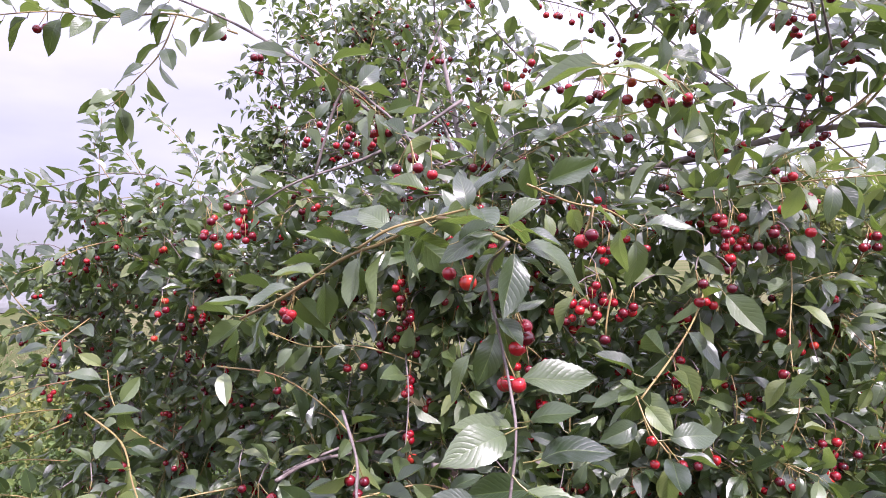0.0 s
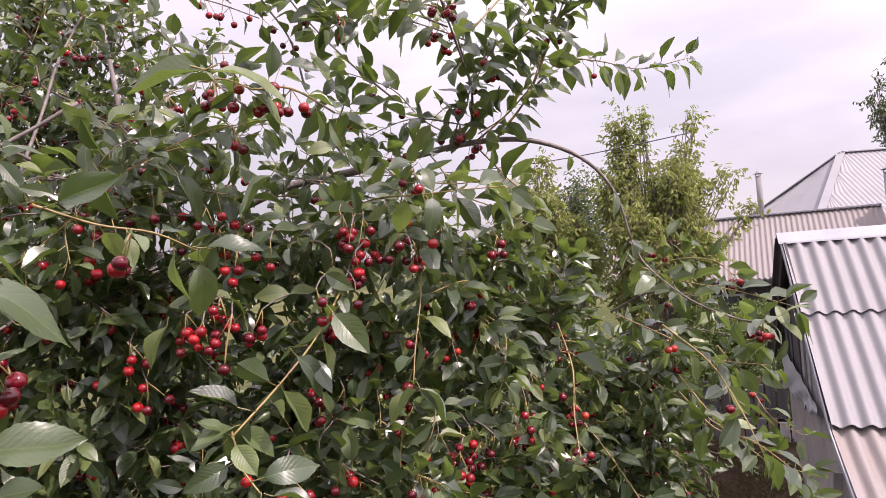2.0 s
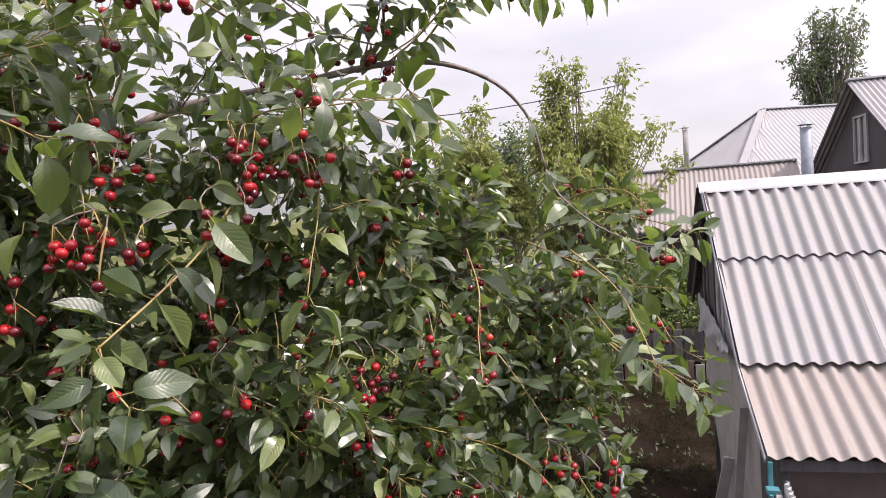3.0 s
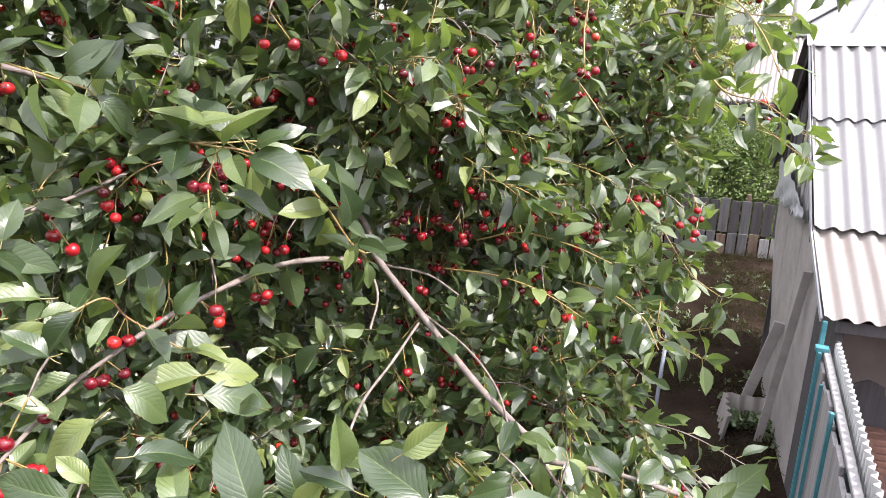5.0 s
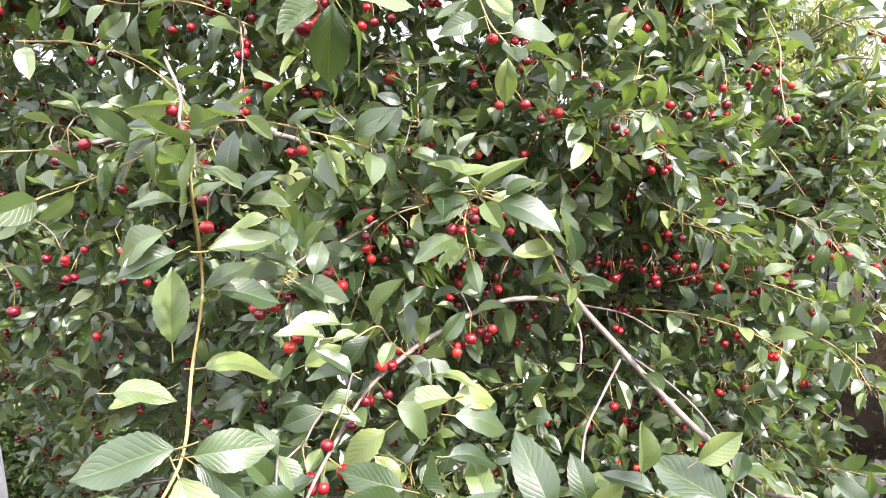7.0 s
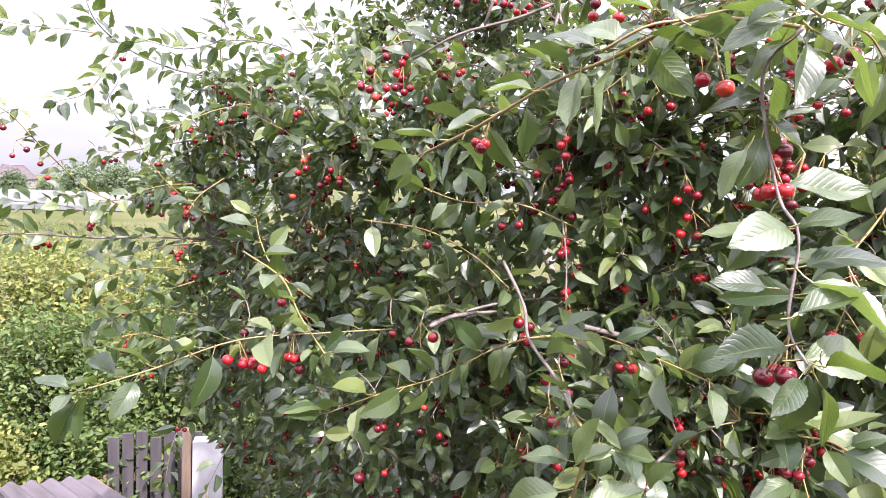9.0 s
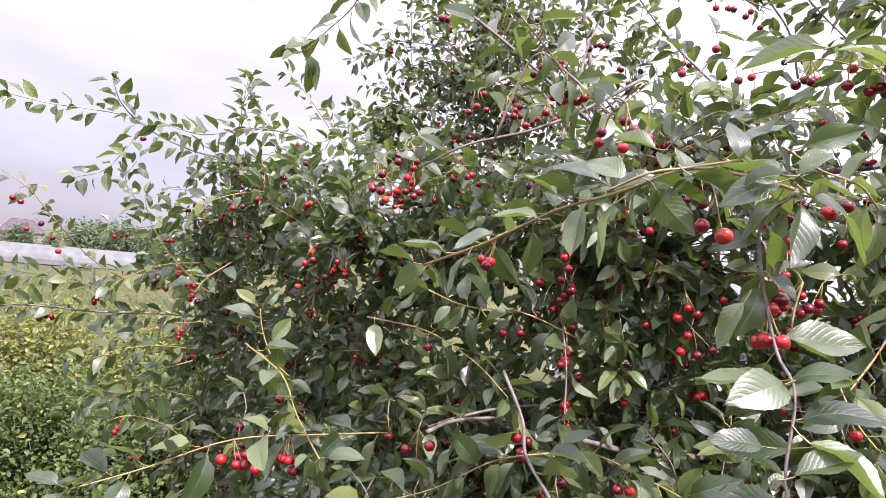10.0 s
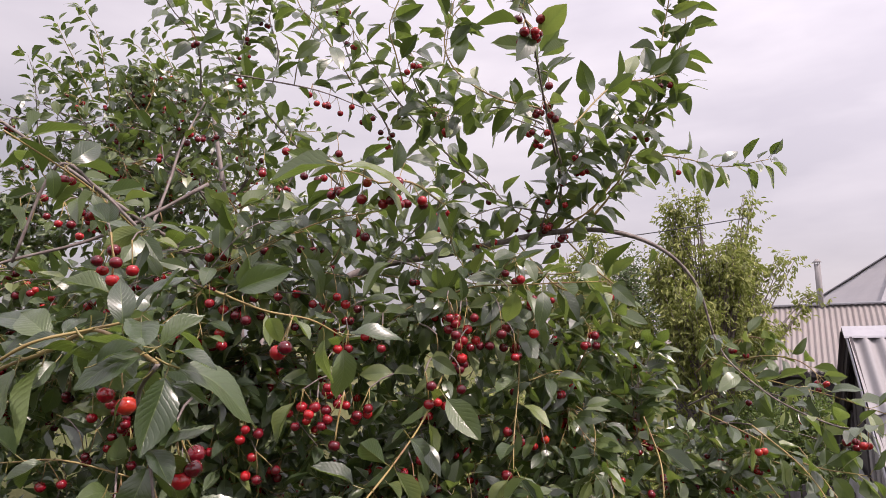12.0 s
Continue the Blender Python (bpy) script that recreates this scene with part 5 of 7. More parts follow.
leaves_at([(-0.196, 1.040, 2.662, -0.233, 1.012, 2.715), (-0.154, 1.040, 2.681, -0.203, 1.041, 2.699), (-0.211, 1.040, 2.638, -0.238, 1.024, 2.585), (-0.159, 1.040, 2.666, -0.187, 1.037, 2.615), (-0.136, 1.040, 2.672, -0.159, 1.034, 2.619), (-0.137, 1.020, 2.641, -0.119, 1.007, 2.608), (-0.260, 1.050, 2.617, -0.302, 1.070, 2.649), (-0.065, 1.050, 2.700, -0.021, 1.030, 2.735), (-0.039, 1.060, 2.697, 0.001, 1.051, 2.664), (0.017, 1.080, 2.676, 0.051, 1.060, 2.720), (0.070, 1.100, 2.646, 0.105, 1.102, 2.600), (0.131, 1.120, 2.634, 0.155, 1.104, 2.687)])
cherries_at([(0.0, 0.66, 2.2), (0.01, 0.66, 2.24), (0.02, 0.68, 2.23), (0.03, 0.66, 2.23), (0.04, 0.67, 2.25), (0.03, 0.65, 2.21), (0.04, 0.67, 2.19)])
cherries_at([(0.04, 0.73, 3.03), (0.06, 0.72, 3.02), (0.11, 0.72, 2.95), (0.12, 0.72, 2.96), (0.12, 0.74, 2.97)])
cherries_at([(-0.43, 1.33, 3.17), (-0.45, 1.33, 3.09), (-0.4, 1.34, 3.16), (-0.41, 1.33, 3.11), (-0.4, 1.34, 3.13), (-0.38, 1.33, 3.11), (-0.43, 1.34, 3.11), (-0.39, 1.32, 3.1), (-0.38, 1.35, 3.14), (-0.48, 1.33, 3.11), (-0.41, 1.34, 3.14), (-0.46, 1.32, 3.14)])
cherries_at([(-0.28, 1.54, 3.34), (-0.32, 1.53, 3.33), (-0.21, 1.53, 3.35), (-0.17, 1.55, 3.32), (-0.22, 1.55, 3.37), (-0.2, 1.54, 3.33), (-0.25, 1.56, 3.38), (-0.29, 1.55, 3.38)])
cherries_at([(0.23, 1.15, 2.97), (0.25, 1.14, 2.97), (0.27, 1.14, 2.95), (0.28, 1.13, 2.91), (0.27, 1.14, 3), (0.3, 1.15, 2.97), (0.22, 1.15, 2.94), (0.43, 1.09, 3), (0.43, 1.11, 2.97), (0.48, 1.16, 3.11), (0.46, 1.17, 3.04), (0.57, 1.15, 3.08), (0.59, 1.16, 3.12)])
cherries_at([(0.59, 1.14, 3.04), (0.63, 1.15, 3.08), (0.49, 1.13, 2.99), (0.32, 1.09, 3.3), (0.38, 1.09, 3.33), (0.33, 1.1, 3.33), (-0.12, 1.3, 2.88), (-0.09, 1.31, 2.9), (-0.07, 1.31, 2.93), (-0.12, 1.32, 2.95), (0.39, 1.1, 2.71), (0.35, 1.11, 2.71)])
cherries_at([(0.27, 0.94, 2.38), (0.1, 0.82, 2.32), (0.07, 0.79, 2.31), (0.05, 0.75, 2.29), (0.02, 0.7, 2.27), (0.05, 0.67, 2.24), (0.06, 0.68, 2.24), (0.06, 0.69, 2.24), (-0.03, 0.98, 2.43), (-0.01, 0.99, 2.43), (0.07, 1.05, 2.46), (0.09, 1.05, 2.44), (-0, 1.03, 2.44)])
cherries_at([(0.13, 1.08, 2.51), (0.2, 1.12, 2.49), (0.13, 1.09, 2.49), (0.74, 1.32, 2.45), (0.6, 1.31, 2.4), (0.63, 1.29, 2.37), (0.67, 1.31, 2.4), (0.71, 1.28, 2.37), (0.76, 1.29, 2.41), (0.79, 1.28, 2.39), (0.8, 1.27, 2.37), (0.92, 1.24, 2.38), (0.83, 1.25, 2.35), (0.85, 1.19, 2.26)])
cherries_at([(0.02, 0.96, 2.45), (-0, 0.95, 2.44), (-0.02, 0.95, 2.43), (0.04, 0.96, 2.45), (0.03, 0.93, 2.4), (0.02, 0.92, 2.39), (0, 0.72, 2.26), (0.03, 0.68, 2.23), (0.05, 0.68, 2.24), (0.02, 0.65, 2.22), (0, 0.64, 2.22), (0.06, 0.83, 2.16), (0.09, 0.86, 2.12), (0.38, 0.75, 2.11)])
cherries_at([(-0.49, 1.36, 3.12), (-0.44, 1.36, 3.19), (-0.47, 1.36, 3.15), (-0.41, 1.37, 3.15), (-0.41, 1.37, 3.12), (-0.47, 1.36, 3.11), (-0.4, 1.37, 3.18), (-0.08, 1.24, 3), (-0.07, 1.24, 3.01), (-0.12, 1.29, 2.89), (-0.08, 1.29, 2.92), (-0.06, 1.29, 2.94), (0.08, 1.27, 2.89)])
cherries_at([(-0.09, 1.01, 2.63), (-0.06, 0.98, 2.62), (-0.08, 0.94, 2.59), (-0.07, 0.9, 2.56), (-0.3, 1.11, 2.63), (-0.32, 1.11, 2.65), (-0.28, 1.11, 2.66), (-0.57, 1.08, 2.59), (-0.53, 1.1, 2.61), (-0.51, 1.1, 2.59), (-0.39, 1.07, 2.42), (-0.38, 1.25, 2.63)])
cherries_at([(0.34, 1.85, 4.01), (0.35, 1.87, 3.97), (0.37, 1.85, 4.01), (0.26, 1.81, 3.74), (0.28, 1.82, 3.72), (0.31, 1.82, 3.72), (0.38, 1.86, 3.73), (0.41, 1.87, 3.69), (0.44, 1.86, 3.7), (0.61, 1.12, 3.65), (0.65, 1.11, 3.65), (0.73, 1.27, 3.59), (1.22, 1.57, 3.5)])
cherries_at([(0.86, 1.3, 2.39), (0.88, 1.31, 2.38), (0.91, 1.29, 2.42), (0.85, 1.32, 2.42), (0.88, 1.32, 2.39), (0.91, 1.24, 2.39), (0.87, 1.3, 2.41), (0.88, 1.24, 2.42), (0.86, 1.28, 2.41), (0.84, 1.33, 2.41), (0.88, 1.37, 2.39), (0.84, 1.32, 2.42)])
cherries_at([(1.01, 1.3, 2.36), (0.92, 1.3, 2.37), (0.94, 1.31, 2.36), (0.97, 1.26, 2.36), (0.99, 1.25, 2.35), (0.99, 1.26, 2.38), (0.97, 1.25, 2.36), (0.96, 1.26, 2.37), (0.92, 1.27, 2.33), (0.99, 1.25, 2.35), (0.98, 1.27, 2.35), (0.93, 1.32, 2.35)])
cherries_at([(0.74, 1.35, 2.36), (0.71, 1.27, 2.36), (0.72, 1.35, 2.42), (0.71, 1.3, 2.35), (0.64, 1.3, 2.37), (0.68, 1.35, 2.38), (0.68, 1.27, 2.39), (0.76, 1.3, 2.38), (0.73, 1.32, 2.38)])
cherries_at([(1.09, 1.32, 2.42), (1.13, 1.27, 2.42), (1.12, 1.29, 2.41), (1.12, 1.33, 2.42), (1.17, 1.37, 2.4), (1.13, 1.27, 2.4), (1.07, 1.3, 2.39), (1.12, 1.31, 2.39), (1.15, 1.34, 2.41)])
cherries_at([(1.24, 1.28, 2.4), (1.23, 1.28, 2.38), (1.22, 1.26, 2.34), (1.21, 1.24, 2.36), (1.25, 1.28, 2.38), (1.17, 1.24, 2.38)])
cherries_at([(0.87, 0.72, 2.1), (0.86, 0.67, 2.13), (0.86, 0.72, 2.1), (0.83, 0.7, 2.12), (0.85, 0.72, 2.12), (0.89, 0.69, 2.12)])
cherries_at([(0.7, 0.76, 2.11), (0.65, 0.77, 2.09), (0.69, 0.78, 2.1), (0.65, 0.76, 2.12), (0.66, 0.8, 2.13), (0.66, 0.78, 2.09), (0.67, 0.79, 2.09), (0.61, 0.77, 2.09)])
cherries_at([(0.6, 0.78, 2.06), (0.56, 0.75, 2.04), (0.57, 0.8, 2.03), (0.59, 0.78, 2.08), (0.63, 0.8, 2.06), (0.59, 0.75, 2.07)])
cherries_at([(0.34, 1.18, 2.96), (0.27, 1.18, 2.99), (0.29, 1.19, 2.98), (0.32, 1.17, 2.95), (0.32, 1.2, 2.94), (0.26, 1.21, 3.01), (0.29, 1.2, 2.97), (0.28, 1.24, 2.98), (0.24, 1.22, 2.94), (0.34, 1.19, 2.95), (0.24, 1.13, 2.96), (0.27, 1.18, 2.96), (0.26, 1.14, 2.94), (0.29, 1.18, 2.97)])
cherries_at([(0.16, 1.21, 2.85), (0.19, 1.23, 2.86), (0.14, 1.22, 2.93), (0.21, 1.26, 2.95), (0.14, 1.25, 2.85), (0.13, 1.25, 2.91), (0.16, 1.24, 2.92), (0.15, 1.25, 2.88)])
cherries_at([(0.52, 1.19, 3.09), (0.48, 1.17, 3.09), (0.48, 1.12, 3.08), (0.56, 1.19, 3.06), (0.5, 1.18, 3.06), (0.5, 1.16, 3.04), (0.53, 1.18, 3.11), (0.49, 1.16, 3.1)])
cherries_at([(0.25, 1.25, 3.14), (0.22, 1.28, 3.1), (0.29, 1.21, 3.15), (0.27, 1.32, 3.14), (0.27, 1.29, 3.1), (0.28, 1.27, 3.12), (0.29, 1.32, 3.09), (0.31, 1.27, 3.14), (0.33, 1.25, 3.13), (0.32, 1.29, 3.11)])
cherries_at([(0.5, 1.19, 3.11), (0.6, 1.21, 3.09), (0.64, 1.28, 3.05), (0.51, 1.22, 3.1), (0.55, 1.24, 3.07), (0.61, 1.18, 3.04), (0.54, 1.21, 3.07), (0.63, 1.26, 3.05), (0.51, 1.26, 3.11)])
cherries_at([(0.71, 1.26, 2.68), (0.72, 1.25, 2.66), (0.73, 1.27, 2.6), (0.69, 1.24, 2.64), (0.67, 1.22, 2.71), (0.73, 1.22, 2.69), (0.69, 1.23, 2.68)])
cherries_at([(0.82, 1.31, 2.71), (0.81, 1.3, 2.71), (0.82, 1.26, 2.74), (0.83, 1.26, 2.71), (0.83, 1.35, 2.69), (0.83, 1.29, 2.67)])
cherries_at([(0.24, 1.52, 3.44), (0.15, 1.52, 3.45), (0.15, 1.51, 3.44), (0.3, 1.49, 3.4), (0.31, 1.43, 3.47), (0.28, 1.45, 3.42), (0.27, 1.51, 3.43), (0.2, 1.43, 3.47)])
cherries_at([(0.12, 1.21, 3.12), (0.1, 1.19, 3.1), (0.1, 1.21, 3.07), (0.1, 1.17, 3.09), (0.19, 1.2, 3.15), (0.08, 1.2, 3.14), (0.16, 1.27, 3.12), (0.15, 1.23, 3.15), (0.1, 1.23, 3.13), (0.14, 1.17, 3.11)])
cherries_at([(0.31, 1.28, 3.07), (0.31, 1.23, 3.06), (0.34, 1.22, 3.08), (0.31, 1.22, 3.06), (0.29, 1.19, 3.06), (0.36, 1.16, 3.06), (0.3, 1.22, 3.04), (0.31, 1.27, 3.11)])
cherries_at([(-0.02, 0.99, 3.2), (0.01, 0.96, 3.17), (-0.05, 1.06, 3.18), (-0.02, 0.99, 3.16), (-0.01, 0.96, 3.18), (-0.05, 1.03, 3.19)])
cherries_at([(-0.21, 1.46, 3.31), (-0.2, 1.49, 3.34), (-0.16, 1.51, 3.32), (-0.14, 1.45, 3.32), (-0.18, 1.41, 3.28), (-0.29, 1.43, 3.32), (-0.23, 1.45, 3.31), (-0.21, 1.49, 3.33), (-0.12, 1.43, 3.3)])
cherries_at([(-0.07, 1.23, 2.98), (-0.05, 1.31, 2.9), (-0.05, 1.3, 2.87), (-0.07, 1.32, 2.91), (-0.07, 1.36, 2.99), (-0.08, 1.31, 2.96), (-0.07, 1.36, 2.92), (-0.06, 1.3, 2.95)])
cherries_at([(-0.65, 1.6, 2.91), (-0.7, 1.62, 2.97), (-0.65, 1.65, 2.92), (-0.7, 1.58, 2.94), (-0.6, 1.6, 2.92), (-0.64, 1.63, 2.93), (-0.63, 1.62, 2.95), (-0.68, 1.58, 2.95), (-0.61, 1.63, 2.93), (-0.72, 1.6, 2.88)])
cherries_at([(-0.68, 1.3, 2.53), (-0.68, 1.25, 2.61), (-0.69, 1.3, 2.56), (-0.67, 1.23, 2.56), (-0.65, 1.29, 2.57), (-0.67, 1.27, 2.55)])
cherries_at([(0.32, 1.28, 2.41), (0.36, 1.27, 2.36), (0.34, 1.25, 2.37), (0.37, 1.21, 2.38), (0.34, 1.26, 2.4), (0.31, 1.27, 2.38), (0.38, 1.27, 2.39), (0.33, 1.25, 2.39), (0.36, 1.3, 2.42), (0.29, 1.3, 2.41), (0.36, 1.3, 2.41), (0.34, 1.28, 2.4), (0.35, 1.27, 2.41), (0.4, 1.27, 2.43)])
cherries_at([(0.43, 1.25, 2.82), (0.48, 1.28, 2.8), (0.43, 1.27, 2.78), (0.42, 1.29, 2.83), (0.45, 1.29, 2.85), (0.45, 1.28, 2.79), (0.47, 1.26, 2.78), (0.45, 1.32, 2.8), (0.43, 1.24, 2.79)])
cherries_at([(0.7, 1.25, 2.66), (0.67, 1.22, 2.66), (0.7, 1.23, 2.71), (0.62, 1.22, 2.64), (0.67, 1.26, 2.67), (0.66, 1.24, 2.69), (0.68, 1.2, 2.66), (0.62, 1.26, 2.69), (0.65, 1.23, 2.68), (0.68, 1.27, 2.64)])
cherries_at([(-0.42, 1.33, 2.41), (-0.34, 1.39, 2.39), (-0.3, 1.4, 2.38), (-0.33, 1.37, 2.45), (-0.41, 1.34, 2.41), (-0.45, 1.33, 2.45), (-0.41, 1.31, 2.45), (-0.39, 1.35, 2.46), (-0.44, 1.38, 2.43)])
cherries_at([(-0.12, 1.35, 3.03), (-0.14, 1.41, 3.03), (-0.1, 1.45, 3.05), (-0.11, 1.42, 3.02), (-0.09, 1.4, 3.04), (-0.09, 1.39, 3.06), (-0.08, 1.44, 3.04)])
shoot([(0.24, 0.98, 2.59), (0.28, 1, 2.58), (0.32, 1.02, 2.57), (0.37, 1.05, 2.54), (0.42, 1.08, 2.49), (0.47, 1.12, 2.41), (0.5, 1.16, 2.38)], 1.4, 2.4, "green", 6, 0.07, 1)
shoot([(0.28, 1, 2.57), (0.27, 0.98, 2.54), (0.27, 0.95, 2.51)], 1.3, 1.0, "green", 8, 0.06, 1)
leaves_at([(0.290, 0.980, 2.590, 0.240, 0.940, 2.650), (0.290, 0.980, 2.580, 0.350, 0.960, 2.640), (0.260, 0.980, 2.590, 0.220, 0.950, 2.610), (0.250, 0.980, 2.580, 0.220, 0.960, 2.630), (0.270, 0.980, 2.570, 0.210, 0.960, 2.550), (0.300, 0.980, 2.570, 0.310, 0.930, 2.540), (0.320, 0.980, 2.570, 0.390, 0.920, 2.560), (0.290, 0.980, 2.520, 0.350, 0.980, 2.490), (0.260, 0.980, 2.520, 0.200, 0.940, 2.520), (0.270, 0.980, 2.510, 0.250, 0.940, 2.490), (0.390, 1.060, 2.580, 0.420, 1.070, 2.600), (0.330, 0.980, 2.570, 0.340, 0.950, 2.540)])
leaves_at([(0.450, 1.060, 2.480, 0.440, 1.060, 2.550), (0.430, 1.060, 2.480, 0.360, 1.030, 2.490), (0.420, 1.060, 2.480, 0.390, 1.040, 2.440), (0.460, 1.060, 2.450, 0.460, 1.010, 2.510), (0.450, 1.060, 2.460, 0.480, 1.040, 2.440), (0.460, 1.060, 2.420, 0.430, 1.060, 2.450), (0.460, 1.060, 2.420, 0.450, 1.040, 2.390), (0.480, 1.060, 2.440, 0.520, 1.050, 2.400), (0.370, 1.060, 2.530, 0.380, 1.050, 2.510), (0.240, 0.980, 2.590, 0.230, 0.920, 2.560), (0.400, 1.060, 2.510, 0.420, 1.050, 2.550), (0.330, 0.980, 2.580, 0.360, 0.960, 2.610)])
cherries_at([(0.59, 1.33, 2.39), (0.62, 1.36, 2.4), (0.63, 1.34, 2.37), (0.64, 1.33, 2.36), (0.64, 1.35, 2.39), (0.67, 1.36, 2.36), (0.67, 1.34, 2.39), (0.7, 1.37, 2.37), (0.61, 1.36, 2.35)])
cherries_at([(0.78, 1.34, 2.4), (0.79, 1.33, 2.37), (0.81, 1.35, 2.38), (0.82, 1.33, 2.35), (0.84, 1.35, 2.36), (0.85, 1.36, 2.34), (0.75, 1.35, 2.35), (0.78, 1.37, 2.37), (0.81, 1.34, 2.34)])
cherries_at([(0.28, 1.28, 2.37), (0.29, 1.28, 2.35), (0.31, 1.31, 2.35), (0.31, 1.3, 2.33), (0.36, 1.33, 2.4), (0.35, 1.32, 2.38), (0.38, 1.2, 2.52), (0.39, 1.2, 2.49), (0.37, 1.21, 2.49)])
cherries_at([(0.36, 1.45, 2.27), (0.39, 1.46, 2.24), (0.41, 1.44, 2.27), (0.42, 1.43, 2.23), (0.45, 1.45, 2.25), (0.39, 1.42, 2.21), (0.36, 1.43, 2.23), (0.46, 1.42, 2.2), (0.49, 1.44, 2.23), (0.51, 1.45, 2.25), (0.46, 1.46, 2.27), (0.42, 1.46, 2.3), (0.48, 1.45, 2.33), (0.5, 1.42, 2.38), (0.48, 1.42, 2.36), (0.52, 1.43, 2.39), (0.34, 1.4, 2.21)])
cherries_at([(0.81, 1.3, 2.26), (0.85, 1.3, 2.24), (0.84, 1.31, 2.22), (0.9, 1.32, 2.26), (0.91, 1.3, 2.23), (0.89, 1.31, 2.21), (0.87, 1.33, 2.32), (0.89, 1.34, 2.33), (0.93, 1.34, 2.31)])


# leaves, the nearest as pieces of their own
LEAF_FORMS = ((0.235, 0.45, 0.18, 0.0, 0.1), (0.26, 0.75, 0.06, 0.6, 0.3), (0.285, 0.3, 0.34, -0.7, 0.15), (0.245, 1.0, 0.12, 0.35, 0.35), (0.265, 0.2, 0.45, -0.3, 0.0), (0.225, 1.25, 0.02, -0.5, 0.2))
CHERRY_LEAF = [leaf_template(22, w, fold, curl, 0.0055, 0.24, twist, sag=sag) for w, fold, curl, twist, sag in LEAF_FORMS]
FILL_LEAF = [leaf_template(5, w, fold, curl, 0.0, 0.22, twist, half=True) for w, fold, curl, twist, sag in LEAF_FORMS]
DEEP_LEAF = [leaf_template(4, w, fold, curl, 0.0, 0.0, twist, half=True) for w, fold, curl, twist, sag in LEAF_FORMS]
LEAVES = [(b - TREE_BASE, a, n, s) for b, a, n, s in LEAVES]
LEAVES.sort(key=lambda c: c[0].y)
leaf_meshes = [mesh_of("leaf", v, f, M_LEAF, True, u) for v, f, u in CHERRY_LEAF]
for i, (b, a, n, s) in enumerate(LEAVES[:300]):
    ob = new("leaf", leaf_meshes[i % len(leaf_meshes)])
    ob.parent = cherry_tree
    ob.matrix_basis = leaf_matrix(b, a, n, s)
deep = next(i for i, q in enumerate(LEAVES) if q[0].y > 1.7 - TREE_BASE.y)
under(leaf_mass("foliage", LEAVES[300:deep], FILL_LEAF, M_LEAF), cherry_tree, "dense glossy dark green cherry leaves", "stuff")
under(leaf_mass("inner_foliage", LEAVES[deep:], DEEP_LEAF, M_LEAF), cherry_tree, "dark green cherry leaves deep in the crown", "stuff")
for kind, pile in WOOD.items():
    ob = new("twig_mass" if kind == "bark" else "young_twig_mass", mesh_of("twigs", [Vector(q) - TREE_BASE for q in pile.v], pile.f, M_BARK if kind == "bark" else M_SHOOT, True))
    under(ob, cherry_tree, kind="stuff")


def cherry_shape(around=14, up=9):
    bm = bmesh.new()
    bmesh.ops.create_uvsphere(bm, u_segments=around, v_segments=up, radius=1)
    for v in bm.verts:
        r = math.hypot(v.co.x, v.co.y)
        if v.co.z > 0:
            v.co.z -= 0.28 * math.exp(-(r / 0.35) ** 2)
        v.co.z *= 0.95
        v.co.x *= 1.03
    return bm


bm = cherry_shape()
cherry_mesh = bpy.data.meshes.new("cherry")
bm.to_mesh(cherry_mesh)
bm.free()
cherry_mesh.materials.append(M_CHERRY)
cherry_mesh.polygons.foreach_set("use_smooth", [True] * len(cherry_mesh.polygons))
sv, sf = tube(smooth_path([(0, 0, 0), (0.03, 0, 0.35), (0.02, 0, 0.7), (0, 0, 1)], 2), 0.022, 0.03, 4)
stalk_mesh = mesh_of("stalk", sv, sf, M_SHOOT, True)
CHERRIES.sort(key=lambda c: c[0].y)
rest, stalks = Pile(), Pile()
bm = cherry_shape(8, 6)
cv = [v.co.copy() for v in bm.verts]
cf = [tuple(v.index for v in p.verts) for p in bm.faces]
bm.free()
for i, (c, top, r) in enumerate(CHERRIES):
    way = top - c
    q = way.to_track_quat("Z", "Y")
    foot = c + q @ Vector((0, 0, r * 0.68))
    if i < 300:
        ob = new("cherry", cherry_mesh)
        ob.parent = cherry_tree
        ob.matrix_basis = Matrix.Translation(c - TREE_BASE) @ q.to_matrix().to_4x4() @ Matrix.Diagonal((r, r, r, 1))
        st = new("stalk", stalk_mesh)
        st.parent = ob
        ln = (top - foot).length / r
        st.matrix_basis = Matrix.Translation((0, 0, 0.68)) @ Matrix.Diagonal((ln, ln, ln, 1))
    else:
        rest.add([c - TREE_BASE + q @ (v * r) for v in cv], cf)
        stalks.add(*tube([foot - TREE_BASE, foot.lerp(top, 0.5) - TREE_BASE + Vector((0.001, 0, 0)), top - TREE_BASE], 0.0008, 0.001, 3))
if rest.v:
    under(new("cherry_mass", mesh_of("cherries", rest.v, rest.f, M_CHERRY, True)), cherry_tree, "ripe red cherries deeper in the crown", "stuff")
    under(new("stalk_mass", mesh_of("cherry_stalks", stalks.v, stalks.f, M_SHOOT, True)), cherry_tree, kind="stuff")


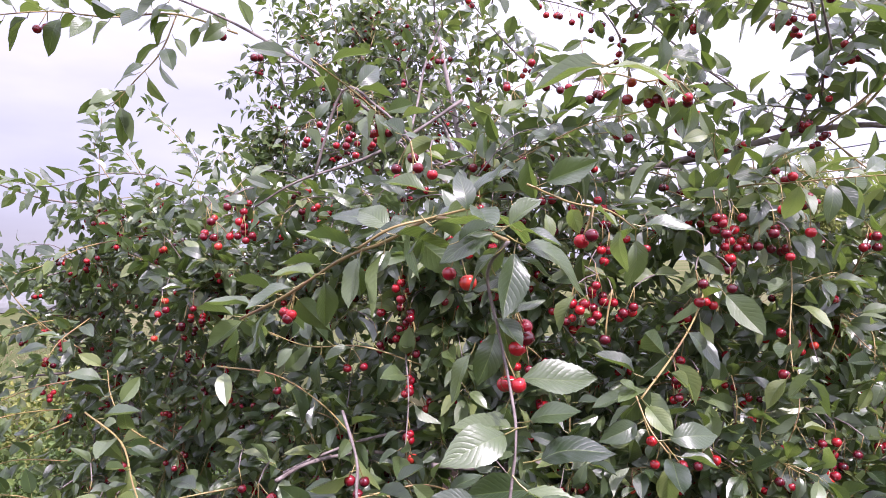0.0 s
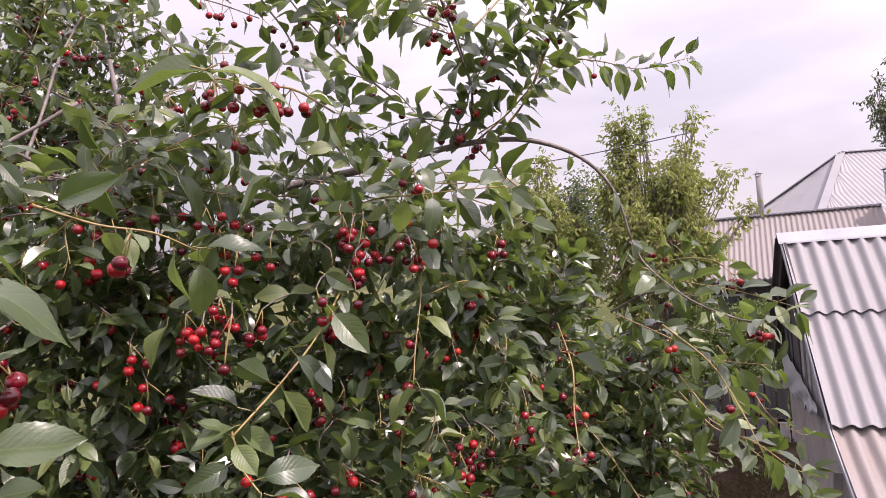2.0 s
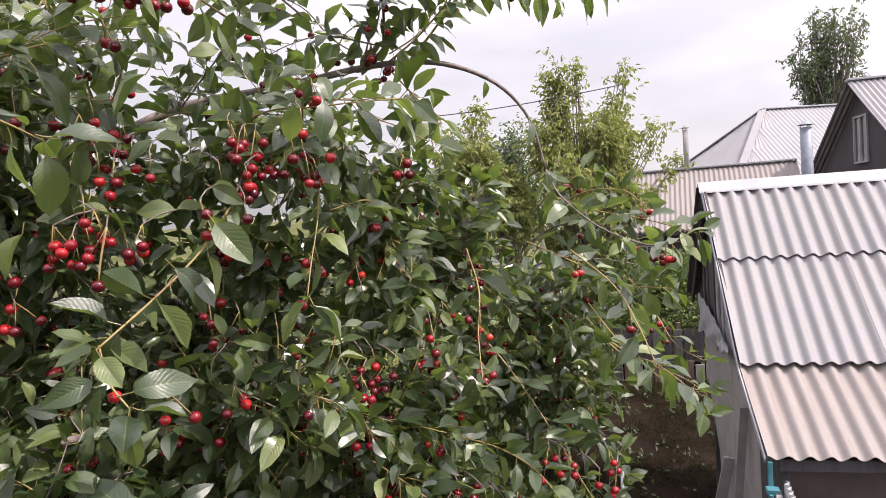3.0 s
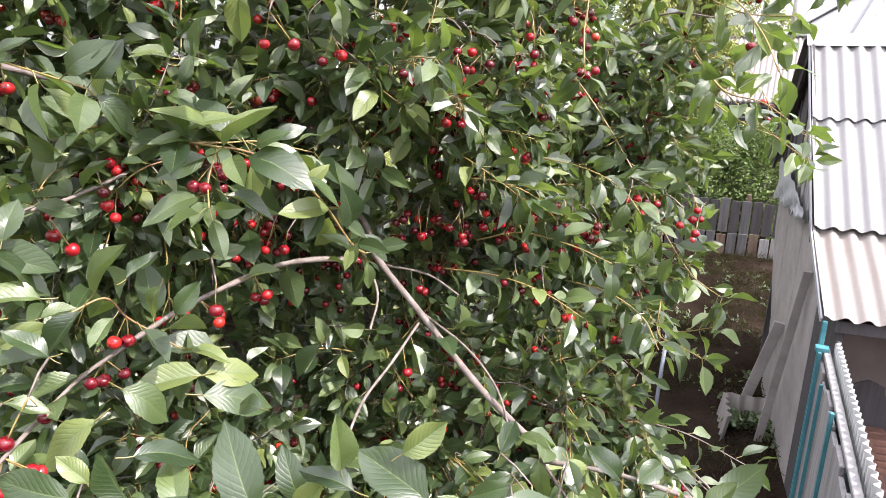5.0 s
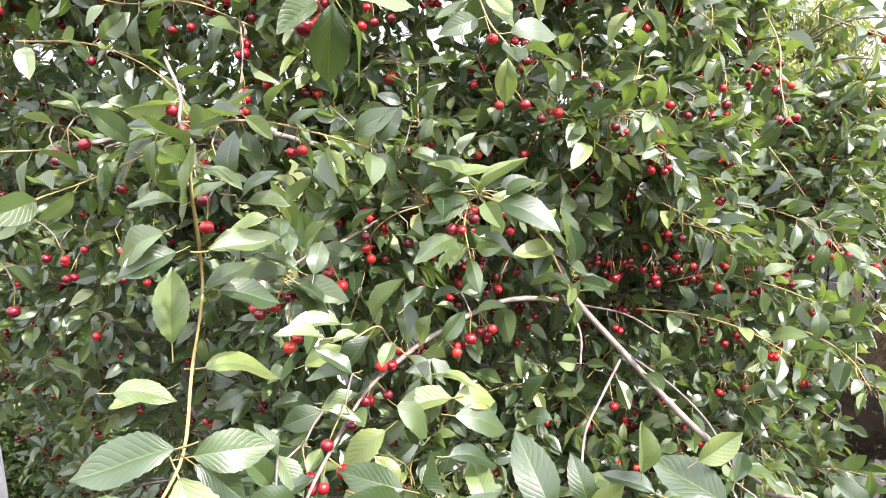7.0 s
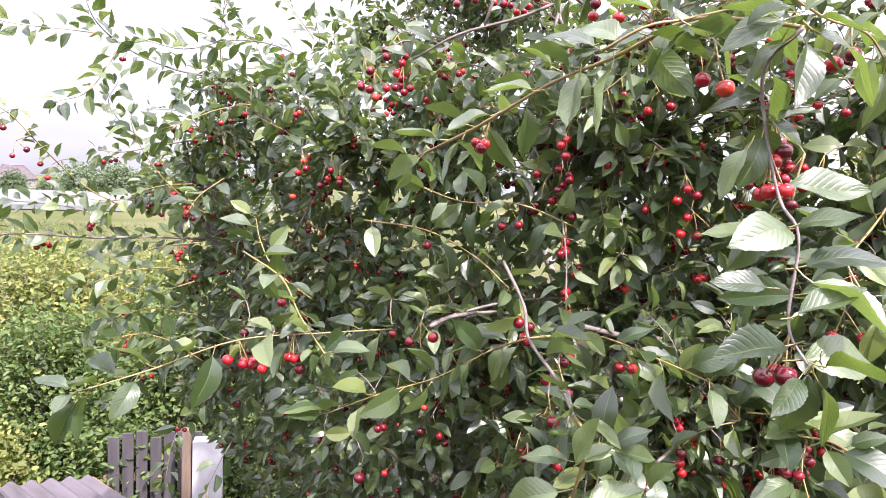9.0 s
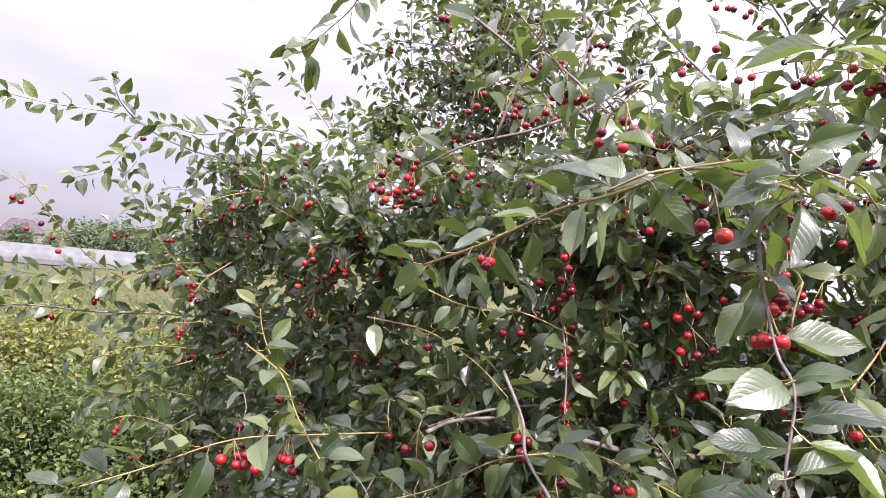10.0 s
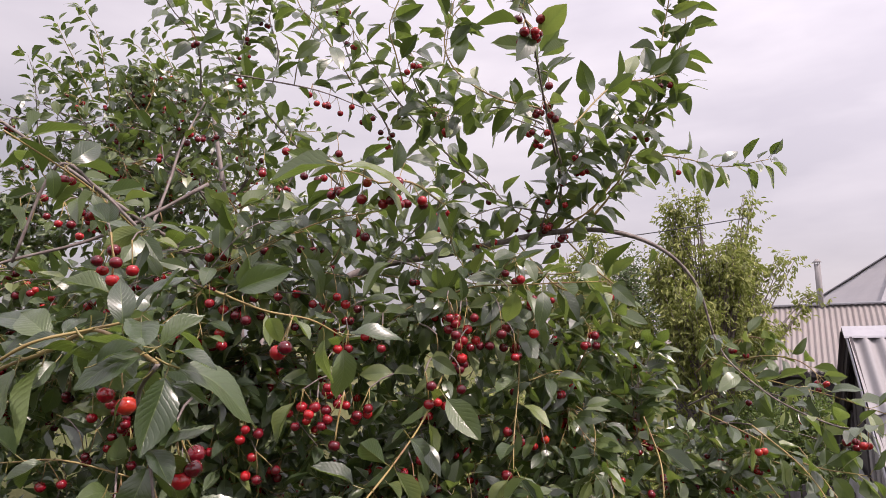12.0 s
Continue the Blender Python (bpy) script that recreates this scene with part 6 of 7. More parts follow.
# ---------------------------------------------------------------- ground
def build_ground():
    rings = [0.0, 2, 4, 6, 8, 10, 12, 15, 19, 24, 32, 45, 65, 95, 140, 200, 300, 450, 700, 1100, 1800, 3000]
    n = 72
    verts, faces = [(0, 0, GROUND)], []
    for r in rings[1:]:
        for k in range(n):
            a = 2 * math.pi * k / n
            x, y = r * math.sin(a), r * math.cos(a)
            z = GROUND + 0.05 * noise.noise(Vector((x * 0.6, y * 0.6, 0))) + 0.2 * min(1, r / 60) * noise.noise(Vector((x * 0.03, y * 0.03, 4)))
            if r > 150:
                z += 5.0 * min(1.0, (r - 150) / 250)
            if 8 < r < 60 and x > 3 and y > 3:
                z += 0.3 * min(1, (r - 8) / 4)
            verts.append((x, y, z))
    for k in range(n):
        faces.append((0, 1 + (k + 1) % n, 1 + k))
    for j in range(len(rings) - 2):
        for k in range(n):
            a, b = 1 + j * n + k, 1 + j * n + (k + 1) % n
            faces.append((a, b, b + n, a + n))
    return tagged(new("ground", mesh_of("ground", verts, faces, M_GROUND, True)), "dark garden soil turning to dry summer grass", "ground", kind="structure")


build_ground()


# ---------------------------------------------------------------- corrugated sheets
def slate_sheet_mesh(name, width, length, pitch, amp, mat, thick=0.007, seed=1, rows=1, chip=0.0):
    """A wavy sheet from x=0 to width and down y=0 to -length, its waves along y."""
    rng = random.Random(seed)
    nx = max(8, int(width / pitch * 10))
    verts, faces = [], []
    for layer in (0, 1):
        for j in range(rows + 1):
            for i in range(nx + 1):
                x = width * i / nx
                y = -length * j / rows
                if chip and j == rows:
                    y += chip * abs(noise.noise(Vector((x * 7, seed, 0))))
                verts.append((x, y, amp * math.cos(2 * math.pi * x / pitch) - layer * thick))
    m = (rows + 1) * (nx + 1)
    for j in range(rows):
        for i in range(nx):
            a = j * (nx + 1) + i
            faces.append((a, a + nx + 1, a + nx + 2, a + 1))
            faces.append((m + a, m + a + 1, m + a + nx + 2, m + a + nx + 1))
    rim = []
    for i in range(nx):
        a = rows * (nx + 1) + i
        rim += [(a, m + a, m + a + 1, a + 1), (i, i + 1, m + i + 1, m + i)]
    for j in range(rows):
        for i in (0, nx):
            a = j * (nx + 1) + i
            c = a + nx + 1
            rim.append((a, m + a, m + c, c) if i == 0 else (a, c, m + c, m + a))
    for quad in rim:
        n = len(verts)
        verts.extend([verts[q] for q in quad])
        faces.append((n, n + 1, n + 2, n + 3))
    return mesh_of(name, verts, faces, mat, True)


def roof_rows(parent, rows, width, sheets, pitch, amp, mats, side=-1, x0=0.0):
    """Rows of sheets down a slope: rows of (y from, z from, y to, z to) in the parent's frame."""
    w = width / sheets
    for j, (ya, za, yb, zb) in enumerate(rows):
        ln = math.hypot(yb - ya, zb - za)
        me = slate_sheet_mesh("slate_sheet", round(w / pitch) * pitch + pitch * 0.4, ln, pitch, amp, mats[j], seed=j + 3, chip=0.02 if j == len(rows) - 1 else 0.0)
        for i in range(sheets):
            ob = new("slate_sheet", me)
            ob.parent = parent
            tilt = math.atan2(za - zb, (ya - yb) * -side)
            if side < 0:
                m = Matrix.Translation((x0 + i * round(w / pitch) * pitch, ya, za + 0.004 * (i % 2))) @ Matrix.Rotation(tilt, 4, "X")
            else:
                m = Matrix.Translation((x0 + i * round(w / pitch) * pitch + w, ya, za)) @ Matrix.Rotation(math.pi, 4, "Z") @ Matrix.Rotation(tilt, 4, "X")
            ob.matrix_basis = m


def strip(name, parent, mat, a, b, wide, thick, label=""):
    """A straight batten between two points."""
    a, b = Vector(a), Vector(b)
    d = b - a
    bm = box_data(0, -wide / 2, -thick / 2, d.length, wide / 2, thick / 2, min(wide, thick) * 0.15)
    q = d.to_track_quat("X", "Z")
    bmesh.ops.transform(bm, matrix=Matrix.Translation(a) @ q.to_matrix().to_4x4(), verts=bm.verts)
    return part(name, bm, mat, parent, label)


# ---------------------------------------------------------------- the slate-roofed shed
SHED = (6.05, 5.97, 0.01)
SHED_TURN = -35.5
shed = holder("shed", SHED, "old shed with steep corrugated slate roof and grey board gable", "shed", turn=SHED_TURN)
G = GROUND
roof_rows(shed, [(0.0, 3.05, -0.80, 2.275), (-0.74, 2.29, -1.72, 1.395), (-1.62, 1.385, -2.62, 0.87)], 4.8, 4, 0.15, 0.026, [M_SLATE, M_SLATE, M_SLATE_LOW])
roof_rows(shed, [(0.0, 3.05, 1.38, 1.62)], 4.8, 4, 0.15, 0.024, [M_SLATE_OLD], side=1)
# ridge cap: two folded flanges
bm = bmesh.new()
prof = [(-0.115, 2.97), (-0.105, 2.99), (0.0, 3.095), (0.105, 2.99), (0.115, 2.97), (0.0, 3.08)]
ring = [[bm.verts.new((x, y, z)) for y, z in prof] for x in (-0.04, 4.9)]
for k in range(6):
    bm.faces.new((ring[0][k], ring[0][(k + 1) % 6], ring[1][(k + 1) % 6], ring[1][k]))
bm.faces.new(ring[0][::-1])
bm.faces.new(ring[1])
part("ridge_cap", bm, M_ZINC, shed, "pale sheet-metal ridge cap")
# rake trim in three lengths, pale on the edge
for (ya, za), (yb, zb) in (((0.0, 3.03), (-0.80, 2.23)), ((-0.80, 2.23), (-1.70, 1.34)), ((-1.68, 1.35), (-2.6, 0.845))):
    strip("rake_trim", shed, M_ZINC, (-0.012, ya, za), (-0.012, yb, zb), 0.014, 0.05)
for (ya, za), (yb, zb) in (((0.02, 2.97), (1.36, 1.56)), ((-0.02, 2.96), (-1.66, 1.28))):
    strip("barge_board", shed, M_BOARD_DARK, (0.02, ya, za), (0.02, yb, zb), 0.03, 0.16)
# gable boards, cut to the slope
for i in range(22):
    y0 = -1.68 + i * 0.135
    y1 = y0 + 0.128
    ym = (y0 + y1) / 2
    top = 3.0 - abs(ym) * (1.03 if ym < 0 else 1.04)
    wob = 0.012 * math.sin(i * 2.7)
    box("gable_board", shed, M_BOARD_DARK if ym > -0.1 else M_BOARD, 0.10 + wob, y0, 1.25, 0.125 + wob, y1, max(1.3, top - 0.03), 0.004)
# lower gable wall: a dark sheet for a shaded gap, then old plastered panels
for i, (y0, y1) in enumerate(((-2.5, -1.75), (-1.745, -0.6), (-0.595, 0.3))):
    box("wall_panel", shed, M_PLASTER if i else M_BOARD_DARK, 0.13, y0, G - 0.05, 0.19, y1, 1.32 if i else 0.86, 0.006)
# the last panel is broken away at its foot
bm = bmesh.new()
prof = [(0.305, G - 0.05), (0.32, -0.6), (0.42, -0.2), (0.8, 0.22), (1.0, 0.5), (1.17, 0.8), (1.2, 1.32), (0.305, 1.32)]
ring = [[bm.verts.new((x, yy, z)) for yy, z in prof] for x in (0.13, 0.19)]
for k in range(len(prof)):
    n = (k + 1) % len(prof)
    bm.faces.new((ring[0][k], ring[0][n], ring[1][n], ring[1][k]))
bm.faces.new(ring[0][::-1])
bm.faces.new(ring[1])
bmesh.ops.recalc_face_normals(bm, faces=bm.faces)
part("wall_panel", bm, M_PLASTER, shed)
# back wall coloured dark so the opening at the cut corner looks deeply shaded
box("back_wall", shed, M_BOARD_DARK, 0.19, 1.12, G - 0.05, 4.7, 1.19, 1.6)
# wall tone holds the shade under the lean-to
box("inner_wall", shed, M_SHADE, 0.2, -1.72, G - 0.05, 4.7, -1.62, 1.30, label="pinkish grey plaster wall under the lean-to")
box("far_gable", shed, M_BOARD, 4.64, -1.6, G - 0.05, 4.7, 1.1, 1.5)
box("corner_post", shed, M_TEAL, 0.0, -2.62, G - 0.05, 0.035, -2.59, 0.84, label="teal painted corner post")
box("eave_beam", shed, M_BOARD_DARK, 0.1, -2.56, 0.74, 4.7, -2.48, 0.84)
# thin dark arched patch laid on the plaster wall
bm = bmesh.new()
arc = [(0.66 + (0.2 + 0.03 * math.sin(k * 2.3)) * math.cos(math.pi * k / 10), -0.25 + (0.29 + 0.03 * math.sin(k * 3.1)) * math.sin(math.pi * k / 10)) for k in range(11)]
arc = [(0.9, -0.6)] + arc + [(0.45, -0.6)]
rings = [[bm.verts.new((x, yy, z)) for x, z in arc] for yy in (-1.732, -1.722)]
for k in range(13):
    bm.faces.new((rings[0][k], rings[0][(k + 1) % 13], rings[1][(k + 1) % 13], rings[1][k]))
bm.faces.new(rings[0])
bm.faces.new(rings[1][::-1])
part("hatch", bm, M_BOARD_DARK, shed, "dark arched patch on the plaster wall")
# torn sheet of pale film hanging off the gable
v, f = [], []
for j in range(19):
    t = j / 18
    y, top = 0.98 - 1.9 * t, 1.68 - 0.32 * t ** 1.6 + 0.02 * math.sin(j * 1.9)
    drop = 0.42 * (1 - t) ** 0.8 + 0.09 + 0.04 * math.sin(j * 2.6)
    for i in range(7):
        v.append((0.045 - 0.03 * math.sin(i * 1.4 + j * 0.9) * i / 6, y + 0.03 * math.sin(i * 2.0 + j), top - drop * i / 6))
for j in range(18):
    for i in range(6):
        a = j * 7 + i
        f.append((a, a + 1, a + 8, a + 7))
under(new("torn_film", mesh_of("torn_film", v, f, M_ZINC, True)), shed, "torn pale plastic film")

# ---------------------------------------------------------------- board fence that runs on from the shed
FENCE_TURN = -41.5
corner = Matrix.Translation(SHED) @ Matrix.Rotation(radians(SHED_TURN), 4, "Z") @ Vector((0, -2.62, 0))
fence_foot = corner - Matrix.Rotation(radians(FENCE_TURN), 3, "Z") @ Vector((0, -2.62, 0))
fence = holder("board_fence", fence_foot, "grey weathered board fence with teal painted rails and posts", "fence", turn=FENCE_TURN)
y = -2.66
rng = random.Random(5)
while y > -6.2:
    w = rng.uniform(0.2, 0.28)
    box("board", fence, M_BOARD, 0.02 + rng.uniform(-0.008, 0.008), y - w, G - 0.02, 0.045, y, 0.52 + rng.uniform(-0.04, 0.03), 0.004)
    y -= w + rng.uniform(0.008, 0.03)
for yy, wide, top in ((-2.72, 0.028, 0.62), (-3.1, 0.022, 0.52), (-3.75, 0.035, 0.62), (-4.7, 0.03, 0.55), (-5.3, 0.04, 0.62)):
    box("post", fence, M_TEAL, -0.008, yy - wide / 2, G - 0.05, 0.018, yy + wide / 2, top, 0.003)
box("bracket", fence, M_TEAL, -0.025, -2.70, 0.61, 0.07, -2.62, 0.65)
for zz in (0.05, -0.75):
    box("rail", fence, M_TEAL, 0.046, -6.2, zz, 0.085, -2.7, zz + 0.06)
strip("top_rail", fence, M_BOARD, (0.06, -2.6, 0.60), (0.06, -6.2, 0.55), 0.05, 0.04)
# wavy plastic strip along the fence top
n = 300
v, f = [], []
for j in range(n + 1):
    yy = -2.62 - 3.6 * j / n
    off = 0.02 * math.sin(2 * math.pi * (3.6 * j / n) / 0.085)
    for x, z in ((0.12 + off, 0.20), (0.12 + off, 0.70), (0.126 + off, 0.70), (0.126 + off, 0.20)):
        v.append((x, yy, z - 0.02 * j / n))
for j in range(n):
    for k in range(4):
        a, b = j * 4 + k, j * 4 + (k + 1) % 4
        f.append((a, b, b + 4, a + 4))
under(new("corrugated_panel", mesh_of("corrugated_panel", v, f, M_PANEL, True)), fence, "whitish corrugated plastic strip")


def shed_place(x, y, z):
    m = Matrix.Translation(SHED) @ Matrix.Rotation(radians(SHED_TURN), 4, "Z")
    return m @ Vector((x, y, z))


# planks that lean on the gable wall
def leaning_plank(foot, top, wide, label):
    ob = new("plank")
    a, b = Vector(foot), Vector(top)
    d = b - a
    bm = box_data(0, -wide / 2, -0.014, d.length, wide / 2, 0.014, 0.004)
    for vv in bm.verts:
        vv.co.z += 0.02 * math.sin(vv.co.x * 2)
    side = Vector((0.8, -0.6, 0.0))
    xa = d.normalized()
    za = xa.cross(side).normalized()
    ya = za.cross(xa)
    m = Matrix(((xa.x, ya.x, za.x, a.x), (xa.y, ya.y, za.y, a.y), (xa.z, ya.z, za.z, a.z), (0, 0, 0, 1)))
    me = bpy.data.meshes.new("plank")
    bm.to_mesh(me)
    bm.free()
    me.materials.append(M_PLASTER)
    bpy.data.objects.remove(ob)
    ob = new("leaning_plank", me)
    ob.matrix_world = m
    return tagged(ob, label, "plank")


leaning_plank(shed_place(-0.14, -0.28, G), shed_place(0.085, -0.5, 0.05), 0.115, "grey weathered plank leaning against the shed wall")
leaning_plank(shed_place(-0.03, -1.0, G), shed_place(0.085, -1.37, 0.9), 0.08, "narrow grey plank leaning against the shed wall")

# slate scraps that edge a small bed
bed = holder("bed_edging", shed_place(-0.36, -0.55, G), "garden bed edged with upright scraps of corrugated slate", "bed edging", turn=SHED_TURN)
for i, (dx, dy, turn, w) in enumerate(((0, 0, 0, 0.44), (0.0, 0.0, -90, 0.6))):
    me = slate_sheet_mesh("slate_scrap", w, 0.36, 0.15, 0.022, M_SLATE_OLD, seed=i + 20, chip=0.04)
    ob = new("slate_scrap", me)
    ob.parent = bed
    ob.matrix_basis = Matrix.Translation((dx, dy, 0.30)) @ Matrix.Rotation(radians(turn), 4, "Z") @ Matrix.Rotation(radians(82), 4, "X")


def stone(loc, size, label):
    bm = bmesh.new()
    bmesh.ops.create_icosphere(bm, subdivisions=3, radius=1)
    for vv in bm.verts:
        vv.co *= 1 + 0.35 * noise.noise(vv.co * 1.6 + Vector(loc))
        vv.co = Vector((vv.co.x * size, vv.co.y * size * 0.8, vv.co.z * size * 0.65))
    me = bpy.data.meshes.new("stone")
    bm.to_mesh(me)
    bm.free()
    me.materials.append(M_STONE)
    ob = new("stone", me)
    ob.location = loc
    return tagged(ob, label, "stone")


stone(tuple(shed_place(-0.25, -0.34, G + 0.05)), 0.09, "pale rough stone lying on dark soil")

bricks = holder("brick_stack", shed_place(0.72, -2.0, G), "stack of red bricks by the plaster wall", "brick stack", turn=SHED_TURN)
brick_mesh = None
for row in range(12):
    for j in range(2):
        if brick_mesh is None:
            ob = part("brick", box_data(-0.12, -0.058, -0.031, 0.12, 0.058, 0.031, 0.006), M_BRICK, bricks)
            brick_mesh = ob.data
        else:
            ob = new("brick", brick_mesh)
            ob.parent = bricks
        ob.location = (0.02 * math.sin(row * 5), j * 0.13, 0.031 + row * 0.066)
        ob.rotation_euler = (0, 0, 0.05 * math.sin(row * 3 + j))

stake = new("garden_stake", mesh_of("garden_stake", *tube([Vector((4.15, 5.25, G - 0.1)), Vector((4.18, 5.26, -0.3)), Vector((4.24, 5.3, 0.35))], 0.02, 0.018, 8), M_PIPE, True))
tagged(stake, "thin blue-grey garden stake in the soil", "stake")

# ---------------------------------------------------------------- back fence
back_fence = holder("back_fence", (9.65, 10.67, -0.92), "low grey and brown board fence behind the soil bed", "fence", turn=-44)
rng = random.Random(11)
# lower row darkened for shrub shade, its right boards kept light as if sunlit
for row, (z0, z1, mat) in enumerate(((0.5, 0.5, M_BOARD_AGED), (0.51, 1.2, M_BOARD_DARK))):
    for i in range(16):
        m = M_BOARD_AGED if row and i in (6, 8) else M_BOARD if not row and i > 8 else mat
        box("board", back_fence, M_BOARD_BROWN if row == 0 and i % 3 == 0 else m, -1.6 + i * 0.2, 0.012 * (i % 2) + 0.03 * row, z0 - (0.5 if row == 0 else 0), -1.6 + i * 0.2 + 0.17, 0.03 + 0.012 * (i % 2) + 0.03 * row, z1 + rng.uniform(-0.05, 0.05), 0.003)
for x in (-1.5, 0.1, 1.5):
    box("post", back_fence, M_BOARD_BROWN, x - 0.04, 0.075, -0.1, x + 0.04, 0.15, 1.3)


# ---------------------------------------------------------------- houses behind
def window_in(parent, x, y, z, w, h, facing=-1):
    win = new("window")
    win.parent = parent
    win.location = (x, y, z)
    f = facing
    for a, b, c, d in ((-w / 2 - .06, -h / 2 - .06, w / 2 + .06, -h / 2), (-w / 2 - .06, h / 2, w / 2 + .06, h / 2 + .06), (-w / 2 - .06, -h / 2, -w / 2, h / 2), (w / 2, -h / 2, w / 2 + .06, h / 2), (-.025, -h / 2, .025, h / 2)):
        box("window_frame", win, M_WHITE, a, min(0, f * 0.06), b, c, max(0, f * 0.06), d)
    box("pane", win, M_GLASSY, -w / 2, -0.01, -h / 2, w / 2, 0.01, h / 2)
    return win


def house(name, loc, turn, width, depth, eave, rise, wall_mat, roof_mat, label, hip=0.0, pitch=0.15):
    """A house with its ridge along x, front eave towards -y, origin in the middle of the front wall's foot."""
    hs = holder(name, loc, label, "house", turn=turn)
    box("wall", hs, wall_mat, -width / 2, 0, 0, width / 2, 0.25, eave, 0.01)
    box("wall", hs, wall_mat, -width / 2, depth - 0.25, 0, width / 2, depth, eave, 0.01)
    for sx in (-1, 1):
        bm = bmesh.new()
        top = eave if hip else eave + rise - 0.05
        x0, x1 = sorted((sx * width / 2, sx * (width / 2 - 0.25)))
        prof = [(0.26, 0), (depth - 0.26, 0), (depth - 0.26, eave), (depth / 2, top), (0.26, eave)]
        rings = [[bm.verts.new((x, a, b)) for a, b in prof] for x in (x0, x1)]
        for k in range(5):
            bm.faces.new((rings[0][k], rings[0][(k + 1) % 5], rings[1][(k + 1) % 5], rings[1][k]))
        bm.faces.new(rings[0][::-1])
        bm.faces.new(rings[1])
        bmesh.ops.recalc_face_normals(bm, faces=bm.faces)
        part("gable_wall", bm, wall_mat, hs)
    ov = 0.4
    x0, x1 = -width / 2 - ov, width / 2 + ov
    for side in (-1, 1):
        y_e = -ov if side < 0 else depth + ov
        y_r = depth / 2
        z_e = eave - 0.12
        z_r = eave + rise
        nx = int((x1 - x0) / pitch * 5)
        rows = 4
        v, f = [], []
        for layer in (0, 1):
            for j in range(rows + 1):
                t = j / rows
                h0, h1 = x0 + hip * (1 - t), x1 - hip * (1 - t)
                for i in range(nx + 1):
                    x = x0 + (x1 - x0) * i / nx
                    xc = min(max(x, h0), h1)
                    lap = 0.02 * (1 - (t * 3 % 1))
                    v.append((xc, y_r + (y_e - y_r) * t, z_r + (z_e - z_r) * t + 0.028 * math.cos(2 * math.pi * xc / pitch) + lap - layer * 0.05))
        m = (rows + 1) * (nx + 1)
        for j in range(rows):
            for i in range(nx):
                a = j * (nx + 1) + i
                f.append((a, a + nx + 1, a + nx + 2, a + 1))
                f.append((m + a, m + a + 1, m + a + nx + 2, m + a + nx + 1))
        for i in range(nx):
            a = rows * (nx + 1) + i
            f.append((a, m + a, m + a + 1, a + 1))
        under(new("roof", mesh_of("roof", v, f, roof_mat, False)), hs)
    if hip:
        for sx in (-1, 1):
            xe, xr = sx * (width / 2 + ov), sx * (width / 2 + ov - hip)
            v, f = [], []
            rows, ny = 4, int((depth + 2 * ov) / pitch * 4)
            for j in range(rows + 1):
                t = j / rows
                for i in range(ny + 1):
                    yy = -ov + (depth + 2 * ov) * i / ny
                    lo, hi = depth / 2 - (depth / 2 + ov) * t, depth / 2 + (depth / 2 + ov) * t
                    yc = min(max(yy, lo), hi)
                    v.append((xr + (xe - xr) * t, yc, eave + rise + (-0.12 - rise) * t + 0.028 * math.cos(2 * math.pi * yc / pitch)))
            for j in range(rows):
                for i in range(ny):
                    a = j * (ny + 1) + i
                    f.append((a, a + 1, a + ny + 2, a + ny + 1))
            under(new("hip_roof", mesh_of("hip_roof", v, f, roof_mat, False)), hs)
            for yy in (-ov, depth + ov):
                strip("hip_cap", hs, roof_mat, (xr, depth / 2, eave + rise + 0.03), (xe, yy, eave - 0.08), 0.3, 0.05)
    strip("ridge_cap", hs, M_ZINC, (x0 + hip, depth / 2, eave + rise + 0.04), (x1 - hip, depth / 2, eave + rise + 0.04), 0.3, 0.06)
    strip("fascia", hs, M_BOARD_DARK, (x0 + 0.02, -ov + 0.03, eave - 0.2), (x1 - 0.02, -ov + 0.03, eave - 0.2), 0.03, 0.14)
    return hs


def chimney_pipe(loc, r, h, label, mat=None):
    c = holder("chimney_pipe", loc, label, "chimney")
    me = mesh_of("pipe", *tube([Vector((0, 0, 0)), Vector((0, 0, h / 2)), Vector((0, 0, h))], r, r, 14), mat or M_PIPE, True)
    under(new("pipe", me), c)
    cap = mesh_of("cap", *tube([Vector((0, 0, h + 0.06)), Vector((0, 0, h + 0.09)), Vector((0, 0, h + 0.16))], r * 1.5, r * 0.5, 14), mat or M_PIPE, True)
    under(new("cap", cap), c)
    for a in (0, 2.1, 4.2):
        strip("bracket", c, mat or M_PIPE, (r * 0.9 * math.cos(a), r * 0.9 * math.sin(a), h - 0.05), (r * 0.9 * math.cos(a), r * 0.9 * math.sin(a), h + 0.08), 0.02, 0.02)
    return c


near_house = house("low_house", (14.27, 15.98, G), -43, 7.0, 5.0, 3.2, 1.75, M_BOARD_DARK, M_SLATE_OLD, "low dark-walled house with weathered brown slate roof")
window_in(near_house, -0.6, -0.005, 2.1, 1.1, 1.0)
window_in(near_house, 1.6, -0.005, 2.1, 1.1, 1.0)
house("hip_roof_house", (25.6, 16.9, G), -16, 12.0, 8.0, 4.1, 3.45, M_RUST, M_ROOF_BROWN, "house with a pale grey hipped slate roof", hip=4.15, pitch=0.2)
gable_house = house("gable_house", (20.9, 7.59, G), -35.5, 9.0, 8.0, 4.4, 2.72, M_BOARD_DARK, M_SLATE, "dark wooden house with a steep slate gable roof")
attic_window = window_in(gable_house, -4.505, 4.1, 5.4, 0.9, 1.3)
attic_window.rotation_euler = (0, 0, radians(-90))
chimney_pipe((16.4, 17.3, 3.5), 0.09, 1.6, "thin grey metal stove pipe with a cap", M_BOARD)
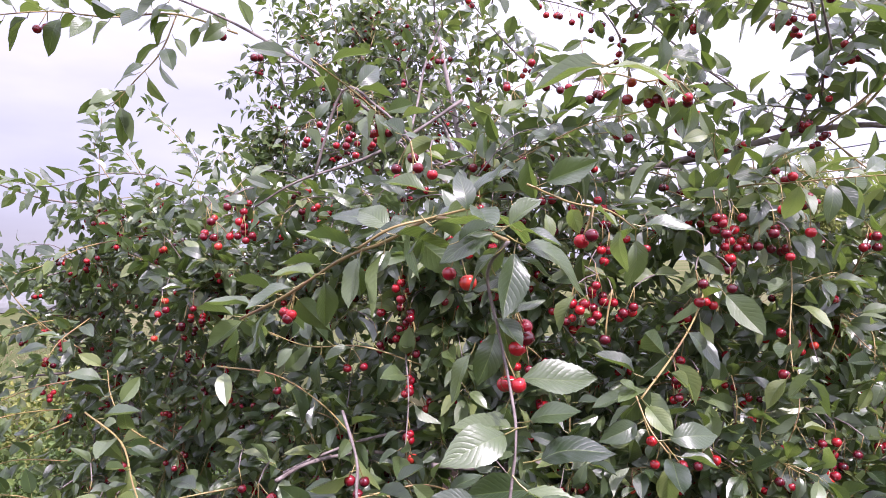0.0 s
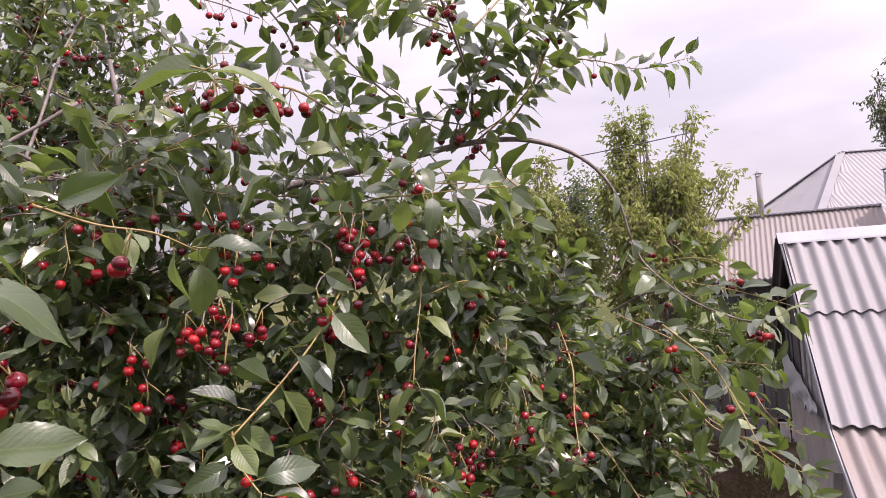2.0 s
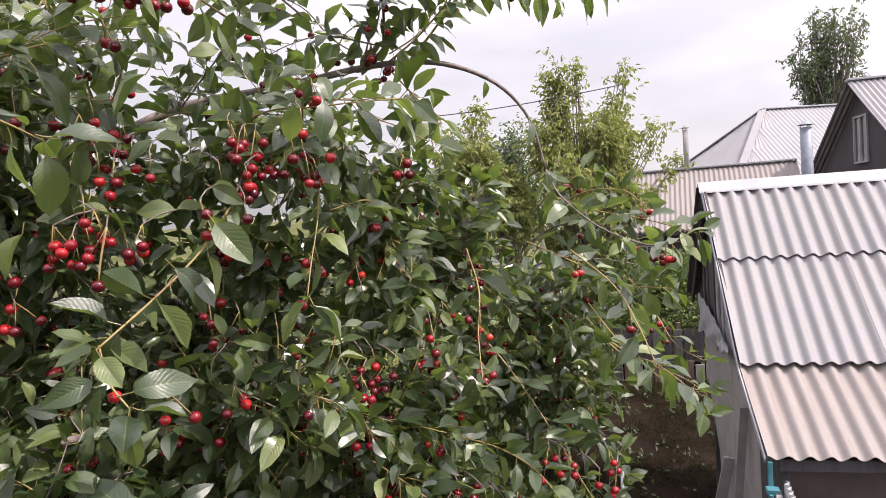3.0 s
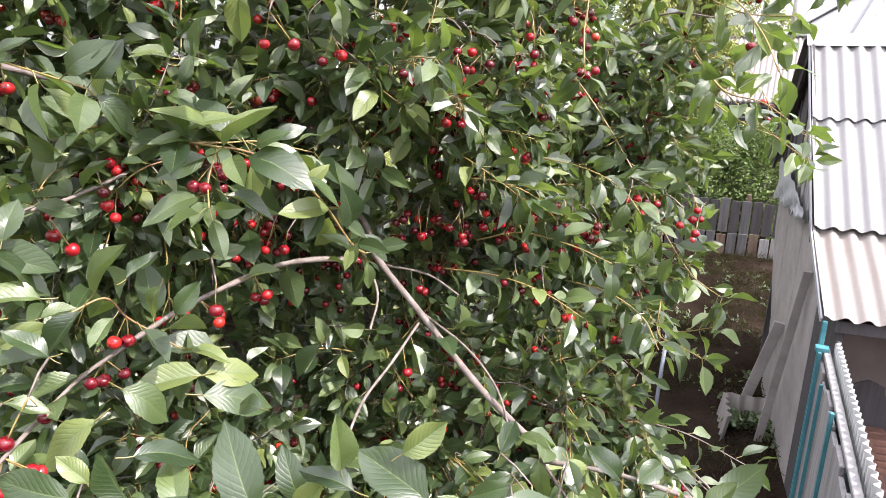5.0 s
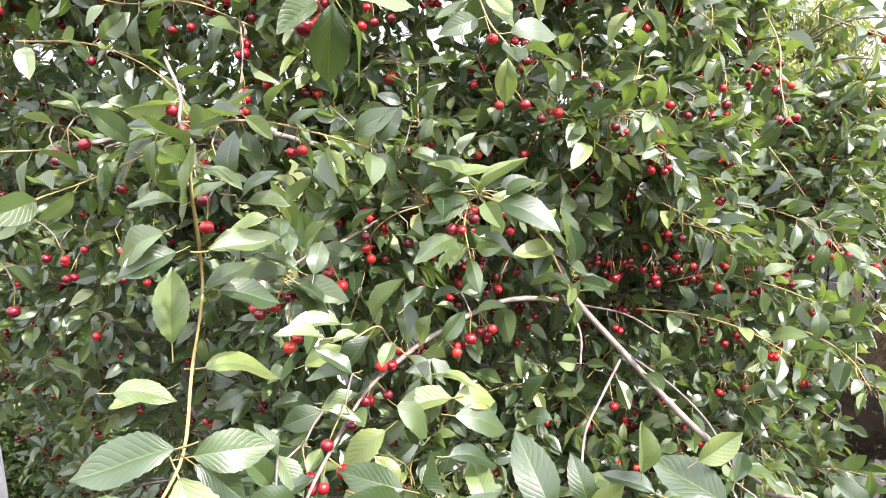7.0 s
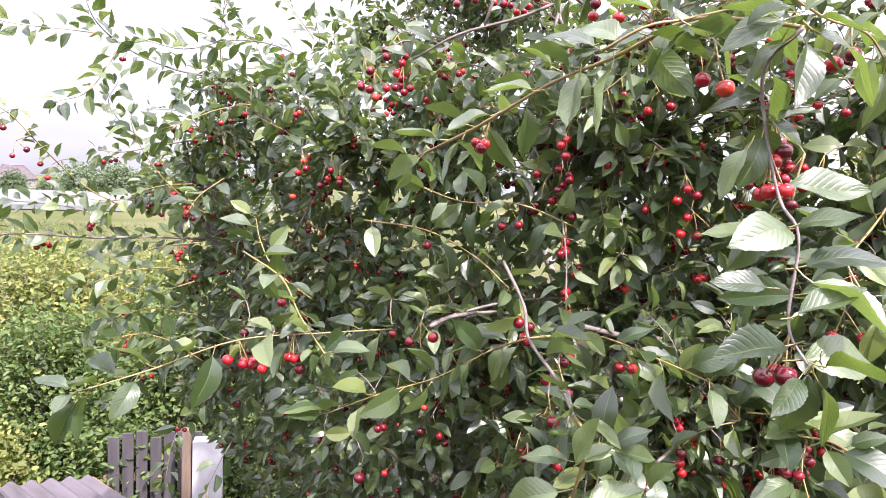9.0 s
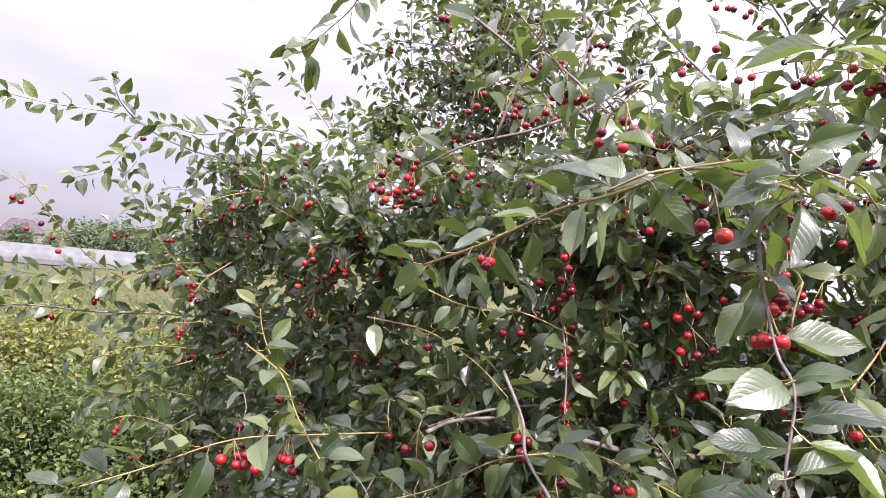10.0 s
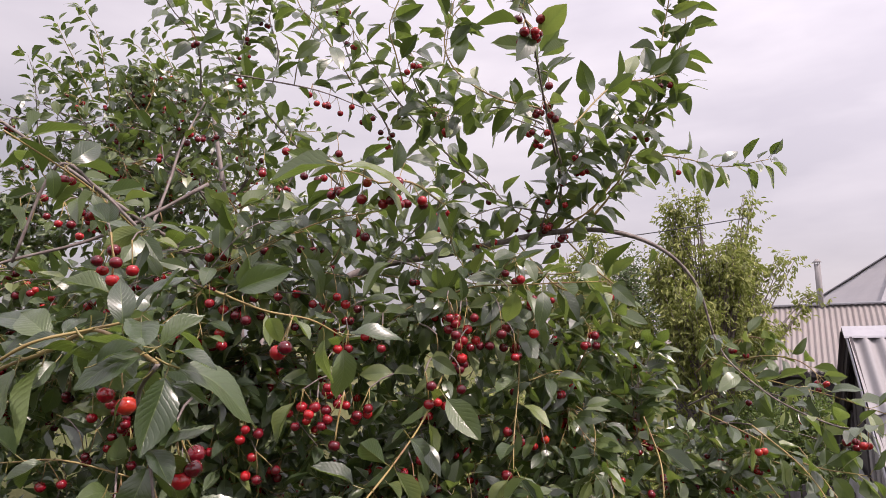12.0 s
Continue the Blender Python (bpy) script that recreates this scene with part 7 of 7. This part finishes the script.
chimney_pipe((15.6, 12.2, 2.2), 0.14, 2.27, "thick blue-grey chimney pipe with a cap")

# overhead wire
wa, wb = Vector((3.0, 16.0, 5.35)), Vector((9.7, 11.9, 5.45))
pts = [wa.lerp(wb, t / 14) + Vector((0, 0, -0.25 * math.sin(math.pi * t / 14))) for t in range(15)]
tagged(new("overhead_wire", mesh_of("overhead_wire", *tube(pts, 0.011, 0.011, 6), M_WIRE, True)), "thin dark overhead wire between the trees", "wire")


# ---------------------------------------------------------------- trees and shrubs
def leafy_tree(name, base, height, spread, count, leaf, mat, label, category, seed, lobes=(), trunk_r=0.12, upright=0.0, group="", fan=False):
    """Tapered trunk and limbs, with a crown of leaf sprays round the limb ends; fan: leaflets hang in fives."""
    rng = random.Random(seed)
    b = Vector(base)
    t = holder(name, b, label, category, group)
    wood, items = Pile(), []
    top = Vector((rng.gauss(0, 0.1), rng.gauss(0, 0.1), height * 0.55))
    v, f = tube(smooth_path([(0, 0, -0.05), (0.05, 0.02, height * 0.25), top], 4), trunk_r, trunk_r * 0.5, 9, 0.1, rng)
    under(new("trunk", mesh_of("trunk", v, f, M_BARK, True)), t)
    sprays = max(8, count // 60)
    for i in range(sprays):
        if lobes and rng.random() < 0.95:
            (lx, ly, lz, lr) = rng.choices(lobes, [q[3] ** 1.8 for q in lobes])[0]
            d = Vector((rng.gauss(0, 1), rng.gauss(0, 1), rng.gauss(0, 1))).normalized() * lr * rng.uniform(0.35, 1.05) ** 0.6
            end = Vector((lx, ly, lz)) + Vector((d.x, d.y, d.z * (1 + upright)))
        else:
            a = rng.uniform(0, 6.283)
            z = rng.uniform(0.25, 1.0)
            r = spread * math.sin(math.pi * min(0.96, z * 0.8 + 0.12)) * rng.uniform(0.6, 1.05)
            end = Vector((r * math.cos(a), r * math.sin(a), z * height))
        start = Vector((0, 0, 0)).lerp(top, min(1.0, max(0.25, end.z / height * 0.8)))
        mid = start.lerp(end, 0.55) + Vector((rng.gauss(0, 0.06), rng.gauss(0, 0.06), 0.05)) * spread
        path = smooth_path([start, mid, end], 4)
        wood.add(*tube(path, trunk_r * 0.22, trunk_r * 0.05, 3))
        out = (end - Vector((0, 0, height * 0.5))).normalized()
        for k in range(12 if fan else 60):
            q = path[-1].lerp(path[-4], rng.random() ** 1.5) + Vector((rng.gauss(0, 1), rng.gauss(0, 1), rng.gauss(0, 1))) * leaf * (0.8 if fan else 1.8)
            ax = (out * 0.4 + Vector((rng.gauss(0, 0.7), rng.gauss(0, 0.7), rng.gauss(-0.2 + upright * 0.4, 0.5)))).normalized()
            for m in range(5 if fan else 1):
                lax = ax
                if fan:
                    lax = (ax * 0.5 + Vector((rng.gauss(0, 0.5), rng.gauss(0, 0.5), rng.gauss(-0.6, 0.3)))).normalized()
                bb, aa, nn = leaf_frame(q + ax * leaf * 0.35 * m if fan else q, lax, (0, -0.3, 0.8), rng, 0.5)
                items.append((bb, aa, nn, leaf * rng.uniform(0.6, 1.2)))
    under(new("limb_mass", mesh_of("limb_mass", wood.v, wood.f, M_BARK, True)), t, kind="stuff")
    under(leaf_mass("crown", items, LEAFLET if fan else SIMPLE_LEAF, mat), t, kind="stuff")
    return t


LEAFLET = [blade_template(0.18, 0.3, 0.25), blade_template(0.22, 0.5, 0.1)]
SIMPLE_LEAF = [blade_template(0.28, 0.3, 0.2), blade_template(0.36, 0.5, 0.1)]

leafy_tree("maple_tree", (9.2, 12.8, G), 5.4, 1.2, 29000, 0.128, M_MAPLE, "light green ash-leaved maple with airy upright shoots", "tree", 31,
           [(-0.6, 0.0, 7.34, 0.12), (-0.6, 0.1, 6.83, 0.22), (-0.13, 0.0, 7.15, 0.14), (-0.58, 0.0, 6.32, 0.24), (1.2, 0.0, 7.29, 0.09), (1.01, -0.1, 6.89, 0.14), (0.8, 0.0, 6.41, 0.15),
            (1.34, 0.0, 7.02, 0.09), (-0.79, 0.2, 5.57, 0.47), (0.27, -0.3, 5.66, 0.47), (1.05, 0.1, 5.64, 0.44), (1.33, 0.0, 5.09, 0.27), (-0.72, -0.4, 4.68, 0.57), (0.33, 0.3, 4.62, 0.65),
            (0.92, -0.3, 4.19, 0.48), (-0.36, 0.2, 3.76, 0.75), (2.31, 0.0, 5.94, 0.11), (2.1, 0.0, 5.47, 0.09), (2.75, 0.0, 5.1, 0.10), (1.88, 0.0, 5.81, 0.11)], 0.13, 0.2, "maples", True)
leafy_tree("maple_tree", (7.0, 13.6, G), 4.4, 0.9, 17000, 0.135, M_MAPLE, "smaller light green maple beside the larger one", "tree", 32,
           [(-0.26, 0.0, 6.14, 0.19), (-0.67, 0.1, 5.87, 0.15), (0.07, 0.0, 6.33, 0.09), (-0.18, -0.2, 5.47, 0.40), (-0.76, 0.2, 5.11, 0.44), (-0.12, 0.3, 4.44, 0.51), (0.55, 0.0, 4.72, 0.39),
            (0.79, -0.2, 4.12, 0.44), (-0.46, 0.0, 3.82, 0.50)], 0.1, 0.2, "maples", True)
leafy_tree("poplar_tree", (14.0, 25.0, G), 8.0, 1.8, 6000, 0.17, M_DARKLEAF, "dark green poplar far behind the maples", "tree", 33, [(0, 0, 6.0, 1.2), (0, 0, 4.6, 1.6), (0, 0, 7.1, 0.7)], 0.2)
leafy_tree("broad_tree", (30.9, 23.0, G), 13.0, 3.0, 9000, 0.2, M_DARKLEAF, "tall grey-green tree beyond the roofs", "tree", 34,
           [(0.6, 0, 9.3, 1.5), (-0.9, 0.4, 10.6, 0.9), (-1.5, 0.4, 10.0, 0.5), (0.6, -0.3, 12.0, 1.2), (-0.6, 0.2, 8.6, 0.6), (1.4, 0, 7.4, 1.0), (-0.2, 0.2, 11.8, 0.7)], 0.25, fan=True)
for i, (x, yy, h, s) in enumerate(((8.7, 12.7, 2.2, 1.1), (11.0, 11.75, 2.8, 1.25), (9.9, 12.3, 3.0, 1.2), (7.0, 11.4, 2.3, 1.0), (5.0, 9.0, 2.6, 1.2), (3.9, 8.4, 2.8, 1.2), (2.4, 8.0, 3.0, 1.4), (6.0, 11.6, 3.2, 1.4), (3.6, 11.0, 3.4, 1.6))):
    leafy_tree("shrub", (x, yy, G), h, s, 12000 if i < 4 else 5000, 0.075, M_HEDGE_GREEN if i < 3 else M_DARKLEAF if i % 2 else M_MAPLE, "leafy garden shrub behind the fence", "shrub", 40 + i, trunk_r=0.04, group="garden shrubs")
for i, (x, yy, h, s, count, gold) in enumerate(((-5.3, 6.4, 3.3, 1.1, 15000, True), (-6.6, 6.1, 3.4, 1.2, 10000, True), (-4.2, 6.9, 3.25, 1.1, 14000, True), (-4.45, 5.5, 2.75, 0.95, 17000, False),
                                                (-3.75, 5.5, 2.5, 0.8, 14000, False), (-4.45, 4.45, 2.1, 0.75, 14000, True), (-5.1, 4.5, 2.5, 0.9, 10000, True), (-3.5, 5.15, 2.0, 0.7, 10000, False),
                                                (-3.4, 5.9, 3.0, 1.0, 15000, False), (-2.5, 6.4, 2.9, 1.1, 12000, False), (-1.4, 6.8, 2.6, 1.1, 5000, False))):
    leafy_tree("shrub", (x, yy, G), h, s, count, 0.062, M_HEDGE if gold else M_HEDGE_GREEN, "tall yellow-green leafy shrub beside the field" if gold else "tall fresh green leafy shrub beside the field", "shrub", 60 + i, trunk_r=0.04, group="field shrubs")

# weeds and dry stalks on the soil
def soil_rise(x, y):
    """How far the plot rises towards the back fence."""
    r = math.hypot(x, y)
    return 0.3 * min(1.0, (r - 8) / 4) if 8 < r < 60 and x > 3 and y > 3 else 0.0


def weed_patch(name, x0, x1, y0, y1, count, size, mat, label, seed, shapes=None):
    rng = random.Random(seed)
    items = []
    for _ in range(count):
        x, yy = rng.uniform(x0, x1), rng.uniform(y0, y1)
        if noise.noise(Vector((x * 1.1, yy * 1.1, seed))) < -0.1:
            continue
        for _ in range(5):
            ax = Vector((rng.gauss(0, 0.7), rng.gauss(0, 0.7), rng.uniform(0.2, 1.0)))
            bb, aa, nn = leaf_frame((x + rng.gauss(0, 0.05), yy + rng.gauss(0, 0.05), GROUND + soil_rise(x, yy) + 0.02 + rng.random() * size), ax, (0, -0.3, 0.8), rng, 0.5)
            items.append((bb, aa, nn, size * rng.uniform(0.5, 1.4)))
    return tagged(leaf_mass(name, items, shapes or SIMPLE_LEAF, mat), label, "weeds", kind="stuff")


STALK = [blade_template(0.035, 0.3, 0.3), blade_template(0.06, 0.5, -0.2)]
weed_patch("field_weeds", -46, -9, 12, 52, 2600, 0.32, M_HEDGE_GREEN, "rough green weeds and grass tufts over the field", 8, STALK)
weed_patch("field_straw", -46, -9, 14, 52, 1800, 0.3, M_STRAW, "pale dry grass tufts over the field", 9, STALK)
weed_patch("dry_weeds", 4.0, 10.0, 4.5, 11.0, 6000, 0.09, M_DRY, "dry brown weed stalks on the dark soil", 3, STALK)
weed_patch("green_weeds", 3.6, 9.5, 4.5, 10.5, 450, 0.06, M_DARKLEAF, "sparse green weeds on the dark soil", 5)
weed_patch("bed_plants", 5.2, 5.65, 5.0, 5.5, 90, 0.10, M_DARKLEAF, "dark green plants inside the edged bed", 6)

# ---------------------------------------------------------------- old outhouse on the field side
outhouse = holder("outhouse", (-3.12, 4.12, 0.0), "small whitewashed outhouse with a mossy slate roof", "shed", turn=54)
me = slate_sheet_mesh("slate_sheet", 0.59, 1.25, 0.118, 0.016, M_SLATE_DARK, seed=9)
under(new("slate_sheet", me), outhouse).matrix_basis = Matrix.Translation((-0.58, 0.0, 0.925)) @ Matrix.Rotation(radians(10.3), 4, "Y") @ Matrix.Rotation(radians(-5.5), 4, "X")
box("wall", outhouse, M_WHITE, -0.56, -1.2, G - 0.05, -0.03, -1.14, 0.86)
box("wall", outhouse, M_BOARD, -0.56, -1.14, G - 0.05, -0.51, -0.03, 0.86)
box("wall", outhouse, M_WHITE, -0.08, -1.14, G - 0.05, -0.03, -0.03, 0.78)
box("wall", outhouse, M_BOARD, -0.51, -0.08, G - 0.05, -0.08, -0.03, 0.80)
strip("fascia", outhouse, M_RUST, (0.03, 0.0, 0.775), (0.03, -1.25, 0.895), 0.025, 0.07, "red-brown fascia board")
tagged(part("fence_post", box_data(-0.035, -0.03, G - 0.1, 0.035, 0.03, 1.18, 0.008), M_BOARD_AGED, None), "grey wooden post beside the outhouse", "post").location = (-3.53, 3.75, 0)
lime_wall = holder("white_wall", (-2.66, 4.75, 0), "whitewashed low wall behind the cherry tree", "wall", turn=20)
box("wall", lime_wall, M_WHITE, -0.02, 0, G - 0.05, 0.2, 0.12, 0.88)
box("post", lime_wall, M_BOARD_BROWN, -0.1, 0.0, G - 0.05, -0.03, 0.07, 0.98, 0.006, "brown corner post")

picket_fence = holder("picket_fence", (-3.08, 4.9, 0), "grey weathered picket fence beside the white wall", "fence", turn=24)
rng = random.Random(17)
for i in range(7):
    x = -0.36 + i * 0.105
    box("picket", picket_fence, M_BOARD_DARK, x, 0.01 * (i % 2), G - 0.03, x + 0.085, 0.02 + 0.01 * (i % 2), 0.84 + rng.uniform(-0.05, 0.04), 0.003)
for z in (-0.6, 0.45):
    box("rail", picket_fence, M_BOARD_BROWN, -0.4, 0.034, z, 0.42, 0.07, z + 0.06)

# ---------------------------------------------------------------- the far side of the field
house("far_house", (-127.0, 146.5, GROUND + 0.8), 41, 9.5, 7, 2.6, 3.2, M_SLATE_OLD, M_PLUM, "distant pale house with a plum-coloured roof", hip=3.0, pitch=1.2)
house("far_house", (-150, 155, GROUND + 1.2), 41, 14, 9, 3.0, 3.2, M_SLATE_OLD, M_SLATE_LOW, "distant pale house at the field's end", hip=2.5, pitch=1.2)
house("far_house", (-72.5, 118, GROUND + 0.3), 41, 3.6, 4, 2.6, 0.9, M_WHITE, M_ROOF_BROWN, "small white hut at the field's edge", pitch=0.6)
gh = holder("greenhouse", (-58, 75, GROUND + 0.1), "long white film greenhouse across the field", "greenhouse", turn=34)
v, f = [], []
for i in range(2):
    for k in range(13):
        a = math.pi * k / 12
        v.append((-7.5 + 15 * i, -2.1 * math.cos(a), 2.3 * math.sin(a)))
for k in range(12):
    f.append((k, k + 1, k + 14, k + 13))
f += [tuple(range(12, -1, -1)), tuple(range(13, 26))]
under(new("film_cover", mesh_of("film_cover", v, f, M_FILM, False)), gh)
box("door", gh, M_BOARD_DARK, 7.51, -0.6, 0, 7.56, 0.6, 2.0)
for i, (x, yy, h, s) in enumerate(((-66, 88, 4.6, 2.4), (-62, 91, 5.4, 2.9), (-67.5, 91, 5.2, 2.4), (-57.5, 92, 5.0, 2.8), (-54, 94, 4.6, 2.6), (-64, 95, 5.0, 2.6), (-50, 96, 5.0, 2.8), (-45, 99, 5.2, 3.0), (-39, 102, 5.2, 3.0), (-105, 121, 3.6, 2.4), (-112, 120, 3.2, 2.2), (-98, 123, 3.0, 2.2))):
    leafy_tree("far_tree", (x, yy, GROUND), h, s, 3300, 0.46, M_DARKLEAF, "rounded dark green tree at the far edge of the field", "tree", 80 + i, trunk_r=0.15, group="far trees")

# low hill on the horizon
hv, hf = [], []
for i in range(41):
    a = radians(20 + 70 * i / 40)
    h = 22 * math.exp(-((i - 24) / 7.0) ** 2) + 9 + 4 * noise.noise(Vector((i * 0.3, 0, 0)))
    for r, z in ((230, GROUND - 2), (275, h * 0.8), (320, h), (420, GROUND - 2)):
        hv.append((r * math.sin(a), r * math.cos(a), z))
for i in range(40):
    for k in range(3):
        a = i * 4 + k
        hf.append((a, a + 1, a + 5, a + 4))
tagged(new("backdrop_hill", mesh_of("backdrop_hill", hv, hf, M_HILL, True)), "bare grey hill on the horizon", "hill", kind="structure")
